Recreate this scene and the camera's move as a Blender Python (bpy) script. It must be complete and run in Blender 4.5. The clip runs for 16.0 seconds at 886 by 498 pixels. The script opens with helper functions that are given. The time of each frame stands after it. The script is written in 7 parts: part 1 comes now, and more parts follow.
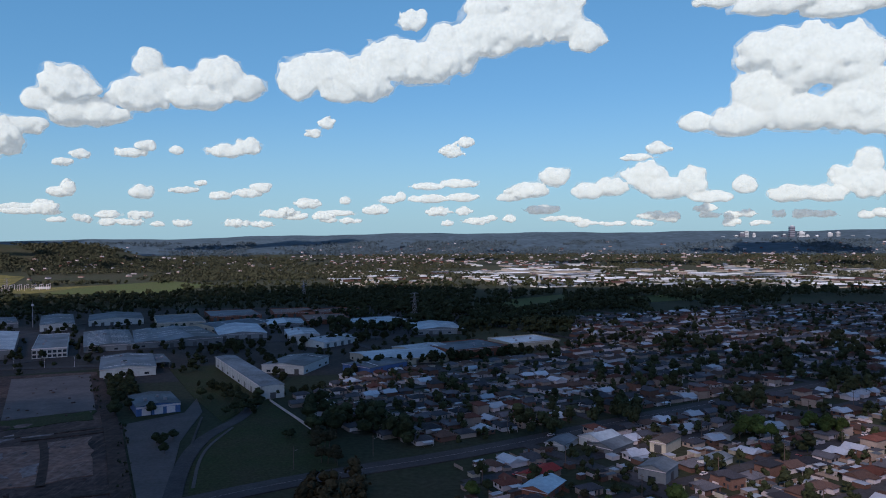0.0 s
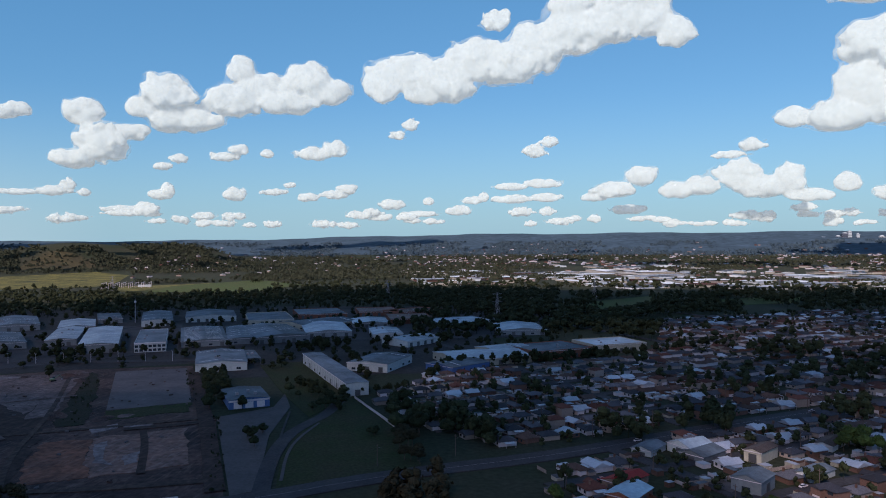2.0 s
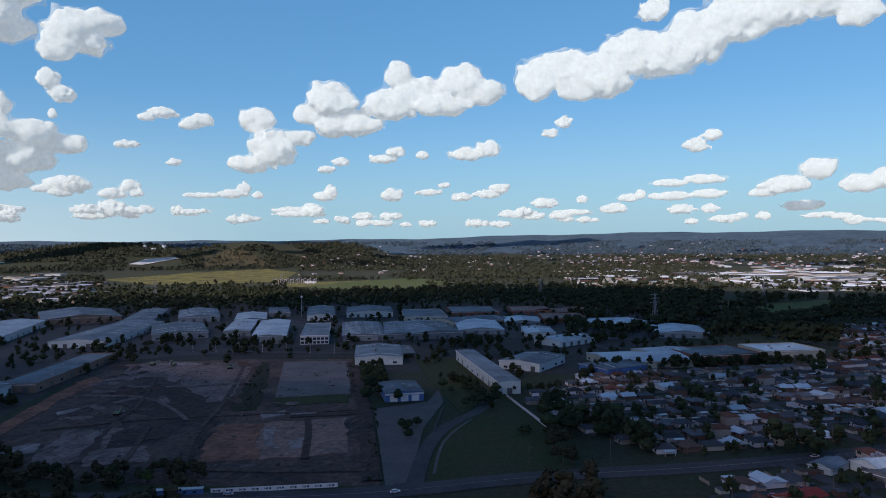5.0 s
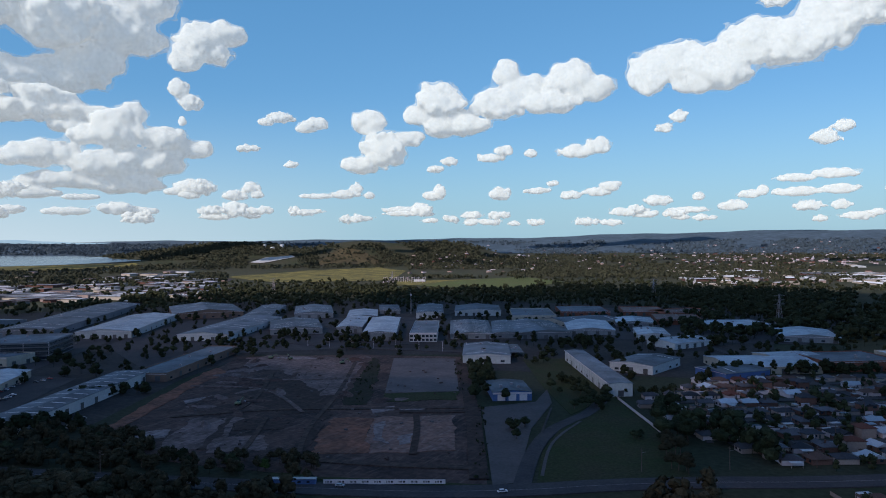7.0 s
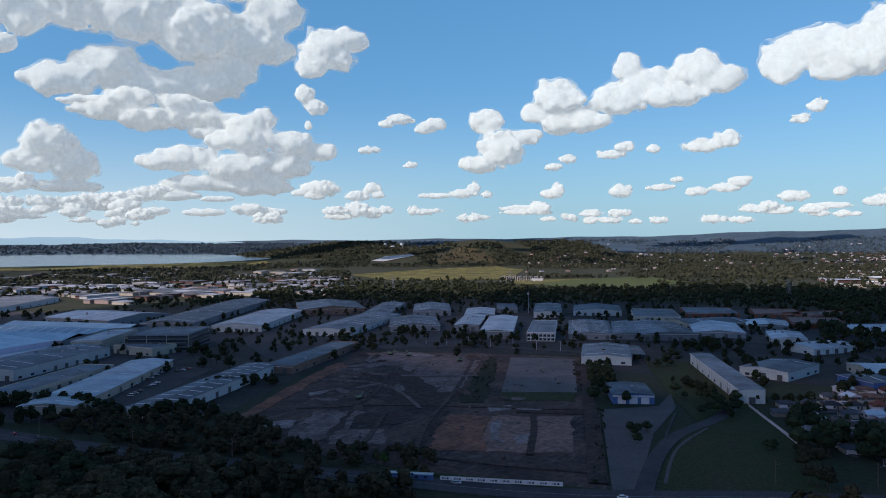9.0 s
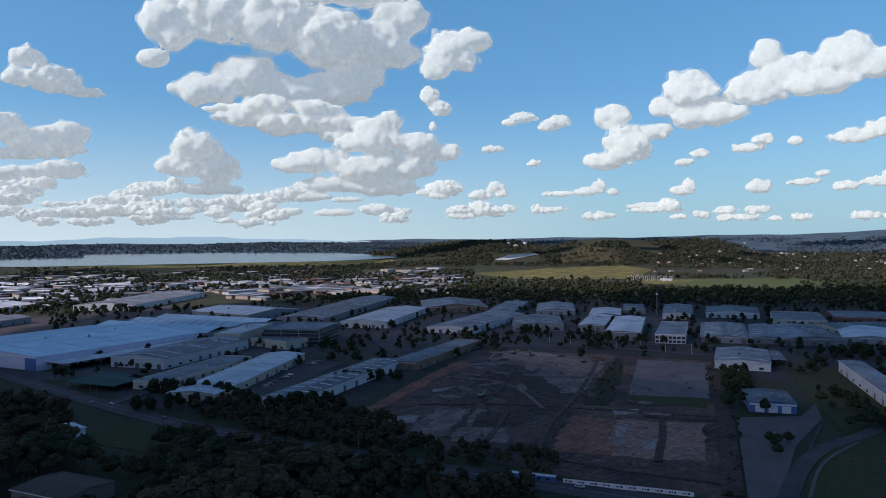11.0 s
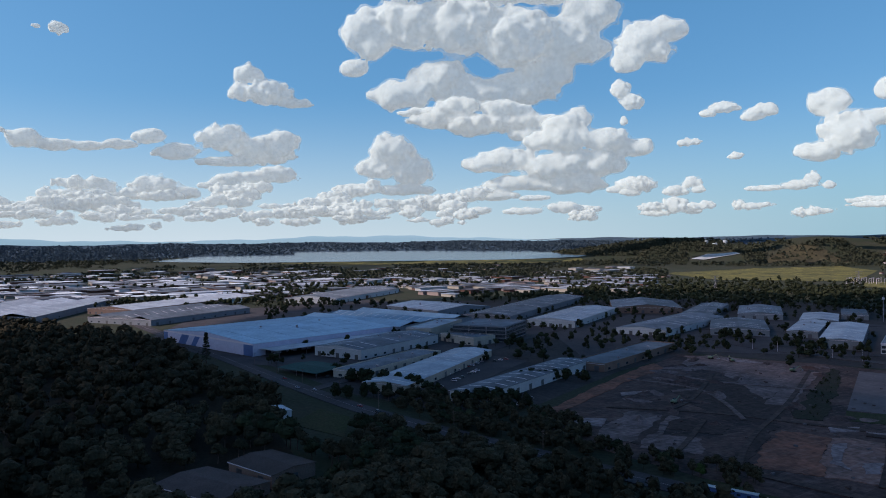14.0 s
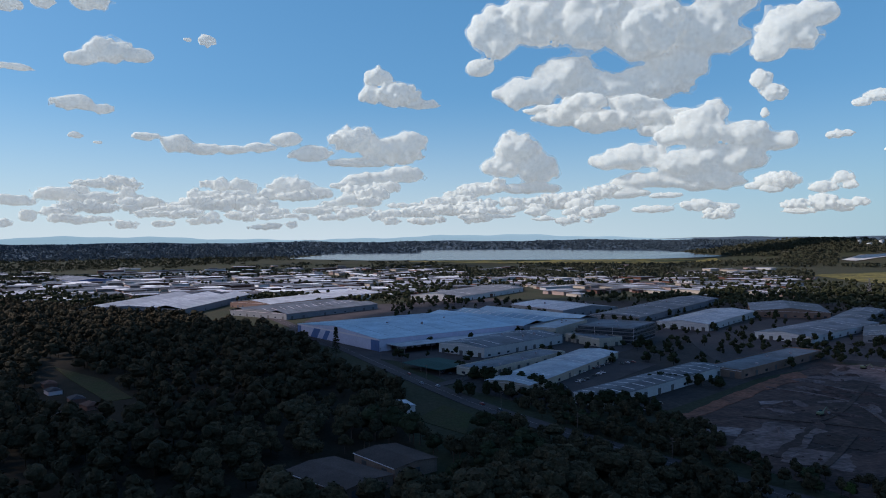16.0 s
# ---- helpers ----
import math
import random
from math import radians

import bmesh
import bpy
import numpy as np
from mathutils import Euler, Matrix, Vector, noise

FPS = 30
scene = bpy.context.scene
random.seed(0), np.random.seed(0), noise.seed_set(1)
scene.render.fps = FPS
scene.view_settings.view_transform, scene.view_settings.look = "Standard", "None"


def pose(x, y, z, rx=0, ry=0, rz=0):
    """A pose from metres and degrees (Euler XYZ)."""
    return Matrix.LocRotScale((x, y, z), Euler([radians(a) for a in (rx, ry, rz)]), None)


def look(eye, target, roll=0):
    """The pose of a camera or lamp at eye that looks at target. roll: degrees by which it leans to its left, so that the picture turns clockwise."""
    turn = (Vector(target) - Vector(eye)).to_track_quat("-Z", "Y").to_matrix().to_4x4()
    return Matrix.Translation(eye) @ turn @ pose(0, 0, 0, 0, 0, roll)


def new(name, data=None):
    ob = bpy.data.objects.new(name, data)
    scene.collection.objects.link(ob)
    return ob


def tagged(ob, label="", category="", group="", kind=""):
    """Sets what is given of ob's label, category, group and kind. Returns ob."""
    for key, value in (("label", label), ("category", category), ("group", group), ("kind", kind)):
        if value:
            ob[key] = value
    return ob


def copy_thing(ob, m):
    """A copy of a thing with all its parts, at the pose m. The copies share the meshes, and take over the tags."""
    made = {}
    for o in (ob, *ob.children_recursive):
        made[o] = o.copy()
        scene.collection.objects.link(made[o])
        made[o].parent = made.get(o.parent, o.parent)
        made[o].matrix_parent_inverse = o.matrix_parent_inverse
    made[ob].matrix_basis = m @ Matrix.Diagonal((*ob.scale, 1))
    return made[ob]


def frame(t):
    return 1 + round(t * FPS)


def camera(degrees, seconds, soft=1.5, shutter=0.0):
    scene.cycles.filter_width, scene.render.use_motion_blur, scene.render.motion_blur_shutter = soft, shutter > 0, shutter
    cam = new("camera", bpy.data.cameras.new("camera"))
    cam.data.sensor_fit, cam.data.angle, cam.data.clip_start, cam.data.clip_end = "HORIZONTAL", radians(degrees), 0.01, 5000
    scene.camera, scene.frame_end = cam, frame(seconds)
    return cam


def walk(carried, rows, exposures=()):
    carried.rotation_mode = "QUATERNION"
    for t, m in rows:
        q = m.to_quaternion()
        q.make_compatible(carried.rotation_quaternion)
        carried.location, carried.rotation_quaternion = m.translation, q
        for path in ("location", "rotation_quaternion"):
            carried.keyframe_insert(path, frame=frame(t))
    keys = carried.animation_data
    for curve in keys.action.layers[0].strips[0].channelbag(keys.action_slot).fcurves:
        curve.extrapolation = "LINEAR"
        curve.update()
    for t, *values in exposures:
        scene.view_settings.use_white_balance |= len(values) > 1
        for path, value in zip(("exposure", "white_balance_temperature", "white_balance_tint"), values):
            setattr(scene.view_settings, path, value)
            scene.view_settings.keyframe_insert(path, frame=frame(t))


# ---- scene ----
EXPOSURES = ((0, 0.0, 6500, 10), (5, 0.08, 6500, 10), (9, 0.12, 6500, 10), (16, 0.0, 6500, 10))
# The flight: seconds, place in metres, yaw, pitch and roll in degrees.
cam = camera(63.33, 16.0, soft=1.0)
FLIGHT = (
    (0, 0, 0, 110, 0, -0.626, 0.285),
    (0.5, 0.01, 0.39, 109.85, 1.61, -0.594, 0.279),
    (1, 0.01, 0.8, 109.71, 3.258, -0.571, 0.275),
    (1.5, 0, 1.22, 109.57, 4.901, -0.554, 0.273),
    (2, -0.02, 1.67, 109.42, 6.6, -0.543, 0.274),
    (2.5, -0.05, 2.12, 109.28, 8.344, -0.537, 0.277),
    (3, -0.1, 2.6, 109.14, 10.294, -0.534, 0.283),
    (3.5, -0.15, 3.09, 109, 12.432, -0.535, 0.292),
    (4, -0.22, 3.59, 108.87, 14.538, -0.539, 0.304),
    (6.5, -0.77, 6.27, 108.19, 25.131, -0.569, 0.399),
    (7, -0.93, 6.83, 108.06, 27.335, -0.574, 0.424),
    (7.5, -1.1, 7.4, 107.93, 29.602, -0.578, 0.451),
    (8, -1.28, 7.98, 107.8, 31.942, -0.581, 0.478),
    (8.5, -1.49, 8.56, 107.67, 34.288, -0.583, 0.505),
    (9, -1.7, 9.15, 107.54, 36.693, -0.583, 0.532),
    (11.5, -3.07, 12.12, 106.92, 48.985, -0.562, 0.64),
    (12, -3.39, 12.71, 106.8, 51.459, -0.554, 0.651),
    (12.5, -3.74, 13.31, 106.68, 53.951, -0.547, 0.656),
    (13, -4.11, 13.9, 106.56, 56.445, -0.539, 0.655),
    (13.5, -4.5, 14.49, 106.44, 58.96, -0.532, 0.646),
    (14, -4.91, 15.07, 106.33, 61.455, -0.526, 0.629),
    (14.5, -5.34, 15.65, 106.21, 63.954, -0.522, 0.601),
    (15, -5.79, 16.22, 106.1, 66.489, -0.521, 0.563),
    (15.5, -6.27, 16.78, 105.98, 68.95, -0.523, 0.512),
    (16, -6.77, 17.34, 105.87, 71.417, -0.529, 0.448),
)
walk(cam, [(t, pose(x, y, z, 90 + p, r, w)) for t, x, y, z, w, p, r in FLIGHT], EXPOSURES)

# ---- light: afternoon sun, its azimuth counted leftwards from the first view ----
SUN_AZ, SUN_EL = 158.0, 37.0
to_sun = Vector((-math.sin(radians(SUN_AZ)) * math.cos(radians(SUN_EL)), math.cos(radians(SUN_AZ)) * math.cos(radians(SUN_EL)), math.sin(radians(SUN_EL))))
world = bpy.data.worlds.new("sky")
scene.world = world
world.use_nodes = True
wn = world.node_tree
sky = wn.nodes.new("ShaderNodeTexSky")
sky.sky_type = "NISHITA"
sky.sun_disc = False
sky.sun_elevation = radians(SUN_EL)
sky.sun_rotation = radians(-SUN_AZ)
sky.altitude = 600
sky.air_density, sky.dust_density, sky.ozone_density = 1.0, 1.2, 1.8
wn.nodes["Background"].inputs["Strength"].default_value = 0.066
tint = wn.nodes.new("ShaderNodeMix")
tint.data_type, tint.blend_type = "RGBA", "MULTIPLY"
tint.inputs["Factor"].default_value = 1.0
tint.inputs["B"].default_value = (0.82, 1.0, 1.08, 1)
wn.links.new(sky.outputs["Color"], tint.inputs["A"])
wn.links.new(tint.outputs["Result"], wn.nodes["Background"].inputs["Color"])
haze = wn.nodes.new("ShaderNodeBackground")
haze.inputs["Color"].default_value = (0.024, 0.135, 0.290, 1)
both = wn.nodes.new("ShaderNodeAddShader")
wn.links.new(wn.nodes["Background"].outputs[0], both.inputs[0])
wn.links.new(haze.outputs[0], both.inputs[1])
wn.links.new(both.outputs[0], wn.nodes["World Output"].inputs["Surface"])
sun = new("sun", bpy.data.lights.new("sun", "SUN"))
sun.data.energy, sun.data.angle, sun.data.color = 5.0, radians(0.53), (1.0, 0.96, 0.86)
sun.matrix_world = look(to_sun * 3000, (0, 0, 0))

# ---- materials ----
def worn(c):
    """Base colour made darker, green most, to offset the blue-green tint of the skylight."""
    return (c[0] * 0.90, c[1] * 0.68, c[2] * 0.78)


def surface(name, base, rough=0.8, metal=0.0, grain=1.0, spot=0.1, vary=0.25, tone=None, bump=0.0, each=0.0):
    """A surface with fine grain (grain per metre), broad stains (spot per metre) that lean to tone, and a small change from object to object."""
    m = bpy.data.materials.new(name)
    m.use_nodes = True
    nt = m.node_tree
    N, L = nt.nodes, nt.links
    b = N["Principled BSDF"]
    b.inputs["Roughness"].default_value, b.inputs["Metallic"].default_value = rough, metal
    b.inputs["Specular IOR Level"].default_value = 0.08 if rough > 0.69 else 0.5
    co = N.new("ShaderNodeTexCoord")
    fine, broad = N.new("ShaderNodeTexNoise"), N.new("ShaderNodeTexNoise")
    fine.inputs["Scale"].default_value, broad.inputs["Scale"].default_value = grain, spot
    fine.inputs["Detail"].default_value, broad.inputs["Detail"].default_value = 4, 6
    broad.inputs["Roughness"].default_value = 0.65
    for n in (fine, broad):
        L.new(co.outputs["Object"], n.inputs["Vector"])
    ramp = N.new("ShaderNodeMapRange")
    ramp.inputs["From Min"].default_value, ramp.inputs["From Max"].default_value = 0.35, 0.65
    L.new(broad.outputs["Fac"], ramp.inputs["Value"])
    mix = N.new("ShaderNodeMix")
    mix.data_type = "RGBA"
    base, tone = worn(base), worn(tone) if tone else None
    t = tone or tuple(c * (1 - vary) for c in base)
    mix.inputs["A"].default_value, mix.inputs["B"].default_value = (*base, 1), (*t, 1)
    L.new(ramp.outputs["Result"], mix.inputs["Factor"])
    hsv = N.new("ShaderNodeHueSaturation")
    L.new(mix.outputs["Result"], hsv.inputs["Color"])
    val = N.new("ShaderNodeMapRange")
    val.inputs["From Min"].default_value, val.inputs["From Max"].default_value = 0.25, 0.75
    val.inputs["To Min"].default_value, val.inputs["To Max"].default_value = 1 - vary, 1 + vary
    L.new(fine.outputs["Fac"], val.inputs["Value"])
    if each:
        oi = N.new("ShaderNodeObjectInfo")
        r = N.new("ShaderNodeMapRange")
        r.inputs["To Min"].default_value, r.inputs["To Max"].default_value = 1 - each, 1 + each
        L.new(oi.outputs["Random"], r.inputs["Value"])
        mul = N.new("ShaderNodeMath")
        mul.operation = "MULTIPLY"
        L.new(r.outputs["Result"], mul.inputs[0])
        L.new(val.outputs["Result"], mul.inputs[1])
        L.new(mul.outputs["Value"], hsv.inputs["Value"])
    else:
        L.new(val.outputs["Result"], hsv.inputs["Value"])
    L.new(hsv.outputs["Color"], b.inputs["Base Color"])
    if bump:
        bp = N.new("ShaderNodeBump")
        bp.inputs["Strength"].default_value, bp.inputs["Distance"].default_value = 0.6, bump
        L.new(fine.outputs["Fac"], bp.inputs["Height"])
        L.new(bp.outputs["Normal"], b.inputs["Normal"])
    return m


def cloud_surface(name, dense, torn=0.0, glow=0.22):
    """White cloud skin: part scatters light back, part lets it through; dense is the share that stops it. torn: how
    ragged its gaps are. glow: strength of the added emission.
    """
    m = bpy.data.materials.new(name)
    m.use_nodes = True
    N, L = m.node_tree.nodes, m.node_tree.links
    N.remove(N["Principled BSDF"])
    d, tr, clear = N.new("ShaderNodeBsdfDiffuse"), N.new("ShaderNodeBsdfTranslucent"), N.new("ShaderNodeBsdfTransparent")
    d.inputs["Color"].default_value = tr.inputs["Color"].default_value = (0.61, 0.61, 0.605, 1)
    co = N.new("ShaderNodeTexCoord")
    # small billows as relief; light that wanders inside a cloud evens out its faces, so the normal leans to the light
    fluff, bump = N.new("ShaderNodeTexNoise"), N.new("ShaderNodeBump")
    fluff.inputs["Scale"].default_value, fluff.inputs["Detail"].default_value, fluff.inputs["Roughness"].default_value = 0.0085, 6, 0.5
    L.new(co.outputs["Object"], fluff.inputs["Vector"])
    bump.inputs["Strength"].default_value, bump.inputs["Distance"].default_value = 0.85, 75.0
    L.new(fluff.outputs["Fac"], bump.inputs["Height"])
    lean, unit = N.new("ShaderNodeVectorMath"), N.new("ShaderNodeVectorMath")
    lean.operation, unit.operation = "ADD", "NORMALIZE"
    lean.inputs[1].default_value = to_sun * 0.45 + Vector((0, 0, 0.15))
    L.new(bump.outputs["Normal"], lean.inputs[0])
    L.new(lean.outputs["Vector"], unit.inputs[0])
    L.new(unit.outputs["Vector"], d.inputs["Normal"])
    body, out = N.new("ShaderNodeMixShader"), N.new("ShaderNodeMixShader")
    body.inputs["Fac"].default_value = 0.47
    L.new(d.outputs["BSDF"], body.inputs[1])
    L.new(tr.outputs["BSDF"], body.inputs[2])
    out.inputs["Fac"].default_value = dense
    L.new(clear.outputs["BSDF"], out.inputs[1])
    # emission added to lift shaded faces, in place of light scattered many times inside the far cloud bodies
    inner, whole = N.new("ShaderNodeEmission"), N.new("ShaderNodeAddShader")
    inner.inputs["Color"].default_value, inner.inputs["Strength"].default_value = (0.86, 0.93, 1.0, 1), glow
    L.new(body.outputs["Shader"], whole.inputs[0])
    L.new(inner.outputs["Emission"], whole.inputs[1])
    L.new(whole.outputs["Shader"], out.inputs[2])
    if torn:
        n = N.new("ShaderNodeTexNoise")
        n.inputs["Scale"].default_value, n.inputs["Detail"].default_value, n.inputs["Roughness"].default_value = 0.011, 9, 0.66
        L.new(co.outputs["Object"], n.inputs["Vector"])
        r = N.new("ShaderNodeMapRange")
        r.inputs["From Min"].default_value, r.inputs["From Max"].default_value = 0.36 + 0.2 * torn, 0.52 + 0.2 * torn
        r.inputs["To Min"].default_value, r.inputs["To Max"].default_value = 0.0, dense
        L.new(n.outputs["Fac"], r.inputs["Value"])
        L.new(r.outputs["Result"], out.inputs["Fac"])
    L.new(out.outputs["Shader"], N["Material Output"].inputs["Surface"])
    return m


SHEET, VEIL, THIN = cloud_surface("cloud_sheet", 0.62, 0, 0), cloud_surface("half_thick_cloud_sheet", 0.24, 0, 0), cloud_surface("thin_cloud_sheet", 0.15, 0, 0)
# the body of a cloud and its torn outer skin
CLOUD, FRINGE = cloud_surface("cloud", 0.8), cloud_surface("cloud_fringe", 0.34, 0.25)

# ---- mesh tools ----
def mesh_of(name, verts, faces, mats, smooth=False, index=None):
    """A mesh from arrays of vertices and of equally sided faces."""
    me = bpy.data.meshes.new(name)
    v, f = np.asarray(verts, np.float32), np.asarray(faces, np.int32)
    n = f.shape[1]
    me.vertices.add(len(v))
    me.vertices.foreach_set("co", v.ravel())
    me.loops.add(f.size)
    me.loops.foreach_set("vertex_index", f.ravel())
    me.polygons.add(len(f))
    me.polygons.foreach_set("loop_start", np.arange(0, f.size, n, dtype=np.int32))
    for m in mats if isinstance(mats, (list, tuple)) else [mats]:
        me.materials.append(m)
    if index is not None:
        me.polygons.foreach_set("material_index", np.asarray(index, np.int32))
    me.polygons.foreach_set("use_smooth", np.full(len(f), smooth))
    me.update(calc_edges=True)
    return me


def part(name, bm, material, parent, label=""):
    me = bpy.data.meshes.new(name)
    bm.to_mesh(me)
    bm.free()
    me.materials.append(material)
    ob = new(name, me)
    ob.parent = parent
    return tagged(ob, label)


def base_of(name, m=None):
    ob = new(name)
    ob.empty_display_size = 1
    if m is not None:
        ob.matrix_world = m
    return ob


def add_box(bm, x0, x1, y0, y1, z0, z1, bevel=0.0):
    r = bmesh.ops.create_cube(bm, size=1, matrix=Matrix.Translation(((x0 + x1) / 2, (y0 + y1) / 2, (z0 + z1) / 2)) @ Matrix.Diagonal((x1 - x0, y1 - y0, z1 - z0, 1)))
    if bevel:
        es = list({e for v in r["verts"] for e in v.link_edges})
        bmesh.ops.bevel(bm, geom=es, offset=bevel, segments=1, affect="EDGES")
    return bm


def box(x0, x1, y0, y1, z0, z1, bevel=0.0):
    return add_box(bmesh.new(), x0, x1, y0, y1, z0, z1, bevel)


def add_tube(bm, a, b, r0, r1, n=6):
    a, b = Vector(a), Vector(b)
    q = (b - a).to_track_quat("Z", "Y").to_matrix().to_4x4()
    bmesh.ops.create_cone(bm, cap_ends=True, segments=n, radius1=r0, radius2=r1, depth=(b - a).length, matrix=Matrix.Translation((a + b) / 2) @ q)
    return bm


def solid(points, z0, z1):
    """A prism over a polygon in the plan."""
    bm = bmesh.new()
    lo = [bm.verts.new((x, y, z0)) for x, y in points]
    hi = [bm.verts.new((x, y, z1)) for x, y in points]
    n = len(points)
    bm.faces.new(hi)
    bm.faces.new(lo[::-1])
    for i in range(n):
        bm.faces.new((lo[i], lo[(i + 1) % n], hi[(i + 1) % n], hi[i]))
    bmesh.ops.recalc_face_normals(bm, faces=bm.faces[:])
    return bm


# ---- the lie of the land ----
HILLS = ((42.0, 3500, 300, 250, 66), (34.8, 3300, 230, 190, 68), (29.5, 3380, 330, 200, 62), (26.0, 3500, 200, 220, 45), (46.5, 3650, 380, 250, 50))


def land_z(x, y):
    """Height of the ground: flat near by, a slow rise towards the far ridges, and the wooded hills."""
    x, y = np.asarray(x, float), np.asarray(y, float)
    r, az = np.hypot(x, y), np.degrees(np.arctan2(-x, y))
    u = np.clip((r - 2400) / 2400, 0, 1.15)
    z = np.where(r < 2400, 0, 109 - r * 57.0 * (1 - u) / 1271)
    ridge = 40 * (1 / (1 + np.exp((az - 15) / 4.5))) + 4 * np.sin(az * 0.55) + 1.5 * np.sin(az * 1.7 + 1)
    z = np.where(r < 2400, 0, np.maximum(z, 0) + ridge * np.clip((u - 0.62) / 0.38, 0, 1) ** 1.5)
    for a, d, sx, sy, h in HILLS:
        ca, sa = math.cos(radians(a)), math.sin(radians(a))
        du, dv = x * ca + y * sa, -x * sa + y * ca - d
        z = z + h * np.exp(-(du / sx) ** 2 - (dv / sy) ** 2)
    return z


def polar(az, r):
    return (-r * math.sin(radians(az)), r * math.cos(radians(az)))

# ---- ground: one sheet to the horizon ----
GROUND = surface("ground", (0.030, 0.042, 0.022), 0.95, grain=0.35, spot=0.012, vary=0.35, tone=(0.046, 0.050, 0.032), bump=0.3)
# the far ridge's blue is distance haze put into its base colour
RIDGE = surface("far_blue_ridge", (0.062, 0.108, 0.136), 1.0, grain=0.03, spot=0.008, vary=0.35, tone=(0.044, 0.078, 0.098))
rr = np.concatenate([np.linspace(0, 2300, 40), np.linspace(2400, 4990, 80)])
aa = np.radians(np.concatenate([np.arange(-50, 121, 0.75), np.arange(124, 308, 4)]))
R_, A_ = np.meshgrid(rr, aa, indexing="ij")
X_, Y_ = -R_ * np.sin(A_), R_ * np.cos(A_)
na = len(aa)
i, j = np.meshgrid(np.arange(len(rr) - 1), np.arange(na), indexing="ij")
quads = np.stack([i * na + j, (i + 1) * na + j, (i + 1) * na + (j + 1) % na, i * na + (j + 1) % na], -1).reshape(-1, 4)
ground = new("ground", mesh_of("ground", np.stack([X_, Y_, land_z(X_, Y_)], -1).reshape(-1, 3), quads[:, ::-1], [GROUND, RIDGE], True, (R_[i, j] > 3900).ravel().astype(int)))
tagged(ground, "dry grass and bare earth plain rising to wooded ridges", "ground", kind="structure")

# ---- clouds: each one a lumpy body grown from a few swellings, with a thin torn fringe ----
def cell_noise(n=72, cells=9, seed=3):
    """A block of billows that repeats: 1 in the middle of each puff, 0 between puffs."""
    rng = np.random.default_rng(seed)
    pts = rng.random((cells, cells, cells, 3)).astype(np.float32)
    g = (np.arange(n, dtype=np.float32) + 0.5) / n * cells
    p = np.stack(np.meshgrid(g, g, g, indexing="ij"), -1)
    c = np.floor(p).astype(int)
    best = np.full((n, n, n), 9.0, np.float32)
    for dx in (-1, 0, 1):
        for dy in (-1, 0, 1):
            for dz in (-1, 0, 1):
                k = c + (dx, dy, dz)
                q = pts[k[..., 0] % cells, k[..., 1] % cells, k[..., 2] % cells] + k
                best = np.minimum(best, ((q - p) ** 2).sum(-1))
    return 1 - np.sqrt(best)


PUFF = cell_noise()


def puff(p, size):
    """Billows of the given size at the places p (n, 3), softly interpolated."""
    n = PUFF.shape[0]
    q = p / size * (n / 9.0)
    k = np.floor(q).astype(int)
    f = (q - k).astype(np.float32)
    k0, k1 = k % n, (k + 1) % n
    out = 0
    for a in (0, 1):
        wa = f[:, 0] if a else 1 - f[:, 0]
        ka = (k1 if a else k0)[:, 0]
        for b in (0, 1):
            wb = f[:, 1] if b else 1 - f[:, 1]
            kb = (k1 if b else k0)[:, 1]
            for c in (0, 1):
                wc = f[:, 2] if c else 1 - f[:, 2]
                out = out + wa * wb * wc * PUFF[ka, kb, (k1 if c else k0)[:, 2]]
    return out


def skin(field, level):
    """The surface where a field of values crosses a level: vertices in cells, and quads."""
    s = field > level
    cx, cy, cz = (n - 1 for n in field.shape)
    tot, cnt = np.zeros((cx, cy, cz, 3), np.float32), np.zeros((cx, cy, cz), np.float32)
    corner = [(a, b, c) for a in (0, 1) for b in (0, 1) for c in (0, 1)]
    cut = lambda arr, o: arr[o[0]:o[0] + cx, o[1]:o[1] + cy, o[2]:o[2] + cz]
    for o in corner:
        for ax in range(3):
            if o[ax]:
                continue
            e = list(o)
            e[ax] = 1
            va, vb = cut(field, o), cut(field, e)
            x = cut(s, o) != cut(s, e)
            w = np.where(x, (level - va) / np.where(x, vb - va, 1), 0)
            for d in range(3):
                tot[..., d] += np.where(x, o[d] + (w if d == ax else 0), 0)
            cnt += x
    has = cnt > 0
    idx = np.full(has.shape, -1, np.int64)
    idx[has] = np.arange(has.sum())
    place = np.argwhere(has).astype(np.float32) + tot[has] / cnt[has][:, None]
    quads = []
    for ax in range(3):
        u, v = (ax + 1) % 3, (ax + 2) % 3
        lo = [slice(1, -1)] * 3
        lo[ax] = slice(0, -1)
        hi = list(lo)
        hi[ax] = slice(1, None)
        a, b = s[tuple(lo)], s[tuple(hi)]
        for want, flip in ((a & ~b, False), (b & ~a, True)):
            k = np.argwhere(want)
            k[:, u] += 1
            k[:, v] += 1
            q = []
            for du, dv in ((-1, -1), (0, -1), (0, 0), (-1, 0)):
                m = k.copy()
                m[:, u] += du
                m[:, v] += dv
                q.append(idx[m[:, 0], m[:, 1], m[:, 2]])
            q = np.stack(q, -1)
            quads.append(q[:, ::-1] if flip else q)
    quads = np.concatenate(quads)
    return place, quads[(quads >= 0).all(1)]


def pieces(n, quads):
    """A number for each vertex, the same all over one connected piece."""
    tag = np.arange(n)
    while True:
        low = tag[quads].min(1)
        nxt = tag.copy()
        for k in range(4):
            np.minimum.at(nxt, quads[:, k], low)
        nxt = nxt[nxt]
        if (nxt == tag).all():
            return tag
        tag = nxt


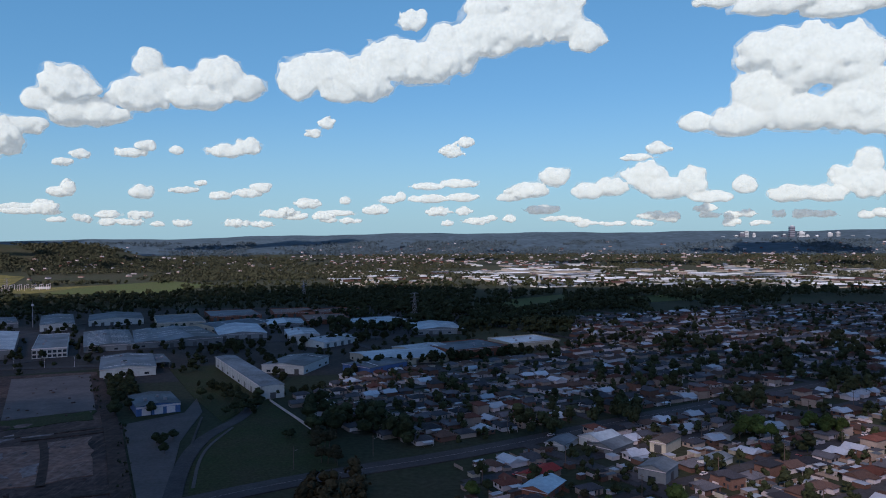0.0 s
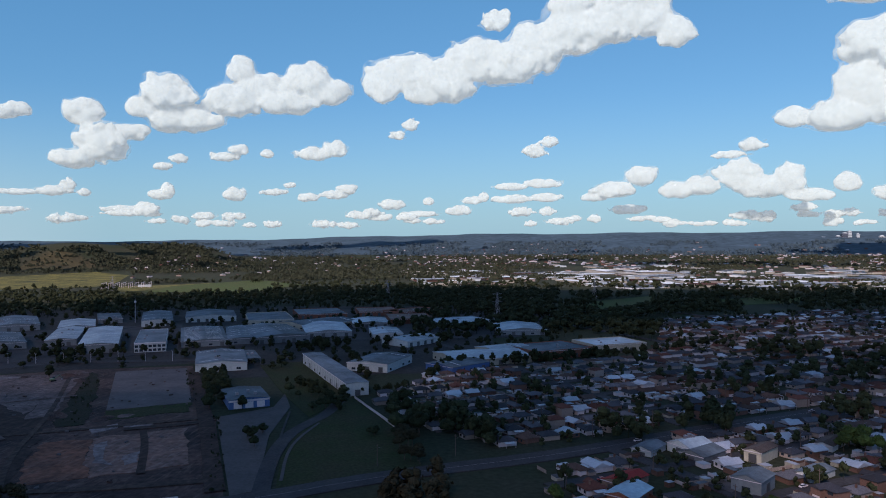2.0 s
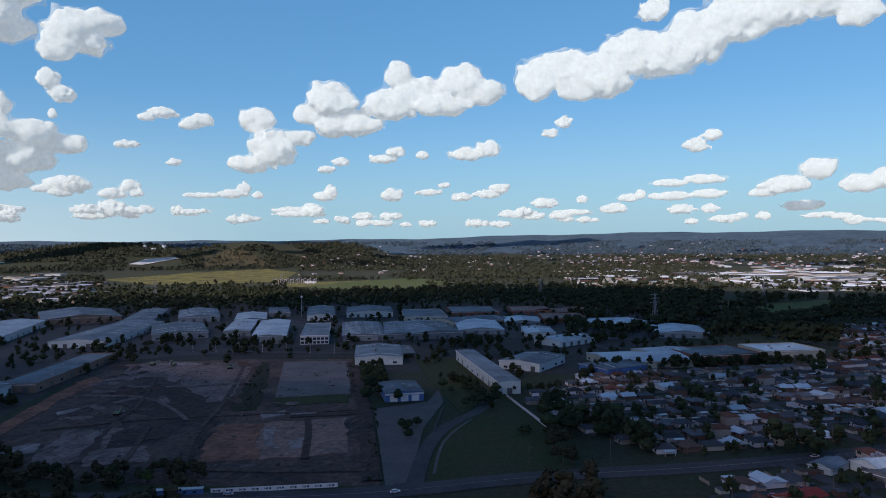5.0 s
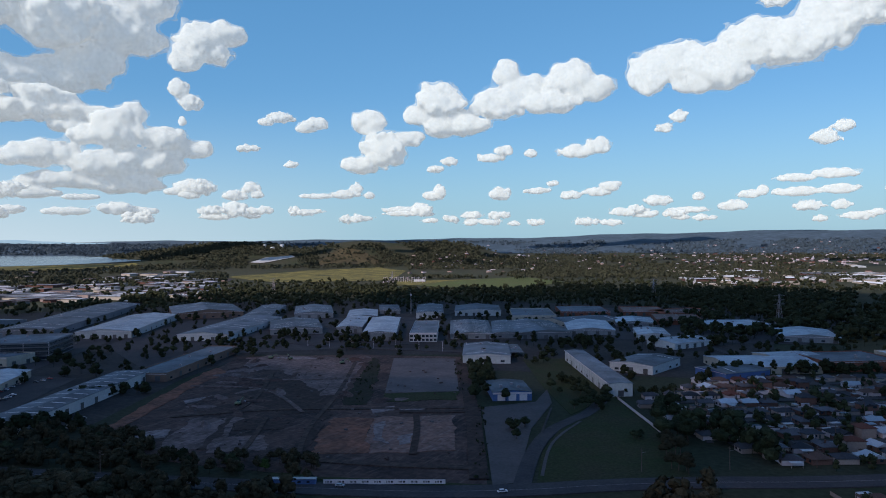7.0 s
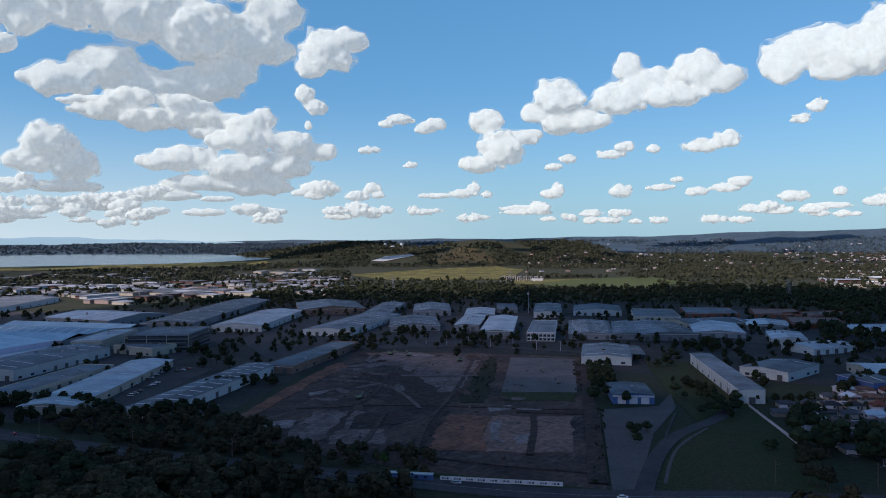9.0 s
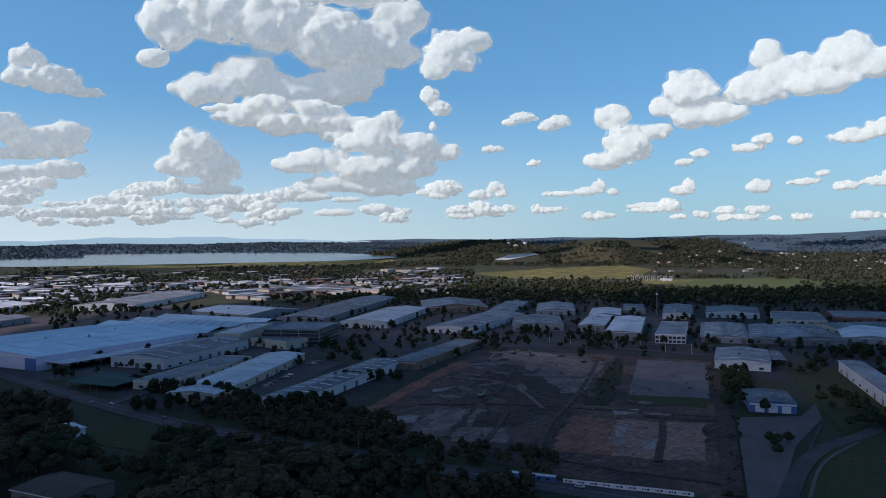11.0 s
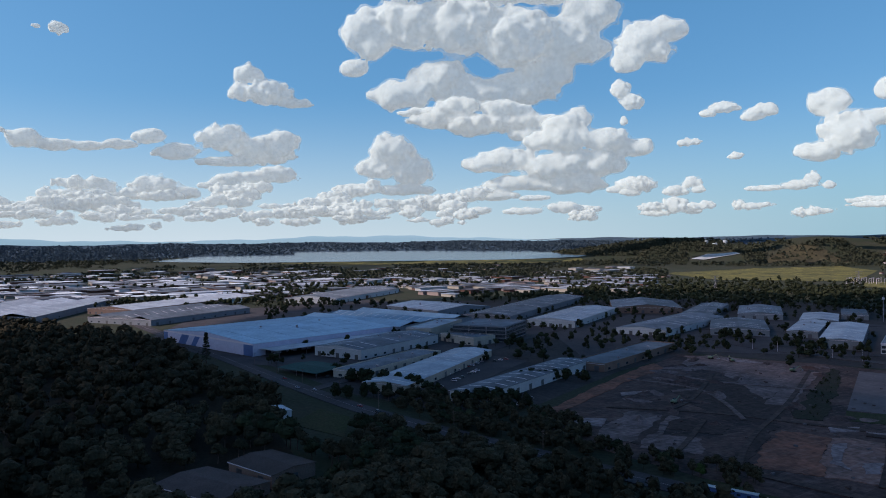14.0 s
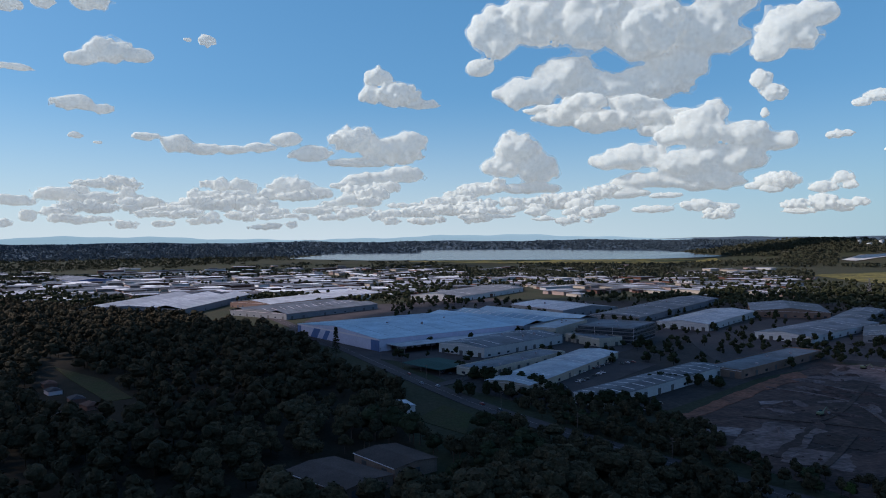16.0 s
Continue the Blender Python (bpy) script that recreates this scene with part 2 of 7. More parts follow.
def cloud(az, dist, lumps, label, fine=3.0, rough=0.5, deep=0.42, fringe=True):
    """lumps: swellings as degrees to the right of az, degrees above eye level, half width, half height. fine: cell, in thousandths of the distance."""
    cell = 1.28 * fine * dist / 1271
    k = dist * math.pi / 180
    L = np.array([(u * k, dist * math.tan(radians(e)), a * k, b * k) for u, e, a, b in lumps])
    rng = np.random.default_rng(int(abs(az) * 100) + len(lumps))
    deepness = deep * np.minimum(L[:, 2], 1.7 * L[:, 3])
    W = rng.uniform(-0.35, 0.35, len(L)) * deepness
    pad = 1.35
    x0, x1 = (L[:, 0] - pad * L[:, 2]).min(), (L[:, 0] + pad * L[:, 2]).max()
    z0, z1 = (L[:, 1] - pad * L[:, 3]).min(), (L[:, 1] + pad * L[:, 3]).max()
    y0, y1 = (W - pad * deepness).min(), (W + pad * deepness).max()
    ax_ = [np.arange(a - 2 * cell, b + 3 * cell, cell, dtype=np.float32) for a, b in ((x0, x1), (y0, y1), (z0, z1))]
    gx, gy, gz = np.meshgrid(*ax_, indexing="ij")
    f = np.full(gx.shape, -9.0, np.float32)
    for (u, z, a, b), w, dp in zip(L, W, deepness):
        dz = gz - z
        dz = np.where(dz < 0, dz * 1.2, dz)
        f = np.maximum(f, 1 - np.sqrt(((gx - u) / a) ** 2 + ((gy - w) / dp) ** 2 + (dz / b) ** 2))
    near = (f > -0.6) & (f < 0.75)
    p = np.stack([gx[near], gy[near], gz[near]], -1) + rng.uniform(0, 4000, 3)
    mean = float(np.sqrt(L[:, 2] * L[:, 3]).mean())
    n, amp, size = 0, 0.85, mean * 0.85
    p = p + 0.35 * mean * (puff(p[:, [1, 2, 0]], mean * 2.3) - 0.5)[:, None]
    while size > cell * 2.2:
        n = n + amp * (puff(p, size) - 0.52)
        p, size, amp = p[:, [2, 0, 1]] * 1.0 + 311.0, size * 0.5, amp * 0.58
    g = f.copy()
    g[near] += 1.08 * rough * n
    at = Matrix.Translation((-dist * math.sin(radians(az)), dist * math.cos(radians(az)), 108)) @ pose(0, 0, 0, 0, 0, az)
    top = None
    for level, m, name in ((0.05, CLOUD, "cloud"), (-0.06, FRINGE, "fringe")):
        wide = 2 if level < 0 and fringe else 1
        v, q = skin(g[::wide, ::wide, ::wide], level)
        if not len(q):
            continue
        v = v * cell * wide + np.array([a[0] for a in ax_])
        tag = pieces(len(v), q)
        of_face = tag[q[:, 0]]
        ids, num = np.unique(of_face, return_counts=True)
        order = ids[np.argsort(-num)]
        keep = [i for i in order if (of_face == i).sum() > (0.05 if top is None else 0.015) * num.max()][:6 if top is None else 14]
        if top is None:
            for i in keep:
                used = np.flatnonzero(tag == i)
                back = np.full(len(v), -1)
                back[used] = np.arange(len(used))
                ob = tagged(new(name, mesh_of(name, v[used], back[q[of_face == i]], m, True)), label, "cloud", "clouds in the sky")
                ob.matrix_world = at
                top = top or ob
        else:
            ob = new(name, mesh_of(name, v, q[np.isin(of_face, keep)], m, True))
            ob.parent = top
            tagged(ob, kind="stuff")
    return top


cloud(22.45, 3684, [(-5.02, 11.05, 2.20, 1.60), (-6.60, 9.95, 1.38, 1.18), (-4.33, 9.36, 2.82, 1.29), (-2.51, 9.10, 1.84, 0.90), (0.36, 13.00, 1.25, 1.25), (1.71, 11.59, 2.53, 1.52), (-0.24, 10.65, 2.50, 1.46), (5.54, 12.24, 2.16, 1.81), (7.40, 11.72, 1.65, 1.22), (3.69, 10.70, 2.56, 1.07)], "long bank of white cumulus with grey base", 3, 0.5)
cloud(-0.19, 4041, [(-11.61, 12.72, 2.12, 1.86), (-9.22, 13.22, 2.45, 2.14), (-6.57, 12.65, 2.69, 2.02), (-4.33, 13.95, 2.25, 2.02), (-1.65, 13.76, 2.70, 2.03), (0.61, 14.81, 2.70, 2.34), (3.30, 16.02, 2.70, 2.47), (5.98, 16.35, 2.69, 2.02), (8.63, 16.86, 2.67, 2.00), (11.24, 15.70, 1.55, 1.33), (7.76, 18.11, 3.57, 1.12), (-7.46, 11.78, 2.68, 0.98), (3.31, 17.86, 1.80, 1.12)], "long bank of white cumulus with grey base", 3, 0.5)
cloud(2.00, 4250, [(-0.34, 16.96, 1.26, 0.90), (0.34, 17.50, 0.54, 0.54)], "small white fair-weather cumulus puff", 2.5, 0.6)
cloud(-26.54, 3250, [(-1.80, 13.39, 2.87, 2.05), (0.39, 12.38, 3.62, 2.81), (2.83, 12.47, 2.75, 2.36), (-2.54, 10.33, 2.26, 2.06), (-4.45, 8.67, 2.51, 1.38), (-7.00, 8.83, 1.49, 0.85), (0.03, 8.94, 3.23, 1.69), (2.84, 9.08, 2.75, 1.96), (4.85, 8.51, 1.92, 1.73), (4.84, 10.37, 1.92, 1.54)], "towering white cumulus cloud with bright sunlit face", 3.5, 0.5)
cloud(-25.70, 3800, [(0.15, 16.65, 4.06, 1.14), (-3.98, 17.37, 2.93, 0.75), (3.68, 15.95, 3.14, 1.10), (0.15, 18.48, 5.27, 1.83)], "grey underside of a passing cumulus cloud", 3, 0.5)
cloud(-19.03, 2750, [(-10.25, 5.07, 1.25, 0.98), (-12.46, 4.08, 1.79, 0.81), (-14.02, 3.56, 1.35, 0.45), (-7.63, 3.92, 1.33, 0.80), (-5.91, 4.10, 1.76, 0.88), (-3.37, 4.90, 1.82, 1.22), (-1.72, 4.00, 2.15, 1.03), (0.11, 4.37, 1.19, 1.19), (1.50, 3.23, 1.90, 0.51), (3.84, 4.04, 1.08, 0.91), (6.83, 3.32, 1.83, 0.69), (8.97, 3.25, 1.59, 0.68), (10.36, 4.37, 1.30, 1.02), (11.71, 5.45, 1.08, 1.16), (12.04, 3.90, 1.54, 1.24)], "long bank of white cumulus with grey base", 2.2, 0.5)
cloud(15.92, 3339, [(-0.83, 6.91, 1.51, 0.60), (0.83, 7.30, 1.04, 0.78)], "small white fair-weather cumulus puff", 1.6, 0.55)
cloud(22.92, 3315, [(-0.57, 6.57, 1.16, 0.41), (0.57, 7.11, 0.83, 0.50)], "small white fair-weather cumulus puff", 1.6, 0.6)
cloud(20.31, 3317, [(0.00, 6.87, 0.59, 0.38)], "small white fair-weather cumulus puff", 1.6, 0.6)
cloud(-1.32, 3372, [(-0.56, 7.12, 0.99, 0.63), (0.56, 7.82, 0.72, 0.50)], "small white fair-weather cumulus puff", 1.8, 0.7)
cloud(9.65, 3496, [(-0.51, 8.45, 0.71, 0.44), (0.51, 9.25, 0.71, 0.58)], "small white fair-weather cumulus puff", 1.8, 0.75)
cloud(-15.97, 3301, [(-0.73, 6.37, 1.30, 0.35), (0.73, 7.00, 1.04, 0.56)], "small white fair-weather cumulus puff", 1.8, 0.7)
cloud(27.77, 3038, [(-0.30, 3.59, 0.87, 0.40), (0.30, 3.93, 0.56, 0.44)], "small white fair-weather cumulus puff", 1.3, 0.5)
cloud(22.75, 3035, [(0.00, 3.72, 0.96, 0.58)], "small white fair-weather cumulus puff", 1.3, 0.5)
cloud(15.50, 3046, [(-1.70, 3.57, 0.86, 0.39), (0.38, 3.77, 1.13, 0.39), (1.31, 4.21, 0.87, 0.48)], "small white fair-weather cumulus puff", 1.3, 0.5)
cloud(19.22, 3079, [(-0.60, 3.95, 1.10, 0.30), (0.60, 4.48, 0.60, 0.26)], "small white fair-weather cumulus puff", 1.3, 0.6)
cloud(8.99, 2955, [(-1.64, 3.02, 1.06, 0.49), (1.31, 3.21, 0.54, 0.40), (0.33, 2.27, 1.78, 0.31)], "small white fair-weather cumulus puff", 1.3, 0.5)
cloud(4.29, 2981, [(-1.05, 2.50, 1.12, 0.45), (0.07, 3.30, 0.90, 0.36), (0.97, 3.57, 0.45, 0.45)], "small white fair-weather cumulus puff", 1.3, 0.5)
cloud(-0.18, 3055, [(-1.24, 4.37, 1.58, 0.36), (1.02, 4.58, 1.71, 0.41), (-1.24, 3.38, 2.03, 0.36), (1.46, 3.46, 1.35, 0.41)], "small white fair-weather cumulus puff", 1.5, 0.5)
cloud(-7.89, 2921, [(0.00, 2.46, 1.43, 0.45)], "small white fair-weather cumulus puff", 1.3, 0.5)
cloud(29.29, 2907, [(0.34, 2.47, 0.95, 0.51), (-1.19, 2.24, 1.55, 0.27), (0.86, 2.20, 0.63, 0.24)], "small white fair-weather cumulus puff", 1.3, 0.5)
cloud(27.34, 3244, [(-0.54, 5.77, 0.72, 0.40), (0.54, 6.33, 0.80, 0.40)], "ragged grey scrap of cloud in shade", 1.6, 0.7)
cloud(31.69, 3400, [(-1.38, 9.35, 1.52, 1.16), (-0.21, 7.18, 2.01, 1.61), (-2.07, 6.11, 1.56, 0.89), (1.27, 7.98, 1.44, 0.72), (2.39, 8.29, 0.81, 0.54)], "heaped white cumulus cloud", 2.2, 0.5)
cloud(40.50, 3546, [(-0.52, 9.22, 0.78, 0.35), (0.52, 9.60, 1.22, 0.48)], "small white fair-weather cumulus puff", 1.6, 0.55)
cloud(37.49, 3513, [(-0.37, 8.90, 0.97, 0.53), (0.37, 9.18, 0.97, 0.62)], "small white fair-weather cumulus puff", 1.6, 0.5)
cloud(42.49, 3350, [(0.00, 7.23, 1.03, 0.34)], "small white fair-weather cumulus puff", 1.6, 0.7)
cloud(39.16, 3246, [(0.00, 6.07, 0.57, 0.31)], "small white fair-weather cumulus puff", 1.6, 0.7)
cloud(27.92, 3050, [(-0.29, 3.72, 0.72, 0.36), (0.29, 4.08, 0.54, 0.50)], "small white fair-weather cumulus puff", 1.3, 0.5)
cloud(34.89, 3043, [(-2.37, 3.62, 1.59, 0.26), (-0.20, 3.76, 1.24, 0.40), (0.76, 4.21, 0.53, 0.53), (1.82, 3.68, 0.54, 0.31)], "small white fair-weather cumulus puff", 1.3, 0.5)
cloud(29.79, 2938, [(-0.67, 2.56, 1.80, 0.31), (0.67, 2.74, 0.72, 0.45)], "small white fair-weather cumulus puff", 1.3, 0.5)
cloud(42.42, 3048, [(-0.92, 3.64, 1.11, 0.47), (0.19, 4.26, 0.78, 0.52), (0.72, 3.71, 0.60, 0.35)], "small white fair-weather cumulus puff", 1.5, 0.5)
cloud(43.41, 2899, [(0.06, 2.54, 1.11, 0.69), (-1.35, 2.02, 1.27, 0.30), (1.29, 2.11, 0.69, 0.30)], "small white fair-weather cumulus puff", 1.5, 0.5)
cloud(46.33, 3052, [(0.39, 4.19, 1.18, 0.67), (-0.39, 3.63, 0.92, 0.34)], "small white fair-weather cumulus puff", 1.5, 0.6)
cloud(46.98, 3627, [(-0.36, 11.38, 0.83, 0.83), (0.52, 10.44, 0.92, 0.76), (-0.16, 9.10, 0.42, 0.42)], "broken puff of white cloud", 2, 0.6)
cloud(58.77, 4049, [(-8.21, 16.08, 2.25, 2.16), (-9.57, 13.60, 1.35, 0.81), (-4.65, 16.77, 3.57, 2.23), (-0.73, 16.15, 3.97, 2.65), (3.50, 15.44, 3.90, 2.60), (7.55, 15.07, 2.96, 2.03), (-2.48, 12.73, 2.66, 1.86), (-5.57, 11.45, 2.46, 1.34), (0.53, 11.53, 3.51, 1.54), (3.48, 11.77, 3.46, 1.52), (5.54, 13.26, 2.57, 2.06), (-2.87, 19.67, 5.77, 1.78), (4.34, 19.27, 6.47, 1.72), (9.13, 17.21, 2.51, 1.67)], "broad white cumulus cloud with grey flat underside", 3.2, 0.5)
cloud(45.41, 4012, [(-0.11, 14.61, 2.23, 1.95), (-1.22, 13.79, 1.64, 1.43), (1.33, 15.36, 1.80, 1.20)], "broad white cumulus cloud with grey flat underside", 3, 0.55)
cloud(52.51, 3277, [(0.87, 8.31, 2.04, 1.78), (2.06, 9.47, 1.01, 1.01), (-1.15, 7.84, 1.29, 0.94), (-3.64, 6.34, 2.61, 1.09), (-5.55, 6.06, 1.75, 0.79), (0.05, 5.68, 2.56, 1.19), (3.21, 6.03, 2.51, 1.46), (6.24, 7.08, 1.71, 0.90), (-2.82, 4.51, 3.46, 0.74), (1.25, 4.37, 2.96, 0.85), (-4.50, 3.60, 2.18, 0.52), (3.99, 7.63, 2.08, 1.04)], "heaped white cumulus tower", 3, 0.5)
cloud(58.51, 3569, [(1.10, 9.30, 3.94, 0.66), (-1.90, 9.73, 2.65, 0.53), (4.44, 9.41, 2.58, 0.60), (-3.64, 10.22, 2.67, 0.53)], "broad white cumulus cloud with grey flat underside", 3, 0.6)
cloud(47.03, 3063, [(0.56, 4.18, 1.47, 0.65), (-0.56, 3.90, 0.99, 0.37)], "small white fair-weather cumulus puff", 1.6, 0.55)
cloud(65.50, 3187, [(0.24, 7.22, 1.88, 1.34), (1.78, 5.69, 1.88, 1.43), (-0.66, 5.82, 2.06, 0.99), (-2.47, 4.20, 2.07, 0.49), (1.11, 4.15, 2.68, 0.54)], "heaped white cumulus tower", 2, 0.45)
cloud(75.15, 3745, [(0.28, 11.43, 1.89, 1.08), (-1.05, 12.79, 1.17, 0.90), (2.29, 10.74, 1.53, 0.45), (-1.51, 11.50, 1.17, 0.81)], "small white fair-weather cumulus puff", 2, 0.55)
cloud(83.35, 3364, [(-10.31, 8.00, 1.08, 0.38), (-8.05, 7.48, 1.27, 0.72), (-6.24, 7.13, 1.46, 0.51), (-3.98, 7.11, 1.30, 0.43), (-2.09, 7.29, 1.31, 0.44), (0.06, 7.94, 1.24, 0.66), (1.78, 6.88, 1.69, 0.71), (5.31, 7.93, 2.06, 1.16), (8.21, 7.15, 2.47, 1.17), (9.79, 8.03, 1.35, 0.90), (5.52, 6.26, 2.69, 0.45)], "long bank of white cumulus with grey base", 2.3, 0.5)
cloud(76.05, 3148, [(-0.00, 5.02, 3.14, 0.54), (-1.79, 4.48, 2.24, 0.40), (1.79, 5.46, 1.62, 0.63)], "long bank of white cumulus with grey base", 2, 0.55)
cloud(95.92, 3910, [(-0.01, 13.79, 1.64, 1.07), (-1.85, 13.07, 1.13, 0.65), (1.87, 13.50, 1.41, 0.58)], "small white fair-weather cumulus puff", 2.2, 0.5)
cloud(97.27, 3580, [(-0.91, 9.95, 1.53, 0.60), (0.91, 9.61, 0.98, 0.49)], "small white fair-weather cumulus puff", 2, 0.6)
cloud(101.79, 3780, [(0.00, 12.01, 1.32, 0.31)], "small white fair-weather cumulus puff", 2, 0.6)
cloud(99.93, 4188, [(-0.27, 16.64, 0.99, 0.79), (2.74, 16.97, 1.42, 0.89), (-2.47, 16.03, 1.08, 0.70)], "small white fair-weather cumulus puff", 2.2, 0.55)
cloud(98.13, 3395, [(0.00, 7.72, 0.52, 0.28)], "small white fair-weather cumulus puff", 1.6, 0.7)
cloud(96.68, 3355, [(0.00, 7.29, 0.37, 0.16)], "small white fair-weather cumulus puff", 1.6, 0.7)
cloud(89.91, 4044, [(0.69, 14.91, 0.69, 0.52), (-0.69, 14.97, 0.34, 0.21)], "small white fair-weather cumulus puff", 1.8, 0.75)
cloud(82.74, 3056, [(-0.37, 4.24, 1.85, 0.97), (2.03, 3.86, 0.98, 0.53), (-1.66, 3.79, 1.14, 0.53)], "small white fair-weather cumulus puff", 1.6, 0.5)
cloud(88.39, 3034, [(1.44, 3.56, 1.74, 0.52), (-0.00, 4.40, 0.43, 0.52), (-1.44, 3.18, 1.54, 0.51)], "small white fair-weather cumulus puff", 1.5, 0.5)
cloud(97.89, 2987, [(4.49, 2.97, 1.67, 0.50), (1.10, 3.25, 1.63, 0.57), (-1.42, 3.52, 1.59, 0.60), (-4.17, 3.03, 1.75, 0.47)], "small white fair-weather cumulus puff", 1.5, 0.5)
cloud(59.37, 2932, [(-1.08, 2.75, 1.15, 0.62), (1.08, 2.41, 1.32, 0.35)], "small white fair-weather cumulus puff", 1.5, 0.5)
cloud(52.10, 2919, [(0.43, 2.57, 1.53, 0.51), (2.40, 2.40, 0.92, 0.34), (-2.83, 2.35, 1.73, 0.35)], "small white fair-weather cumulus puff", 1.5, 0.5)
cloud(54.10, 3002, [(0.00, 3.36, 1.55, 0.26)], "small white fair-weather cumulus puff", 1.5, 0.5)

# ---- the low bands of far cloud, and the cloud sheet that stands before the sun and shades the near ground ----
rng = np.random.default_rng(11)
for n in range(46):
    az = rng.uniform(-36, 108)
    el = rng.uniform(1.3, 2.6)
    lumps = [(rng.uniform(-1.6, 1.6), el + rng.uniform(-0.1, 0.1), rng.uniform(0.35, 1.1), rng.uniform(0.10, 0.24) * (1 + el / 3)) for k in range(4)]
    cloud(az, 2850, lumps, "low streak of far white cloud", 1.4, 0.8, fringe=False)


for n in range(56):
    az = rng.uniform(56, 106)
    el = rng.triangular(1.6, 2.4, 4.6)
    k = 0.6 + el / 4
    lumps = [(rng.uniform(-1.4, 1.4), el + rng.uniform(-0.12, 0.2) * k, rng.uniform(0.4, 0.9) * k, rng.uniform(0.16, 0.42) * k) for j in range(5)]
    cloud(az, 2700 + 90 * el, lumps, "low white cumulus puff over the far plain", 1.5, 0.8, fringe=False)


def shade_cloud(x, y, height, lumps, material):
    """An overhead cloud, given by where its shadow falls on the plain."""
    off = height / math.tan(radians(SUN_EL))
    cx, cy = x - off * math.sin(radians(SUN_AZ)), y + off * math.cos(radians(SUN_AZ))
    bm = bmesh.new()
    for u, v, a, b in lumps:
        bmesh.ops.create_icosphere(bm, subdivisions=4, radius=1, matrix=Matrix.Translation((u, v, 0)) @ Matrix.Diagonal((a, b, 0.22 * min(a, b, 500), 1)))
    for w in bm.verts:
        w.co += w.co.normalized() * 60 * noise.fractal(w.co * 0.004, 0.6, 2.0, 5)
    me = bpy.data.meshes.new("cloud")
    bm.to_mesh(me)
    bm.free()
    me.materials.append(material)
    ob = new("cloud", me)
    ob.location = (cx, cy, height)
    return tagged(ob, "wide grey cloud sheet over the suburb", "cloud", "clouds in the sky")


shade_cloud(0, 0, 1650, [(-570, 640, 640, 540), (300, 1120, 800, 560), (-580, 200, 400, 300), (-150, 1250, 600, 380), (-230, 220, 330, 280), (900, 1100, 500, 500), (260, 560, 300, 110), (30, 445, 220, 78)], SHEET)
shade_cloud(0, 0, 1950, [(350, 430, 420, 340), (60, 100, 260, 260)], THIN)
shade_cloud(0, 0, 1800, [(-520, -120, 420, 260), (-160, 40, 260, 260)], VEIL)
cloud(57, 3560, [(-4.5, 9.7, 2.5, 0.9), (-1.5, 9.2, 2.6, 1.1), (1.5, 9.4, 2.5, 1.0), (4.2, 9.1, 1.9, 0.8), (-3, 10.5, 2.1, 0.9), (0.6, 10.4, 2.3, 0.9), (2.6, 8.3, 1.6, 0.7)], "torn white middle of a towering cumulus", 2.6, 0.6)

# ---- surfaces of the place ----
def earth(name, base, tone, pale, grain=0.3, spot=0.03, along=28.0, amount=0.5):
    """Bare ground: patches of two tones, and thin paler scrapes and wheel marks drawn out along one direction."""
    m = surface(name, base, 0.95, grain=grain, spot=spot, vary=0.45, tone=tone, bump=0.5)
    N, L = m.node_tree.nodes, m.node_tree.links
    b = N["Principled BSDF"]
    co, mp, n, r, mix = N.new("ShaderNodeTexCoord"), N.new("ShaderNodeMapping"), N.new("ShaderNodeTexNoise"), N.new("ShaderNodeMapRange"), N.new("ShaderNodeMix")
    mp.inputs["Rotation"].default_value = (0, 0, radians(-along))
    mp.inputs["Scale"].default_value = (0.35, 0.05, 1)
    L.new(co.outputs["Object"], mp.inputs["Vector"])
    L.new(mp.outputs["Vector"], n.inputs["Vector"])
    n.inputs["Scale"].default_value, n.inputs["Detail"].default_value, n.inputs["Roughness"].default_value, n.inputs["Distortion"].default_value = 1.0, 6, 0.65, 1.2
    r.inputs["From Min"].default_value, r.inputs["From Max"].default_value = 0.52, 0.70
    r.inputs["To Max"].default_value = amount
    L.new(n.outputs["Fac"], r.inputs["Value"])
    mix.data_type = "RGBA"
    L.new(r.outputs["Result"], mix.inputs["Factor"])
    L.new(b.inputs["Base Color"].links[0].from_socket, mix.inputs["A"])
    mix.inputs["B"].default_value = (*worn(pale), 1)
    L.new(mix.outputs["Result"], b.inputs["Base Color"])
    return m


DIRT = earth("churned_earth", (0.115, 0.078, 0.064), (0.030, 0.026, 0.026), (0.22, 0.17, 0.145), spot=0.022)
GREYDIRT = earth("crushed_rubble", (0.20, 0.158, 0.140), (0.075, 0.060, 0.055), (0.34, 0.30, 0.27), spot=0.04)
TRACK = earth("rutted_track", (0.050, 0.040, 0.035), (0.085, 0.064, 0.052), (0.16, 0.125, 0.105), spot=0.06)
CLAY = earth("orange_clay", (0.25, 0.118, 0.074), (0.11, 0.062, 0.046), (0.30, 0.20, 0.15), spot=0.05)
CLAYPALE = earth("pale_clay", (0.25, 0.155, 0.115), (0.15, 0.105, 0.085), (0.36, 0.30, 0.27), spot=0.06)
CHALK = earth("chalky_spill", (0.27, 0.24, 0.225), (0.15, 0.125, 0.115), (0.36, 0.34, 0.325), spot=0.2)
WETEARTH = earth("dark_wet_earth", (0.044, 0.034, 0.030), (0.064, 0.047, 0.040), (0.12, 0.092, 0.08), spot=0.08)
SLAB = surface("stained_slab", (0.155, 0.145, 0.14), 0.9, grain=0.4, spot=0.05, vary=0.25, tone=(0.10, 0.095, 0.092), bump=0.03)
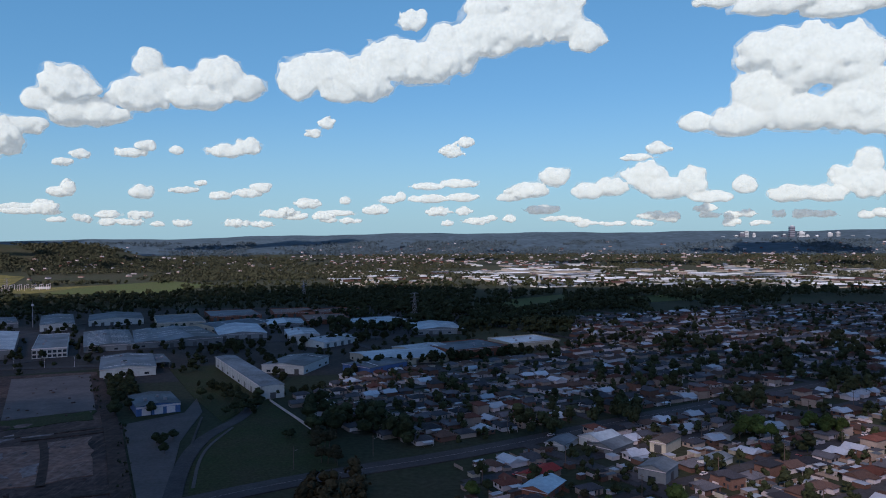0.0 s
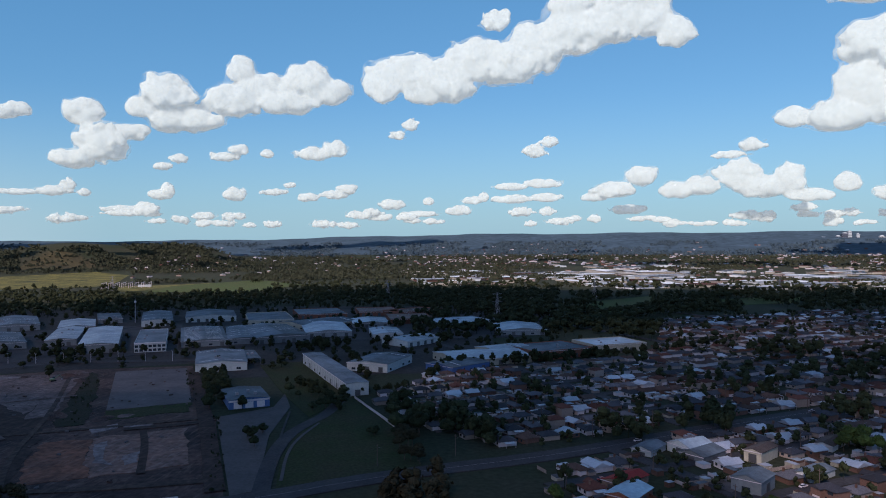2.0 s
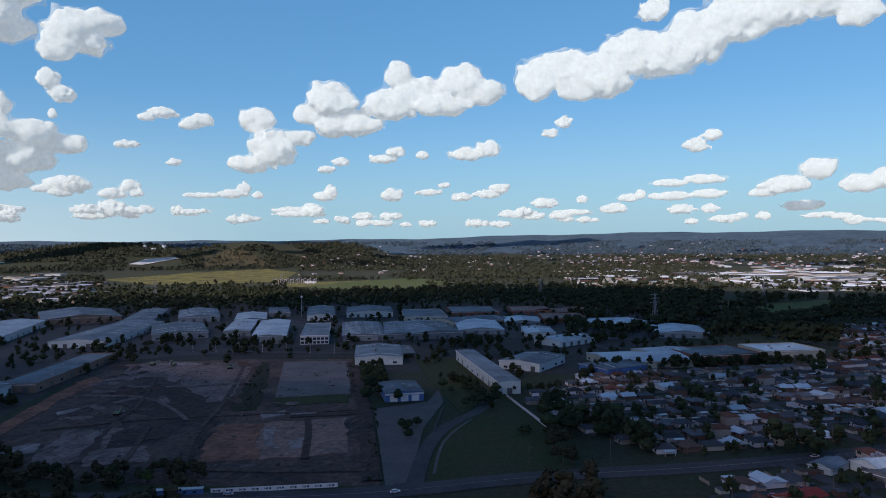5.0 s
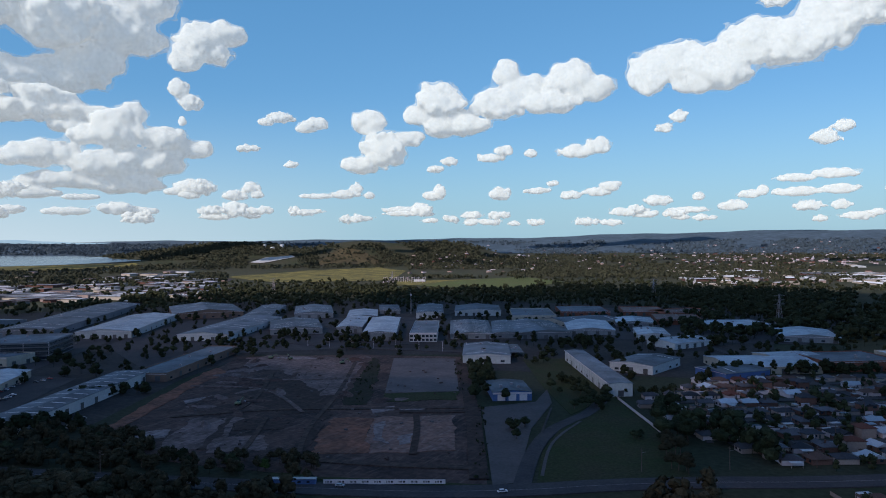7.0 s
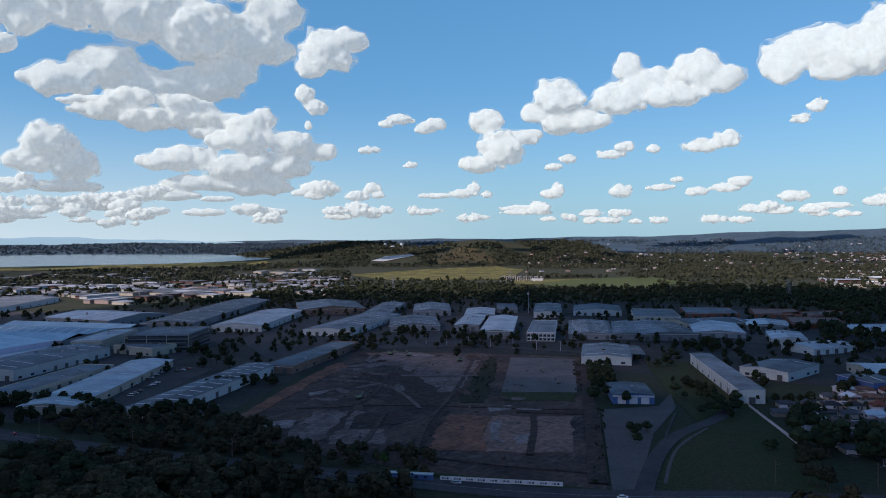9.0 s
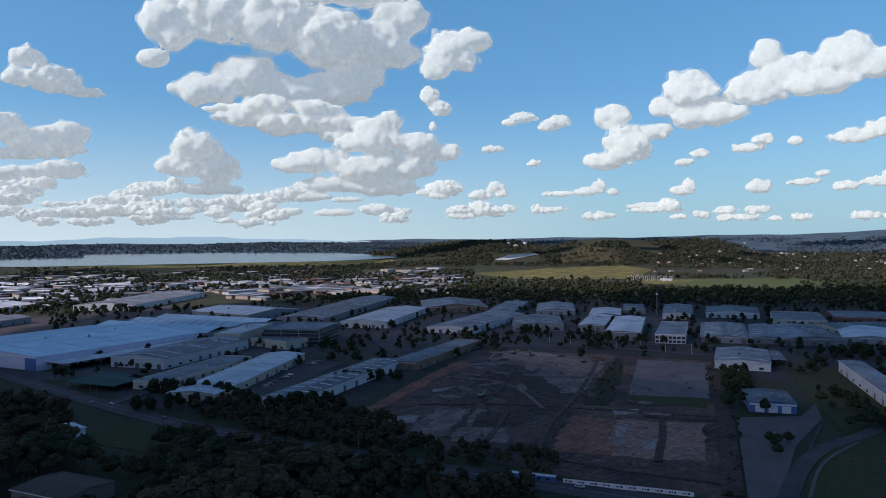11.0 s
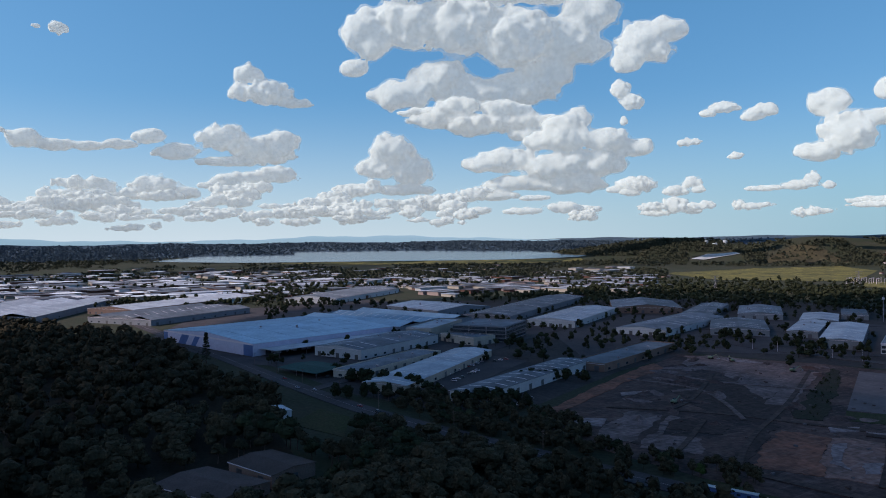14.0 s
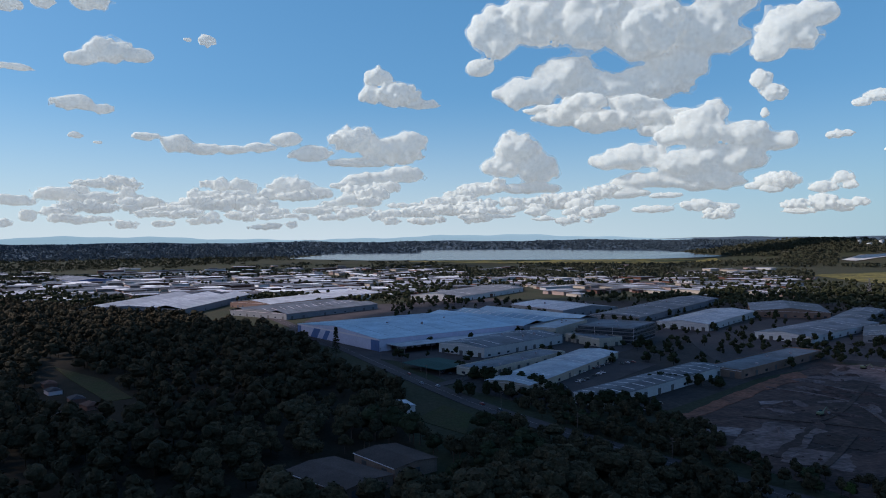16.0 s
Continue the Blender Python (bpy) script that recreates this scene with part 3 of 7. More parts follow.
CONCRETE = surface("concrete", (0.11, 0.107, 0.102), 0.9, grain=0.6, spot=0.07, vary=0.2, bump=0.03)
ASPHALT = surface("asphalt", (0.045, 0.046, 0.05), 0.85, grain=0.8, spot=0.04, vary=0.25, tone=(0.07, 0.07, 0.07))
LITTER = surface("leaf_litter", (0.028, 0.026, 0.018), 0.95, grain=0.5, spot=0.05, vary=0.4)
YARD = surface("yard", (0.034, 0.034, 0.034), 0.9, grain=0.3, spot=0.025, vary=0.35, tone=(0.058, 0.056, 0.052))
GRASS = surface("rough_grass", (0.034, 0.050, 0.018), 0.95, grain=0.7, spot=0.04, vary=0.4, tone=(0.05, 0.05, 0.026), bump=0.3)
WEEDS = surface("dark_weeds", (0.024, 0.030, 0.017), 0.95, grain=0.8, spot=0.08, vary=0.45, tone=(0.040, 0.034, 0.026), bump=0.4)
PARK = surface("mown_grass", (0.062, 0.105, 0.032), 0.95, grain=0.5, spot=0.02, vary=0.35, tone=(0.075, 0.090, 0.036))
MEADOW = surface("dry_meadow", (0.185, 0.185, 0.055), 0.95, grain=0.1, spot=0.02, vary=0.45, tone=(0.055, 0.066, 0.028))
KNOLL = surface("dry_knoll_grass", (0.068, 0.066, 0.034), 0.95, grain=0.12, spot=0.012, vary=0.35, tone=(0.044, 0.044, 0.026))
LINE = surface("road_paint", (0.35, 0.35, 0.34), 0.7, vary=0.2)
WATER = surface("lake_water", (0.035, 0.055, 0.07), 0.2, grain=0.05, spot=0.004, vary=0.1)
WATER.node_tree.nodes["Principled BSDF"].inputs["IOR"].default_value = 1.333
STONE = surface("pale_quarry", (0.42, 0.50, 0.47), 0.9, grain=0.1, spot=0.02, vary=0.25)
LAYER = [0]


def plot(name, points, material, h, label, category):
    """A patch of ground with its own surface, a little proud of what is under it."""
    LAYER[0] += 1
    ob = new(name, bpy.data.meshes.new(name))
    if name in ("earth_pad", "spill", "track", "grass_strip"):
        edge = []
        k_ = 1.6 if name == "spill" else 3.2
        for (x0, y0), (x1, y1) in zip(points, points[1:] + points[:1]):
            for k in range(12):
                x, y = x0 + (x1 - x0) * k / 12, y0 + (y1 - y0) * k / 12
                dx = noise.noise((x * 0.07, y * 0.07, 2)) + 0.7 * noise.noise((x * 0.25, y * 0.25, 5))
                dy = noise.noise((x * 0.07, y * 0.07, 9)) + 0.7 * noise.noise((x * 0.25, y * 0.25, 14))
                edge.append((x + k_ * dx, y + k_ * dy))
        points = edge
    bm = solid(points, -0.3, h + 0.004 * LAYER[0])
    bmesh.ops.triangulate(bm, faces=bm.faces[:])
    bm.to_mesh(ob.data)
    bm.free()
    ob.data.materials.append(material)
    return tagged(ob, label, category, kind="structure")


REACH = np.concatenate([np.arange(300, 2400, 12.0), np.arange(2400, 4990, 20.0)])


def far_spot(az, el):
    """Where the line of sight at that height angle first meets the rising land."""
    if not 20 < az < 56:
        d = -math.tan(radians(el)) * 1271
        if d > 57 or el < -1.2 or az > 56:
            return polar(az, 108 * 1271 / d if d > 57 else 2400 + 2400 * (1 - d / 57))
    sa, ca = math.sin(radians(az)), math.cos(radians(az))
    gap = 108 + REACH * math.tan(radians(el)) - land_z(-REACH * sa, REACH * ca)
    hit = np.flatnonzero(gap <= 0)
    if not len(hit):
        return polar(az, 4900)
    k = max(int(hit[0]), 1)
    f = gap[k - 1] / (gap[k - 1] - gap[k])
    return polar(az, float(REACH[k - 1] + f * (REACH[k] - REACH[k - 1])))


def far_plot(name, corners, material, lift, label, category):
    """A patch of far ground that follows the lie of the land, cut into a fan of small faces."""
    pts = np.array([far_spot(a, e) for a, e in corners])
    bm = bmesh.new()
    vs = [bm.verts.new((x, y, 0)) for x, y in pts]
    bm.faces.new(vs)
    bmesh.ops.triangulate(bm, faces=bm.faces[:])
    for k in range(5):
        bmesh.ops.subdivide_edges(bm, edges=[e for e in bm.edges if e.calc_length() > 60], cuts=1)
        bmesh.ops.triangulate(bm, faces=bm.faces[:])
    for v in bm.verts:
        v.co.z = float(land_z(v.co.x, v.co.y)) + lift
    bmesh.ops.recalc_face_normals(bm, faces=bm.faces[:])
    if sum(f.normal.z for f in bm.faces) < 0:
        bmesh.ops.reverse_faces(bm, faces=bm.faces[:])
    ob = new(name, bpy.data.meshes.new(name))
    bm.to_mesh(ob.data)
    bm.free()
    ob.data.materials.append(material)
    return tagged(ob, label, category, kind="structure")


def strip(points, width, z, closed=False):
    """A ribbon of the given width along a line in the plan, rounded by splitting."""
    p = [Vector((x, y)) for x, y in points]
    for k in range(2):
        q = [p[0]]
        for a, b in zip(p, p[1:]):
            q += [a * 0.75 + b * 0.25, a * 0.25 + b * 0.75]
        p = q + [p[-1]]
    bm = bmesh.new()
    rows = []
    for i, c in enumerate(p):
        d = (p[min(i + 1, len(p) - 1)] - p[max(i - 1, 0)]).normalized()
        n = Vector((-d.y, d.x)) * width / 2
        rows.append([bm.verts.new((*(c + n * s), h)) for s, h in ((1, -0.3), (1, z), (-1, z), (-1, -0.3))])
    for a, b in zip(rows, rows[1:]):
        for k in range(3):
            bm.faces.new((a[k], a[k + 1], b[k + 1], b[k]))
    bmesh.ops.recalc_face_normals(bm, faces=bm.faces[:])
    return bm


def road(points, width, z, label, name="road", material=None):
    LAYER[0] += 1
    z += 0.004 * LAYER[0]
    ob = new(name, bpy.data.meshes.new(name))
    bm = strip(points, width, z)
    bm.to_mesh(ob.data)
    bm.free()
    ob.data.materials.append(material or ASPHALT)
    tagged(ob, label, name, kind="structure")
    return ob

# ---- plots of ground and the buildings of the estate ----
plot("estate_ground", [(-30, 660), (-60, 1230), (-560, 1190), (-900, 1060), (-1150, 640), (-1160, 300), (-900, 150), (-640, 180), (-480, 200), (-400, 230), (-385, 290), (-450, 420), (-485, 540), (-300, 625), (-240, 560), (-60, 600)], YARD, 0.02, "worn asphalt and gravel yards of the estate", "yard")
plot("building_site", [(-486.3, 523.8), (-388.2, 583.8), (-295.8, 611.4), (-216.8, 462.4), (-195.3, 434.3), (-129.7, 296.7), (-194.1, 275.4), (-274.4, 260.4), (-328.1, 257.5), (-351, 257.8), (-409.7, 371), (-456.4, 461.3)], DIRT, 0.1, "cleared building site of dark churned earth", "site")
plot("forest_floor", [(-1373.9, -301.6), (-1211.6, -112.4), (-876.4, 94.4), (-662.8, 130.9), (-471.1, 131.4), (-354.5, 120.1), (-289.8, 105.7), (-351, -63.9)], LITTER, 0.03, "dark leaf litter under the gums", "forest floor")
plot("concrete_slab", [(-348, 577), (-295, 599), (-229, 471), (-274, 443)], SLAB, 0.35, "pale stained concrete slab of a demolished shed", "slab")
plot("earth_pad", [(-467, 519), (-468, 545), (-383, 561), (-343, 486), (-319, 427), (-401, 482), (-446, 480)], GREYDIRT, 0.22, "levelled pad of grey crushed rubble", "earth pad")
plot("earth_pad", [(-340, 470), (-300, 425), (-275, 380), (-300, 360), (-380, 400), (-395, 440)], WETEARTH, 0.2, "dark wet hollow in the churned earth", "earth pad")
plot("earth_pad", [(-264, 369), (-242, 378), (-224, 343), (-204, 316), (-229, 300), (-251, 336)], CLAY, 0.3, "levelled pad of orange clay", "earth pad")
plot("earth_pad", [(-242, 378), (-201, 406), (-165, 338), (-202, 315), (-219, 335)], CLAYPALE, 0.45, "levelled pad of pale orange clay with chalky patches", "earth pad")
plot("earth_pad", [(-343, 328), (-325, 339), (-287, 281), (-310, 274)], GREYDIRT, 0.3, "levelled pad of grey crushed rubble", "earth pad")
plot("earth_pad", [(-297, 300), (-276, 318), (-254, 296), (-280, 279)], GREYDIRT, 0.25, "levelled pad of blue-grey crushed rubble", "earth pad")
plot("earth_pad", [(-314, 340), (-283, 348), (-274, 334), (-298, 318)], WETEARTH, 0.28, "dark wet hollow in the churned earth", "earth pad")
plot("track", [(-229, 291), (-256, 345), (-270, 374), (-276, 375), (-262, 342), (-236, 289)], WETEARTH, 0.34, "dark churned cutting beside the clay pad", "track")
plot("track", [(-327, 345), (-321, 346), (-284, 283), (-289, 280)], WETEARTH, 0.36, "dark trench along the rubble pad", "track")
plot("track", [(-320, 344), (-313, 341), (-280, 284), (-285, 282)], GREYDIRT, 0.38, "pale haul track beside the trench", "track")
plot("track", [(-374, 543), (-362, 549), (-300, 425), (-311, 415)], GREYDIRT, 0.36, "pale haul track across the site", "track")
plot("track", [(-462, 468), (-441, 461), (-408, 384), (-360, 291), (-342, 262), (-352, 262), (-376, 298), (-422, 383)], CLAY, 0.32, "reddish haul track along the edge of the site", "track")
plot("spill", [(-255, 395), (-246, 410), (-241, 401), (-248, 388)], CHALK, 0.5, "pale chalky spill on the earth", "spill")
plot("spill", [(-240, 406), (-225, 416), (-223, 410), (-235, 401)], CHALK, 0.5, "pale chalky spill on the earth", "spill")
plot("spill", [(-234, 366), (-230, 373), (-213, 342), (-203, 332), (-214, 335)], CHALK, 0.62, "pale chalky spill on the clay pad", "spill")
plot("spill", [(-206, 347), (-201, 357), (-193, 339), (-197, 333)], CHALK, 0.62, "pale chalky spill on the clay pad", "spill")
plot("spill", [(-344, 289), (-334, 304), (-321, 289), (-334, 279)], CHALK, 0.5, "pale rubble spill on the earth", "spill")
plot("spill", [(-386, 362), (-380, 379), (-375, 371), (-378, 356)], CHALK, 0.5, "pale rubble spill on the earth", "spill")
plot("spill", [(-452, 532), (-430, 545), (-405, 548), (-425, 530)], CHALK, 0.5, "pale rubble spill on the earth", "spill")
plot("grass_strip", [(-344, 525), (-368, 575), (-346, 550), (-317, 502), (-266, 408), (-280, 399), (-290, 411)], WEEDS, 0.3, "strip of rough green grass and weeds", "grass")
plot("grass_strip", [(-273, 441), (-229, 469), (-218, 446), (-258, 418)], GRASS, 0.3, "strip of rough green grass", "grass")
plot("grass_strip", [(-227.6, 268), (-130.8, 297.9), (-128, 292.8), (-222.1, 261.7)], GRASS, 0.25, "strip of rough green verge", "grass")
plot("forecourt", [(-193.3, 431.7), (-167.3, 462.3), (-173.8, 504.1), (-156.3, 463.8), (-145.7, 395.4), (-119, 305.3), (-127.5, 297.8)], CONCRETE, 0.25, "worn concrete forecourt with faint bay marks", "forecourt")
plot("field", [(-125, 356.1), (-134.5, 434.8), (-123.3, 502.7), (-79.2, 420.6), (-64.6, 396.6), (-50, 344.1), (-77.3, 325.7), (-110.8, 308.5)], GRASS, 0.2, "dark green rough grass field", "field")
plot("field", [(-237.3, 620.6), (-204.4, 642.7), (-125.9, 505.5), (-135.3, 437.6), (-174.9, 503.5)], GRASS, 0.15, "dark green rough grass field", "field")
plot("field", [(-419.1, 137.1), (-448.1, 165), (-417.9, 173.5), (-376.3, 154.1)], GRASS, 0.2, "small green lawn beside the road", "field")
plot("field", [(81.3, 1180.6), (126.8, 1337.1), (249.7, 1471.4), (208, 1225.9), (122.4, 1069.4)], PARK, 0.3, "bright green sports field", "field")
plot("field", [(342.1, 1377.1), (567.1, 1514.6), (476.5, 1328.7), (321.1, 1252.9)], PARK, 0.3, "bright green sports field", "field")
plot("field", [(-706.4, -105.7), (-627.7, -58.2), (-544.3, -28.7), (-536.9, -43.9), (-642.8, -84.6)], GRASS, 0.2, "clearing of grass among the trees", "field")
plot("car_yard", [(-475.2, 233.2), (-562.1, 329), (-572.8, 374.2), (-530, 385.3), (-453.6, 272.4), (-431.4, 229.3)], ASPHALT, 0.08, "asphalt car yard between workshop rows", "yard")
plot("car_yard", [(-583.4, 205), (-602.1, 258.7), (-612.7, 339), (-562.1, 329), (-527.4, 237.8)], ASPHALT, 0.08, "asphalt yard between workshop rows", "yard")
plot("industrial_yard", [(-500.8, 539.9), (-413.7, 624.7), (-354.3, 697.9), (-465.9, 933.9), (-779.7, 741), (-672.7, 519.3), (-517.9, 438.5)], ASPHALT, 0.05, "worn asphalt of the industrial estate", "yard")
plot("industrial_yard", [(-256.2, 774.7), (-8.9, 828.5), (52, 1090.6), (-322.3, 1153.4)], ASPHALT, 0.05, "worn asphalt of the industrial estate", "yard")
plot("industrial_yard", [(-867.6, 104.8), (-658.3, 160.2), (-550.1, 237.4), (-579.3, 362.9), (-792.7, 695.5), (-1261, 528.5), (-1189.3, 224.5)], ASPHALT, 0.04, "worn asphalt of the industrial estate", "yard")

plot("concrete_slab", [(76.3, 342.4), (82, 347.9), (95, 331.5), (87.7, 323.5)], SLAB, .5, "pale bare concrete slab of a cleared house lot", "slab")

far_plot("water", [(83.6, -1.25), (80.1, -0.93), (73.2, -0.94), (72.8, -0.69), (64.0, -0.69), (54.1, -0.82), (51.9, -1.07), (49.9, -1.22), (53.2, -1.37), (57.7, -1.49), (66.6, -1.49), (76.8, -1.46)], WATER, 1.2, "wide pale grey reservoir under a low far shore", "lake")
far_plot("field", [(74.8, -1.56), (65.7, -1.53), (57.8, -1.52), (50.5, -1.39), (50.1, -1.58), (56.0, -1.82), (66.6, -1.78)], MEADOW, 1.6, "yellow-green grassed dam bank before the reservoir", "field")
far_plot("field", [(44.1, -2.57), (37.8, -2.19), (32.4, -2.0), (30.2, -2.30), (31.5, -3.05), (40.5, -3.06)], MEADOW, 1.0, "open yellow-green pasture below the hill", "field")
far_plot("field", [(20.9, -2.83), (17.7, -3.24), (21.9, -3.83), (29.3, -3.51), (27.1, -3.15)], PARK, 1.0, "sunlit bright green pasture", "field")
far_plot("field", [(31.0, -3.1), (24.5, -3.0), (25.5, -3.4), (31.0, -3.45)], MEADOW, 0.8, "dry pasture beside the substation", "field")
far_plot("field", [(37.6, -1.78), (36.4, -1.0), (35.4, -0.5), (34.6, -0.44), (33.6, -0.75), (32.4, -1.3), (31.2, -1.8)], KNOLL, 1.0, "bare brown-green grassed knoll", "field")
far_plot("quarry_floor", [(42.3, -1.52), (41.2, -1.16), (39.2, -1.02), (38.9, -1.14), (40.2, -1.36), (41.4, -1.58)], STONE, 3, "pale quarry pond cut into the hill", "quarry")

road([(-1250, 90), (-658, 160), (-507, 176), (-403, 192), (-194, 259), (-127, 287), (-66, 332), (19, 373), (129, 450), (254, 525), (500, 682), (900, 930)], 15, 0.34, "grey four-lane asphalt road")
main_line = road([(-1250, 90), (-658, 160), (-507, 176), (-403, 192), (-194, 259), (-127, 287), (-66, 332), (19, 373), (129, 450), (254, 525), (500, 682), (900, 930)], 0.14, 0.37, "worn white centre line of the road", "road_marking", LINE)
road([(-114, 297), (-120, 318), (-129, 352), (-135, 392), (-132, 421), (-126, 446), (-129, 502)], 8, 0.30, "narrow curving asphalt lane")
road([(-118, 318), (-127, 352), (-140, 400), (-152, 450)], 1.2, 0.42, "low kerb beside the forecourt", "kerb", ASPHALT)
road([(-112, 319), (-123, 358), (-127, 386), (-125, 424)], 1.6, 0.36, "pale concrete path along the lane", "path", CONCRETE)
road([(-560, 640), (-480, 610), (-300, 640), (-250, 650)], 12, 0.32, "estate street before the warehouses")
road([(-640, 640), (-545, 780), (-480, 1000)], 10, 0.32, "estate street between the warehouses")
road([(-507, 176), (-600, 330), (-700, 480)], 10, 0.32, "estate street")

# wheel tracks across the building site
for line, wide, mat in (([(-371, 549), (-300, 423), (-263, 339), (-222, 278)], 3, TRACK), ([(-357, 324), (-314, 369), (-258, 396), (-194, 431)], 4, TRACK), ([(-302, 350), (-269, 298), (-252, 264)], 3, TRACK),
                        ([(-285, 588), (-200, 432), (-136, 302)], 9, WETEARTH), ([(-225, 292), (-186, 301), (-145, 316)], 6, TRACK), ([(-428, 446), (-385, 442), (-351, 463), (-321, 483)], 4, GREYDIRT),
                        ([(-222, 396), (-205, 368), (-182, 322)], 4, WETEARTH), ([(-420, 400), (-370, 420), (-330, 400), (-290, 370)], 3, GREYDIRT), ([(-400, 470), (-372, 430), (-340, 380), (-330, 350)], 3, TRACK), ([(-235, 398), (-200, 415), (-192, 425)], 6, WETEARTH)):
    road(line, wide, 0.5, "rutted earth track across the site", "track", mat)

# streets of the suburb run beside the main road, with two cross streets
U, V = Vector((math.cos(radians(30)), math.sin(radians(30)))), Vector((-math.sin(radians(30)), math.cos(radians(30))))
STREETS = [176, 226, 276, 376, 426, 476, 526, 576, 626, 676, 726, 776, 826, 876, 926, 976, 1026, 1076]


def plan(s, q):
    p = U * s + V * q
    return (p.x, p.y)


def inside(x, y, poly):
    c = False
    for (x1, y1), (x2, y2) in zip(poly, poly[1:] + poly[:1]):
        if (y1 > y) != (y2 > y) and x < (x2 - x1) * (y - y1) / (y2 - y1) + x1:
            c = not c
    return c


SUBURB = [(-106, 489), (-70, 604), (7, 640), (117, 700), (190, 1020), (461, 1165), (760, 1225), (1100, 1300), (1000, 500), (480, 260), (230, 200), (0, 250), (10, 335), (30, 372), (-20, 392), (-60, 420)]
for q in STREETS:
    ss = [s for s in range(-100, 1500, 10) if inside(*plan(s, q), SUBURB)]
    if len(ss) > 5:
        road([plan(ss[0], q), plan((ss[0] + ss[-1]) / 2, q + 4), plan(ss[-1], q)], 8, 0.28, "quiet suburban asphalt street", "street")
for s, a, b in ((300, 335, 760), (520, 335, 900), (760, 335, 1000), (230, 170, 315), (420, 170, 315)):
    road([plan(s, a), plan(s + 10, (a + b) / 2), plan(s, b)], 8, 0.26, "quiet suburban cross street", "street")


# ---- buildings of the estate ----
def ribbed(name, base, rough=0.7, metal=0.0, tone=None):
    """Ribbed sheet metal: ribs as relief, streaks down the fall, broad weathering."""
    m = surface(name, base, rough, metal, grain=0.5, spot=0.05, vary=0.16, tone=tone, each=0.22)
    N, L = m.node_tree.nodes, m.node_tree.links
    N["Principled BSDF"].inputs["Specular IOR Level"].default_value = 0.06
    co, w, bp = N.new("ShaderNodeTexCoord"), N.new("ShaderNodeTexWave"), N.new("ShaderNodeBump")
    w.inputs["Scale"].default_value = 0.35
    w.inputs["Distortion"].default_value = 0.4
    L.new(co.outputs["Object"], w.inputs["Vector"])
    bp.inputs["Strength"].default_value, bp.inputs["Distance"].default_value = 0.35, 0.25
    L.new(w.outputs["Fac"], bp.inputs["Height"])
    L.new(bp.outputs["Normal"], N["Principled BSDF"].inputs["Normal"])
    return m


IRON = ribbed("grey_iron", (0.18, 0.235, 0.26), tone=(0.095, 0.12, 0.132))
IRONPALE = ribbed("pale_iron", (0.46, 0.58, 0.60), tone=(0.29, 0.36, 0.38))
IRONBLUE = ribbed("blue_pale_iron", (0.36, 0.58, 0.66), tone=(0.27, 0.43, 0.50))
IRONRUST = ribbed("rusty_iron", (0.19, 0.14, 0.12), tone=(0.11, 0.08, 0.07))
GREENROOF = ribbed("green_shade_cloth", (0.04, 0.11, 0.095), 0.8, 0.0)
TILEDARK = surface("brown_roof_tiles", (0.10, 0.085, 0.075), 0.85, grain=1.5, spot=0.1, vary=0.3, each=0.15)
WHITEWALL = surface("white_wall", (0.50, 0.60, 0.58), 0.8, grain=0.6, spot=0.1, vary=0.12, each=0.1)
GREYWALL = surface("grey_wall", (0.21, 0.26, 0.27), 0.8, grain=0.6, spot=0.1, vary=0.15, each=0.2)
CREAMWALL = surface("cream_wall", (0.46, 0.48, 0.38), 0.85, grain=0.6, spot=0.1, vary=0.15, each=0.15)
TANWALL = surface("tan_brick", (0.24, 0.19, 0.145), 0.9, grain=1.5, spot=0.1, vary=0.2, each=0.15)
BRICKWALL = surface("red_brown_brick", (0.26, 0.13, 0.09), 0.9, grain=1.5, spot=0.1, vary=0.25, each=0.2)
BLUEWALL = surface("blue_wall", (0.06, 0.14, 0.34), 0.6, grain=0.6, spot=0.1, vary=0.15)
BLUEWHITE = surface("pale_blue_wall", (0.55, 0.62, 0.72), 0.7, grain=0.6, spot=0.1, vary=0.1)
GREENWALL = surface("green_steel", (0.05, 0.16, 0.13), 0.6, vary=0.15)
DARKDOOR = surface("dark_roller_door", (0.07, 0.075, 0.085), 0.6, vary=0.2, each=0.3)
GLASS = surface("dark_window_glass", (0.03, 0.045, 0.06), 0.12, vary=0.1)
SKYLIGHT = surface("fibreglass_skylight", (0.72, 0.72, 0.68), 0.5, vary=0.15)
STEEL = surface("grey_steel", (0.35, 0.36, 0.37), 0.5, 0.6, vary=0.15)
TRIM = surface("white_trim", (0.7, 0.7, 0.7), 0.6, vary=0.1)

FOOT = []


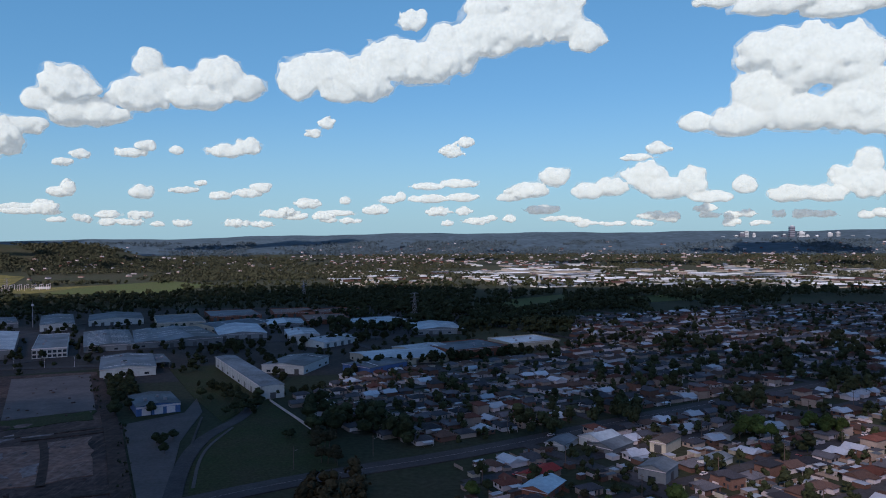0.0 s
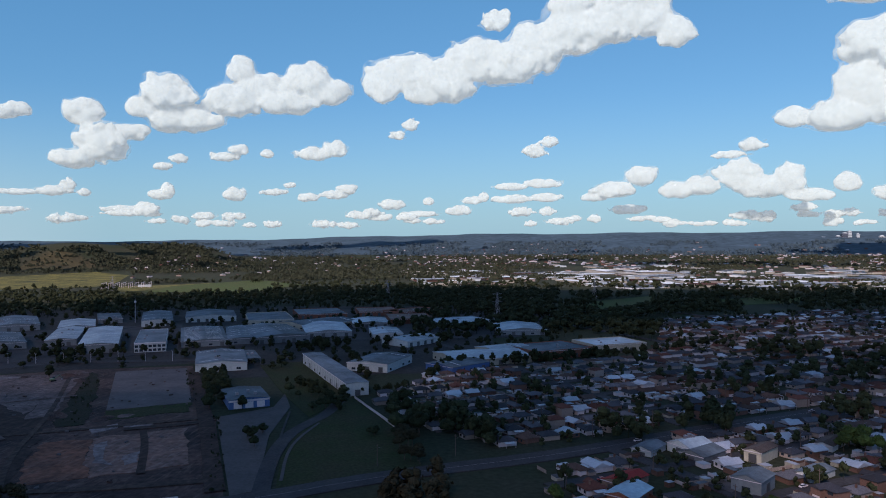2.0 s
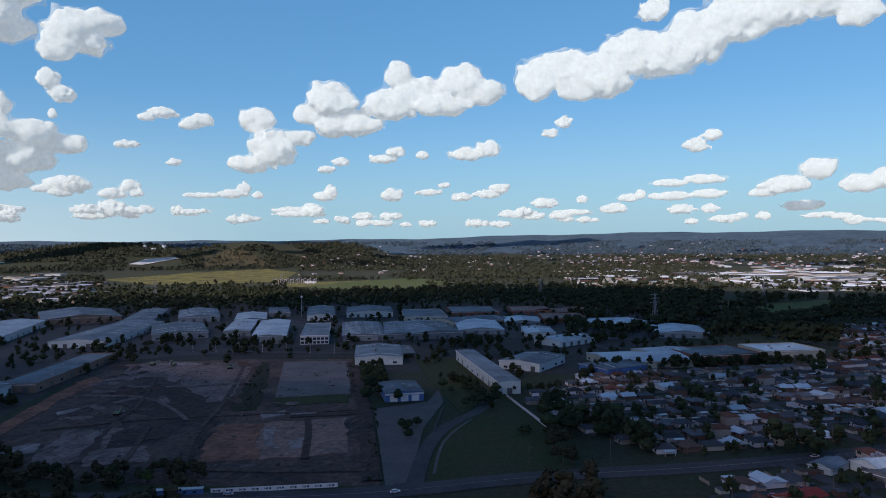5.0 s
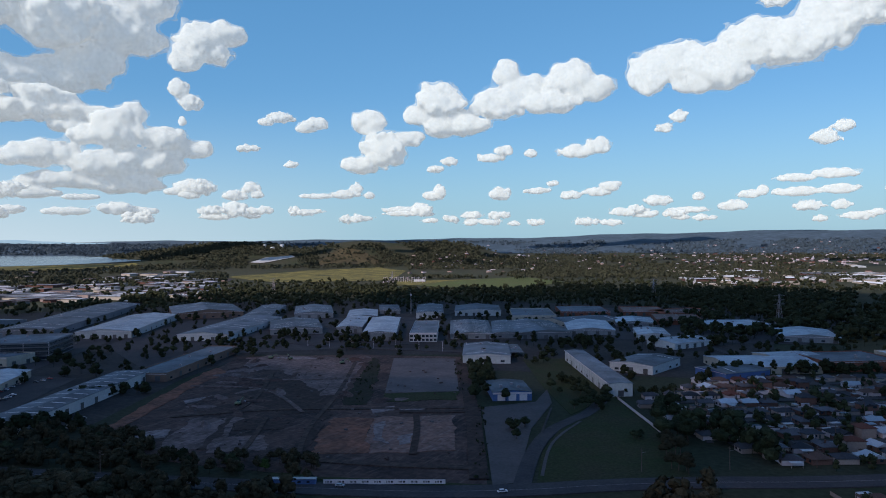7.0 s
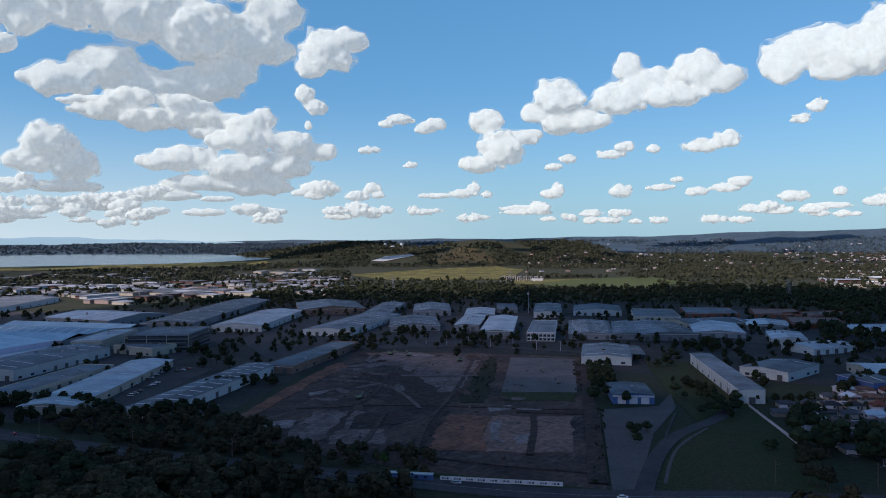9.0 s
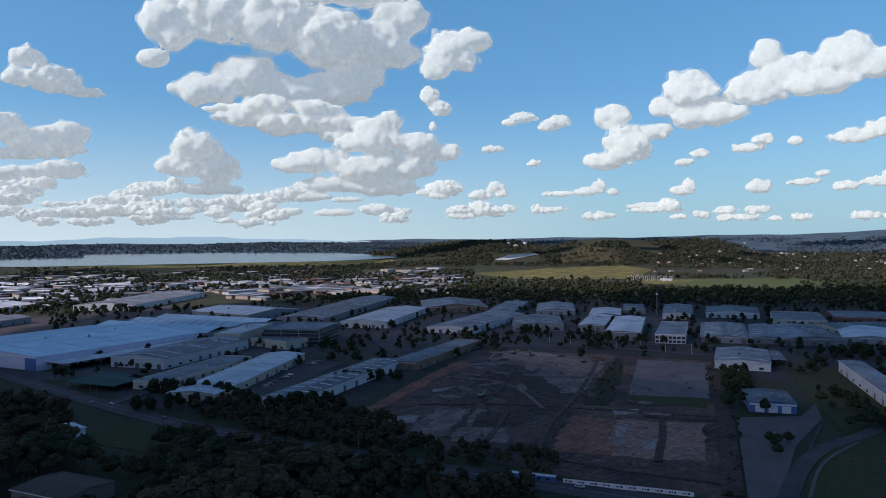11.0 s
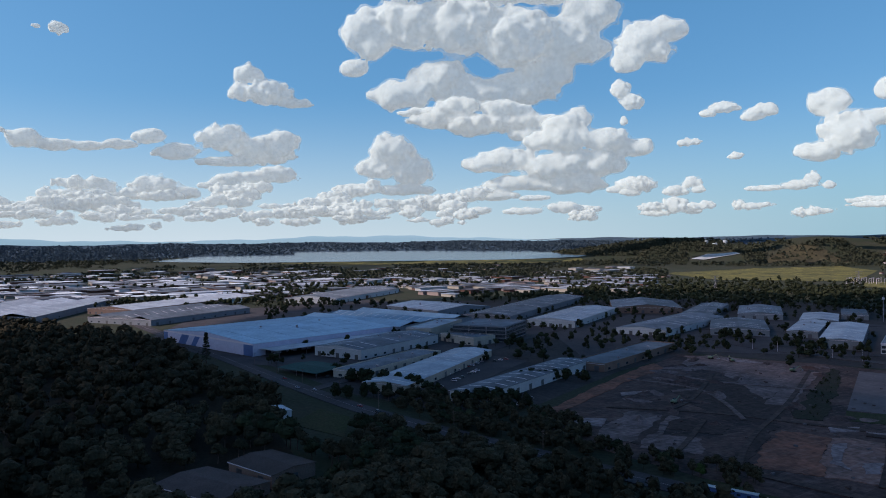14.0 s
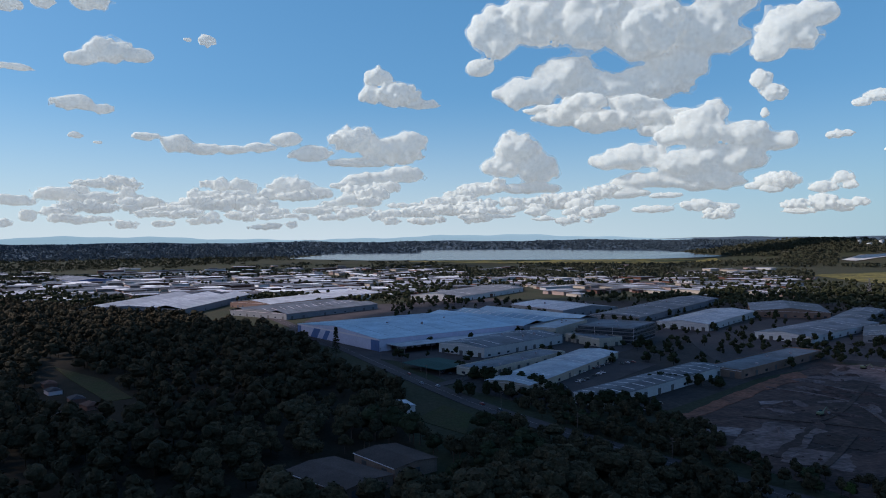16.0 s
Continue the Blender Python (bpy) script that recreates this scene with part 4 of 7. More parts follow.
def shed(x, y, yaw, w, d, h, kind, wall, roof, label=""):
    """A hall w wide and d deep, h high at the eaves, its front towards -y. Kinds: gable, flat (parapet), saw (skylight strips), open (posts), office, station, glass, big."""
    names = {"gable": "gabled metal warehouse", "flat": "flat-roofed factory unit", "saw": "factory hall with rows of roof skylights", "open": "open-sided steel shelter"}
    label = label or "%s with %s walls and %s roof" % (names.get(kind, "factory unit"), wall.name.replace("_wall", "").replace("_", " "), roof.name.replace("_", " "))
    label = " ".join(label.split()[:12])
    sort = {"office": "office_building", "glass": "office_building", "home": "house"}.get(kind, "warehouse")
    top = base_of(sort, pose(x, y, 0, 0, 0, yaw))
    tagged(top, label, sort.replace("_", " "), "suburban houses" if kind == "home" else "industrial estate")
    FOOT.append((x, y, yaw, w / 2, d / 2))
    rng = random.Random(int(x * 7 + y * 13))
    a, b = w / 2, d / 2
    rise = {"gable": 0.05, "home": 0.16, "saw": 0.035, "station": 0.05, "big": 0.03, "open": 0.03}.get(kind, 0.0) * min(w, d)
    along = d >= w
    if kind == "open":
        for px in (-a + 0.3, 0, a - 0.3):
            for py in (-b + 0.3, 0, b - 0.3):
                part("post", box(px - 0.12, px + 0.12, py - 0.12, py + 0.12, 0, h - 0.1), STEEL, top)
    else:
        bm = bmesh.new()
        t = 0.25
        hh = h + (0.9 if kind in ("flat", "glass", "office") else 0)
        add_box(bm, -a, a, -b, -b + t, 0, hh)
        add_box(bm, -a, a, b - t, b, 0, hh)
        add_box(bm, -a, -a + t, -b + t, b - t, 0, hh)
        add_box(bm, a - t, a, -b + t, b - t, 0, hh)
        if rise and kind != "open":
            for s in ((-1, 1)):
                p = b - 0.05 if along else a - 0.05
                vs = [(-a, s * p, h), (a, s * p, h), (0, s * p, h + rise)] if along else [(s * p, -b, h), (s * p, b, h), (s * p, 0, h + rise)]
                bm.faces.new([bm.verts.new(v) for v in vs])
        part("wall", bm, wall, top)
    e = 0.5 if rise else -0.26
    if rise:
        n = 2 if kind != "saw" or min(w, d) < 60 else 6
        la, lb = (a, b) if along else (b, a)
        xs = [(-la - e) + (2 * la + 2 * e) * k / n for k in range(n + 1)]
        zs = [h + 0.05 + (rise if k % 2 else 0) for k in range(n + 1)]
        for k in range(n):
            bm = bmesh.new()
            quad = []
            for xx, zz in ((xs[k], zs[k]), (xs[k + 1], zs[k + 1])):
                for yy in (-lb - e, lb + e):
                    for dz in (0, 0.18):
                        p = (xx, yy, zz + dz) if along else (yy, xx, zz + dz)
                        quad.append(bm.verts.new(p))
            bmesh.ops.convex_hull(bm, input=quad)
            part("roof_slope", bm, roof, top)
    else:
        part("roof", box(-a - e, a + e, -b - e, b + e, h - 0.1, h + 0.1), roof, top)
    # skylight strips
    if kind in ("saw", "gable", "big") and rise and "precast" not in label and "institutional" not in label:
        la, lb = (a, b) if along else (b, a)
        count = max(2, int(2 * lb / (9 if kind == "saw" else 16))) if kind != "big" else 5
        for k in range(min(count, 12)):
            if kind == "gable" and rng.random() < 0.45:
                continue
            yy = -lb + (k + 0.5) * 2 * lb / min(count, 12)
            n = 2 if kind != "saw" or min(w, d) < 60 else 6
            pitch = rise / ((2 * la + 1) / n)
            for side in (-1, 1):
                x0, x1 = (0.12 * la / (n / 2), 0.86 * la / (n / 2))
                bm = bmesh.new()
                ww = 0.6 if kind != "big" else 0.3
                vs = []
                for xx in (x0, x1):
                    for y2 in (yy - ww, yy + ww):
                        z = h + 0.26 + rise - xx * pitch
                        vs.append(bm.verts.new((side * xx, y2, z) if along else (y2, side * xx, z)))
                bmesh.ops.convex_hull(bm, input=vs)
                part("skylight", bm, SKYLIGHT if kind != "big" else IRON, top)
    # roof vents
    if kind in ("flat", "glass", "office") or rng.random() < 0.3:
        for k in range(3):
            vx, vy = rng.uniform(-0.6, 0.6) * a, rng.uniform(-0.6, 0.6) * b
            part("roof_vent", box(vx - 1, vx + 1, vy - 0.8, vy + 0.8, h + 0.05, h + rise * 0.9 + 1.5, 0.1), STEEL, top)
    # doors and windows on the front and on the long side
    if kind == "station":
        for k in (-1, 0, 1):
            part("roller_door", box(k * 7.5 - 2.6, k * 7.5 + 2.6, -b - 0.06, -b + 0.1, 0.2, 4.4), TRIM, top, "pale roller door")
        part("fascia", box(-a - 0.1, a + 0.1, -b - 0.12, -b - 0.003, 4.6, 5.8), TRIM, top)
    elif kind == "office":
        for fl in (0, 1):
            for k in range(7):
                cx = -a + (k + 0.5) * w / 7
                win = part("window", box(cx - 1.6, cx + 1.6, -b - 0.08, -b + 0.1, 1.0 + fl * 4, 3.6 + fl * 4), GLASS, top)
                part("frame", box(cx - 1.75, cx + 1.75, -b - 0.12, -b - 0.082, 3.62 + fl * 4, 3.85 + fl * 4), TRIM, win)
        part("fascia", box(-a - 0.2, a + 0.2, -b - 0.5, -b - 0.003, h - 0.2, h + 0.9), TRIM, top)
    elif kind == "glass":
        for fl in range(4):
            part("window_band", box(-a - 0.05, a + 0.05, -b - 0.05, b + 0.05, fl * 4 + 1, fl * 4 + 3.5), GLASS, top)
        for k in range(9):
            z = 5.5 + k * 1.25
            bm = bmesh.new()
            add_box(bm, -a - 2.5, a + 2.5, -b - 2.5, -b - 2.2, z, z + 0.45)
            add_box(bm, a + 2.2, a + 2.5, -b - 2.5, b + 2.5, z, z + 0.45)
            part("louvre", bm, DARKDOOR, top)
        for px in (-a - 2.35, -a / 3, a / 3, a + 2.35):
            part("post", box(px - 0.2, px + 0.2, -b - 2.2, -b - 1.8, 0, h + 0.8), TRIM, top)
    elif kind == "big":
        part("fascia", box(-a - 0.15, a + 0.15, -b - 0.15, -b - 0.003, h - 1.2, h + 0.4), TRIM, top)
        for k, (x0, x1) in enumerate(((-a, -a + 9), (-a + 32, -a + 48), (-a + 60, -a + 70), (a - 16, a))):
            bm = bmesh.new()
            lean = 9 if k in (1, 2) else 0
            vs = [bm.verts.new(v) for v in ((x0, -b - 0.06, 0), (x1, -b - 0.06, 0), (x1 + lean, -b - 0.06, h - 1.3), (x0 + lean, -b - 0.06, h - 1.3), (x0, -b - 0.01, 0), (x1, -b - 0.01, 0), (x1 + lean, -b - 0.01, h - 1.3), (x0 + lean, -b - 0.01, h - 1.3))]
            bmesh.ops.convex_hull(bm, input=vs)
            part("wall_stripe", bm, BLUEWALL, top, "royal blue slanted wall stripe")
        for k in range(9):
            yy = -b + 14 + k * (d - 20) / 9
            part("roller_door", box(a - 0.1, a + 0.08, yy, yy + 6, 0.1, 5.5), DARKDOOR, top)
        part("awning", box(a + 0.01, a + 26, -b + 8, b - 10, 6.8, 7.3), IRONPALE, top, "pale metal loading awning")
        for k in range(6):
            yy = -b + 12 + k * (d - 24) / 5
            part("awning_post", box(a + 25, a + 25.4, yy, yy + 0.4, 0, 6.8), STEEL, top)
    elif kind != "open":
        n = max(1, int(w / 11))
        for k in range(min(n, 8)):
            cx = -a + (k + 0.5) * w / min(n, 8)
            if rng.random() < 0.65:
                part("roller_door", box(cx - 2, cx + 2, -b - 0.07, -b + 0.1, 0.1, min(4.4, h - 1.2)), DARKDOOR, top)
            else:
                part("window", box(cx - 1.8, cx + 1.8, -b - 0.07, -b + 0.1, 1.2, 3.0), GLASS, top)
        n = max(1, int(d / 13))
        for side in (-1, 1):
            for k in range(min(n, 9)):
                cy = -b + (k + 0.5) * d / min(n, 9)
                if rng.random() < 0.55:
                    part("roller_door", box(side * a - 0.08, side * a + 0.08, cy - 2, cy + 2, 0.1, min(4.2, h - 1.2)), DARKDOOR, top)
                elif rng.random() < 0.8:
                    part("window", box(side * a - 0.08, side * a + 0.08, cy - 1.8, cy + 1.8, 1.2, 3.0), GLASS, top)
        if "precast" in label:
            for k in range(27):
                cx = -a + k * w / 26
                part("panel_joint", box(cx - 0.25, cx + 0.25, -b - 0.06, -b - 0.003, 0, h - 0.3), GREYWALL, top)
        part("gutter", box(-a - 0.35, a + 0.35, -b - 0.75, -b - 0.52, h - 0.15, h + 0.15), TRIM, top)
    return top

shed(-403.6, 739.6, 26.5, 29.8, 120.4, 9, "office", WHITEWALL, IRON, "white two-storey office with blue glass")
shed(-462.9, 741.9, 29.0, 36.4, 159.7, 9, "gable", GREYWALL, IRONPALE, "grey metal warehouse with dark open loading front")
shed(-575.5, 867.4, 32.1, 41.1, 91.4, 7, "gable", GREYWALL, IRONPALE)
shed(-591.0, 964.2, 33.1, 30.4, 87.5, 6, "flat", GREYWALL, IRON)
shed(-514.6, 956.6, 28.1, 38.7, 135.4, 8, "gable", WHITEWALL, IRON)
shed(-455.8, 999.0, 25.4, 67.2, 89.8, 7, "gable", WHITEWALL, IRON)
shed(-368.2, 787.2, 26.4, 47.4, 132.9, 6, "saw", GREYWALL, IRON)
shed(-329.4, 804.0, 24.3, 32.7, 120.3, 6, "gable", GREYWALL, IRON)
shed(-362.4, 981.5, 24.5, 59.4, 109.5, 6, "flat", CREAMWALL, IRON)
shed(-295.4, 813.3, 31.6, 58.3, 117.4, 7, "gable", GREYWALL, IRON)
shed(-245.0, 858.9, 21.2, 53.1, 98.1, 6, "gable", GREYWALL, IRONPALE)
shed(-310.5, 1055.2, 23.9, 69.7, 91.7, 6, "flat", BRICKWALL, IRON)
shed(-273.0, 921.6, 52.9, 84.0, 59.1, 6, "gable", CREAMWALL, IRON)
shed(-206.5, 935.5, 16.7, 47.0, 61.2, 6, "gable", GREYWALL, IRONPALE)
shed(-229.4, 1086.9, 18.6, 58.9, 73.2, 6, "flat", BRICKWALL, IRONRUST)
shed(-164.1, 829.1, 17.5, 33.6, 60.5, 6, "gable", WHITEWALL, IRONPALE)
shed(-163.6, 993.2, 16.6, 58.6, 77.1, 6, "flat", BRICKWALL, IRONRUST)
shed(-173.0, 1089.1, 52.2, 82.0, 46.5, 6, "flat", BRICKWALL, IRONRUST)
shed(-123.4, 772.5, 56.0, 55.0, 38.5, 6, "gable", WHITEWALL, IRONPALE)
shed(-274.2, 622.1, 24.4, 42.3, 74.6, 7, "gable", WHITEWALL, IRON, "white metal shed with ribbed grey roof")
shed(-257.5, 650.3, 27.9, 11.6, 52.1, 5, "open", GREYWALL, IRON)
shed(-157.0, 570.3, -60.9, 152.0, 16.3, 9, "gable", WHITEWALL, IRON, "long pale precast concrete warehouse with grey metal roof")
shed(-128.2, 624.4, -13.3, 38.0, 54.3, 7, "gable", WHITEWALL, IRON)
shed(-58.9, 615.9, -41.4, 34.2, 43.2, 6, "gable", BLUEWALL, IRON, "blue-walled workshop with grey roof")
shed(-41.3, 664.3, 27.9, 75.2, 56.5, 6, "gable", CREAMWALL, IRONPALE)
shed(-21.0, 700.4, 38.5, 44.4, 38.2, 7, "gable", CREAMWALL, IRONPALE)
shed(82.5, 743.3, 27.1, 58.2, 46.2, 8, "flat", CREAMWALL, IRONPALE)
shed(21.8, 703.4, 31.6, 65.1, 52.5, 8, "flat", BRICKWALL, IRON)
shed(-10.0, 882.8, 9.8, 55.7, 73.2, 6, "gable", GREYWALL, IRONPALE)
shed(-88.7, 948.2, 32.5, 77.7, 71.4, 6, "flat", GREYWALL, IRONPALE)
shed(-192.7, 476.2, 30.4, 26.6, 39.3, 6, "station", BLUEWALL, IRON, "low blue and white depot with three roller doors")
shed(-493.2, 468.9, 22.0, 29.1, 147.8, 6, "flat", TANWALL, IRON, "low tan brick factory row with patched grey roof")
shed(-448.0, 326.4, 25.3, 26.6, 161.1, 7, "saw", WHITEWALL, IRON, "white workshop row with striped skylight roof")
shed(-528.3, 291.1, 38.0, 35.8, 176.5, 6, "gable", CREAMWALL, IRONPALE, "long cream workshop row with pale roof")
shed(-567.7, 269.1, 30.7, 28.3, 119.7, 6, "flat", CREAMWALL, IRON, "long cream workshop row with grey roof")
shed(-669.0, 302.6, 28.3, 56.9, 126.5, 9, "gable", WHITEWALL, IRON, "white factory hall with grey roof and awning")
shed(-800.7, 237.5, 18.7, 178.3, 181.4, 12, "big", BLUEWHITE, IRONBLUE, "huge white warehouse with blue wall stripes, pale blue roof")
shed(-578.3, 205.1, 21.2, 49.2, 39.0, 4, "open", GREENWALL, GREENROOF, "row of green shade-cloth car shelters")
shed(-663.6, 402.0, 9.9, 53.9, 30.0, 8, "flat", CREAMWALL, IRON)
shed(-741.8, 404.4, 39.8, 30.1, 96.3, 12, "flat", CREAMWALL, IRONPALE)
shed(-683.7, 442.9, 36.4, 59.6, 70.0, 16, "glass", GREYWALL, IRON, "four-storey glass office wrapped in dark horizontal louvres")
shed(-868.8, 398.0, 19.8, 184.3, 131.9, 9, "saw", GREYWALL, IRONBLUE, "wide factory hall with ribbed blue-grey roof")
shed(-928.5, 674.4, 35.5, 68.0, 365.0, 8, "gable", GREYWALL, IRON)
shed(-778.0, 639.3, 33.2, 62.1, 194.9, 8, "gable", WHITEWALL, IRONPALE)
shed(-832.5, 817.4, 50.1, 97.7, 137.3, 8, "gable", TANWALL, IRON)
shed(-730.9, 838.5, 32.5, 38.7, 182.9, 7, "gable", GREYWALL, IRON)
shed(-639.1, 677.9, 21.9, 58.5, 186.8, 7, "gable", WHITEWALL, IRON)
shed(-576.2, 716.9, 40.4, 60.4, 102.3, 7, "gable", GREYWALL, IRON)
shed(-676.1, 884.2, 37.8, 54.8, 125.4, 7, "gable", GREYWALL, IRON)
shed(-524.0, 770.2, 28.4, 30.5, 119.7, 7, "gable", GREYWALL, IRONPALE)
shed(-1309.3, -29.1, 68.5, 165.5, 310.1, 10, "saw", GREYWALL, IRONPALE, "wide factory hall with sunlit white ribbed roof")
shed(-1316.4, 207.3, 39.0, 94.8, 296.9, 9, "gable", TANWALL, IRONPALE)
shed(-1125.0, 170.2, 35.3, 122.9, 190.4, 8, "saw", GREYWALL, IRON)
shed(-1341.3, 523.2, 42.5, 103.2, 286.6, 9, "gable", WHITEWALL, IRON)
shed(-987.6, 539.3, 10.7, 127.9, 102.8, 8, "gable", GREYWALL, IRONPALE)
shed(-1540.6, 312.5, 50.3, 105.1, 201.5, 6, "flat", WHITEWALL, IRONPALE)
shed(-2309.4, -317.1, 22.4, 284.4, 103.7, 9, "gable", BLUEWALL, IRON)
shed(-332.9, 102.5, 21.8, 32.2, 24.3, 6, "gable", TANWALL, TILEDARK, "old two-storey institutional block with brown roof")
shed(-319.6, 73.0, 29.3, 39.8, 28.8, 5, "gable", TANWALL, TILEDARK, "long low institutional block with patched brown roof")
shed(-436.9, 135.0, 5.1, 16.8, 9.6, 6, "gable", WHITEWALL, IRONPALE, "small white cottage with pale roof")

REDROOF = surface("red_roof_tiles", (0.30, 0.05, 0.045), 0.8, grain=2, spot=0.2, vary=0.25)
WORKS = len(FOOT)
shed(84.4, 385.4, -54.7, 16.3, 16.8, 4.5, "home", WHITEWALL, IRONPALE, "white gabled hall with pale roof")
shed(63.0, 383.8, -35.0, 10.8, 17.5, 3, "home", WHITEWALL, IRON, "white cottage with dark roof")
shed(44.1, 332.1, -44.1, 10.2, 20.4, 3, "home", TANWALL, REDROOF, "brick house with deep red roof")
shed(43.2, 314.2, -32.0, 13.2, 19.0, 3, "home", BRICKWALL, IRONBLUE, "brick house with blue-grey metal roof")
shed(98.9, 330.6, -37.2, 13.0, 16.3, 6, "home", GREYWALL, IRON, "modern two-storey grey house with white portico")
shed(88.1, 377.5, -45.2, 14.5, 20.0, 3, "home", GREYWALL, IRON, "grey rendered house with dark roof")
shed(116.6, 376.9, -41.4, 8.8, 18.6, 5.5, "home", CREAMWALL, TILEDARK, "two-storey brown-roofed cream house")
shed(159.7, 402.7, -39.6, 9.3, 21.1, 3, "home", WHITEWALL, TILEDARK, "white cottage with brown roof")
shed(131.7, 350.3, -48.4, 9.9, 19.4, 3, "home", WHITEWALL, IRON, "white bungalow with grey roof")
HOMES = FOOT[WORKS:]


# ---- the suburb ----
ROOFS = [(surface("terracotta_tiles", (0.12, 0.054, 0.040), 0.85, grain=2, spot=0.2, vary=0.25, each=0.3), "terracotta tiled"),
         (surface("brown_tiles", (0.11, 0.075, 0.06), 0.85, grain=2, spot=0.2, vary=0.25, each=0.3), "brown tiled"),
         (surface("charcoal_tiles", (0.055, 0.058, 0.066), 0.7, grain=2, spot=0.2, vary=0.25, each=0.35), "charcoal tiled"),
         (surface("grey_tiles", (0.115, 0.122, 0.132), 0.7, grain=2, spot=0.2, vary=0.25, each=0.35), "grey tiled"),
         (surface("pale_sheet_roof", (0.46, 0.52, 0.55), 0.5, 0.2, grain=1, spot=0.2, vary=0.12, each=0.2), "pale metal")]
WALLS = [(surface("cream_render", (0.36, 0.33, 0.28), 0.9, vary=0.12, each=0.2), "cream rendered"),
         (surface("white_boards", (0.60, 0.62, 0.62), 0.85, vary=0.1, each=0.12), "white weatherboard"),
         (surface("house_brick", (0.17, 0.11, 0.085), 0.9, grain=2, vary=0.2, each=0.25), "brown brick")]
FENCE = surface("fence_panels", (0.30, 0.27, 0.23), 0.85, vary=0.25, each=0.3)
WHITEFENCE = surface("white_fence", (0.68, 0.66, 0.62), 0.85, vary=0.15)


def hip(bm, x0, x1, y0, y1, z, rise, e=0.6, gable=False):
    """A hipped or gabled roof over a rectangle, with eaves and a thin edge."""
    x0, x1, y0, y1 = x0 - e, x1 + e, y0 - e, y1 + e
    long_x = (x1 - x0) >= (y1 - y0)
    k = 0 if gable else min(x1 - x0, y1 - y0) / 2
    if long_x:
        r = [(x0 + k, (y0 + y1) / 2), (x1 - k, (y0 + y1) / 2)]
    else:
        r = [((x0 + x1) / 2, y0 + k), ((x0 + x1) / 2, y1 - k)]
    vs = [bm.verts.new(v) for c in ((x0, y0), (x1, y0), (x1, y1), (x0, y1)) for v in ((*c, z - 0.12), (*c, z + 0.05))]
    vs += [bm.verts.new((*c, z + rise)) for c in r]
    bmesh.ops.convex_hull(bm, input=vs)


def house(n, wall, roof):
    rng = random.Random(n * 31 + 5)
    w, d, h = rng.uniform(9, 11.2), rng.uniform(7.2, 8.8), 2.7
    two = n in (3, 8)
    h = 5.4 if two else h
    top = base_of("house", pose(0, 0, -300 - n * 20))
    a, b = w / 2, d / 2
    bm = box(-a, a, -b, b, 0, h)
    wing = n % 3 != 0
    wx = rng.choice((-1, 1)) * a * 0.5
    if wing:
        add_box(bm, wx - a * 0.48, wx + a * 0.48, -b - 2.8, -b + 0.1, 0, h)
    part("wall", bm, wall[0], top)
    bm = bmesh.new()
    hip(bm, -a, a, -b, b, h, 1.9, gable=n % 4 == 1)
    if wing:
        hip(bm, wx - a * 0.48, wx + a * 0.48, -b - 2.8, 0, h, 1.6, gable=n % 2 == 0)
    part("roof", bm, roof[0], top)
    front = -b - (2.8 if wing else 0)
    part("garage_door", box(wx - 2.4, wx + 2.4, front - 0.07, front + 0.1, 0.05, 2.3), TRIM, top)
    ox = -wx
    part("driveway", box(wx - 1.6, wx + 1.6, front - 4.5, front - 0.08, -0.05, 0.42), CONCRETE, top)
    part("door", box(ox - 0.5, ox + 0.5, -b - 0.06, -b + 0.1, 0.05, 2.1), DARKDOOR, top)
    for sx in (ox - 2.4,):
        part("window", box(sx - 0.8, sx + 0.8, -b - 0.05, -b + 0.1, 0.9, 2.1), GLASS, top)
    for sy in (-b * 0.5, b * 0.5):
        part("window", box(a - 0.1, a + 0.05, sy - 0.8, sy + 0.8, 0.9, 2.1), GLASS, top)
    if two:
        part("window", box(ox - 1.4, ox + 1.4, -b - 0.05, -b + 0.1, 3.5, 4.9), GLASS, top)
    if n % 3 == 1:
        part("patio_roof", box(-a * 0.6, a * 0.5, b + 0.61, b + 4.2, 2.35, 2.5), ROOFS[4][0], top, "pale metal patio cover")
        for px in (-a * 0.58, a * 0.46):
            part("patio_post", box(px, px + 0.12, b + 4.0, b + 4.12, 0, 2.35), TRIM, top)
    if n % 4 == 2:
        part("chimney", box(a * 0.3, a * 0.3 + 0.8, 0.6, 1.4, h + 1, h + 3), WALLS[2][0], top)
    tagged(top, "%s %s house with %s roof" % ("two-storey" if two else "single-storey", wall[1], roof[1]), "house", "suburban houses")
    return top


kinds = [house(n, WALLS[n % 3], ROOFS[(2, 1, 3, 0, 2, 4, 3, 1, 2, 3, 0, 1, 2, 4, 3)[n]]) for n in range(15)]
rng = random.Random(4)
spots = []
for q in STREETS + [306, 344]:
    for side in ((-1, 1) if q in STREETS else (0,)):
        s = -120.0
        while s < 1400:
            s += rng.uniform(12.2, 15)
            qq = q + side * rng.uniform(11.5, 13.5)
            x, y = plan(s, qq)
            if not inside(x, y, SUBURB) or abs(qq - 325) < 16:
                continue
            if any(abs(s - c) < 12 and lo < qq < hi for c, lo, hi in ((305, 335, 760), (525, 335, 900), (765, 335, 1000), (232, 170, 315), (424, 170, 315))):
                continue
            if rng.random() < 0.05 or any(math.hypot(x - h[0], y - h[1]) < 14 for h in HOMES):
                continue
            spots.append((math.hypot(x, y), x, y, 30 + (180 if side > 0 else 0) + rng.uniform(-7, 7), rng.randrange(15)))
spots = [p for p in spots if abs(math.degrees(math.atan2(-p[1], p[2]))) < 36]
spots.sort()
NEAR_HOUSES = spots[:240]
FAR_HOUSES = spots[240:]
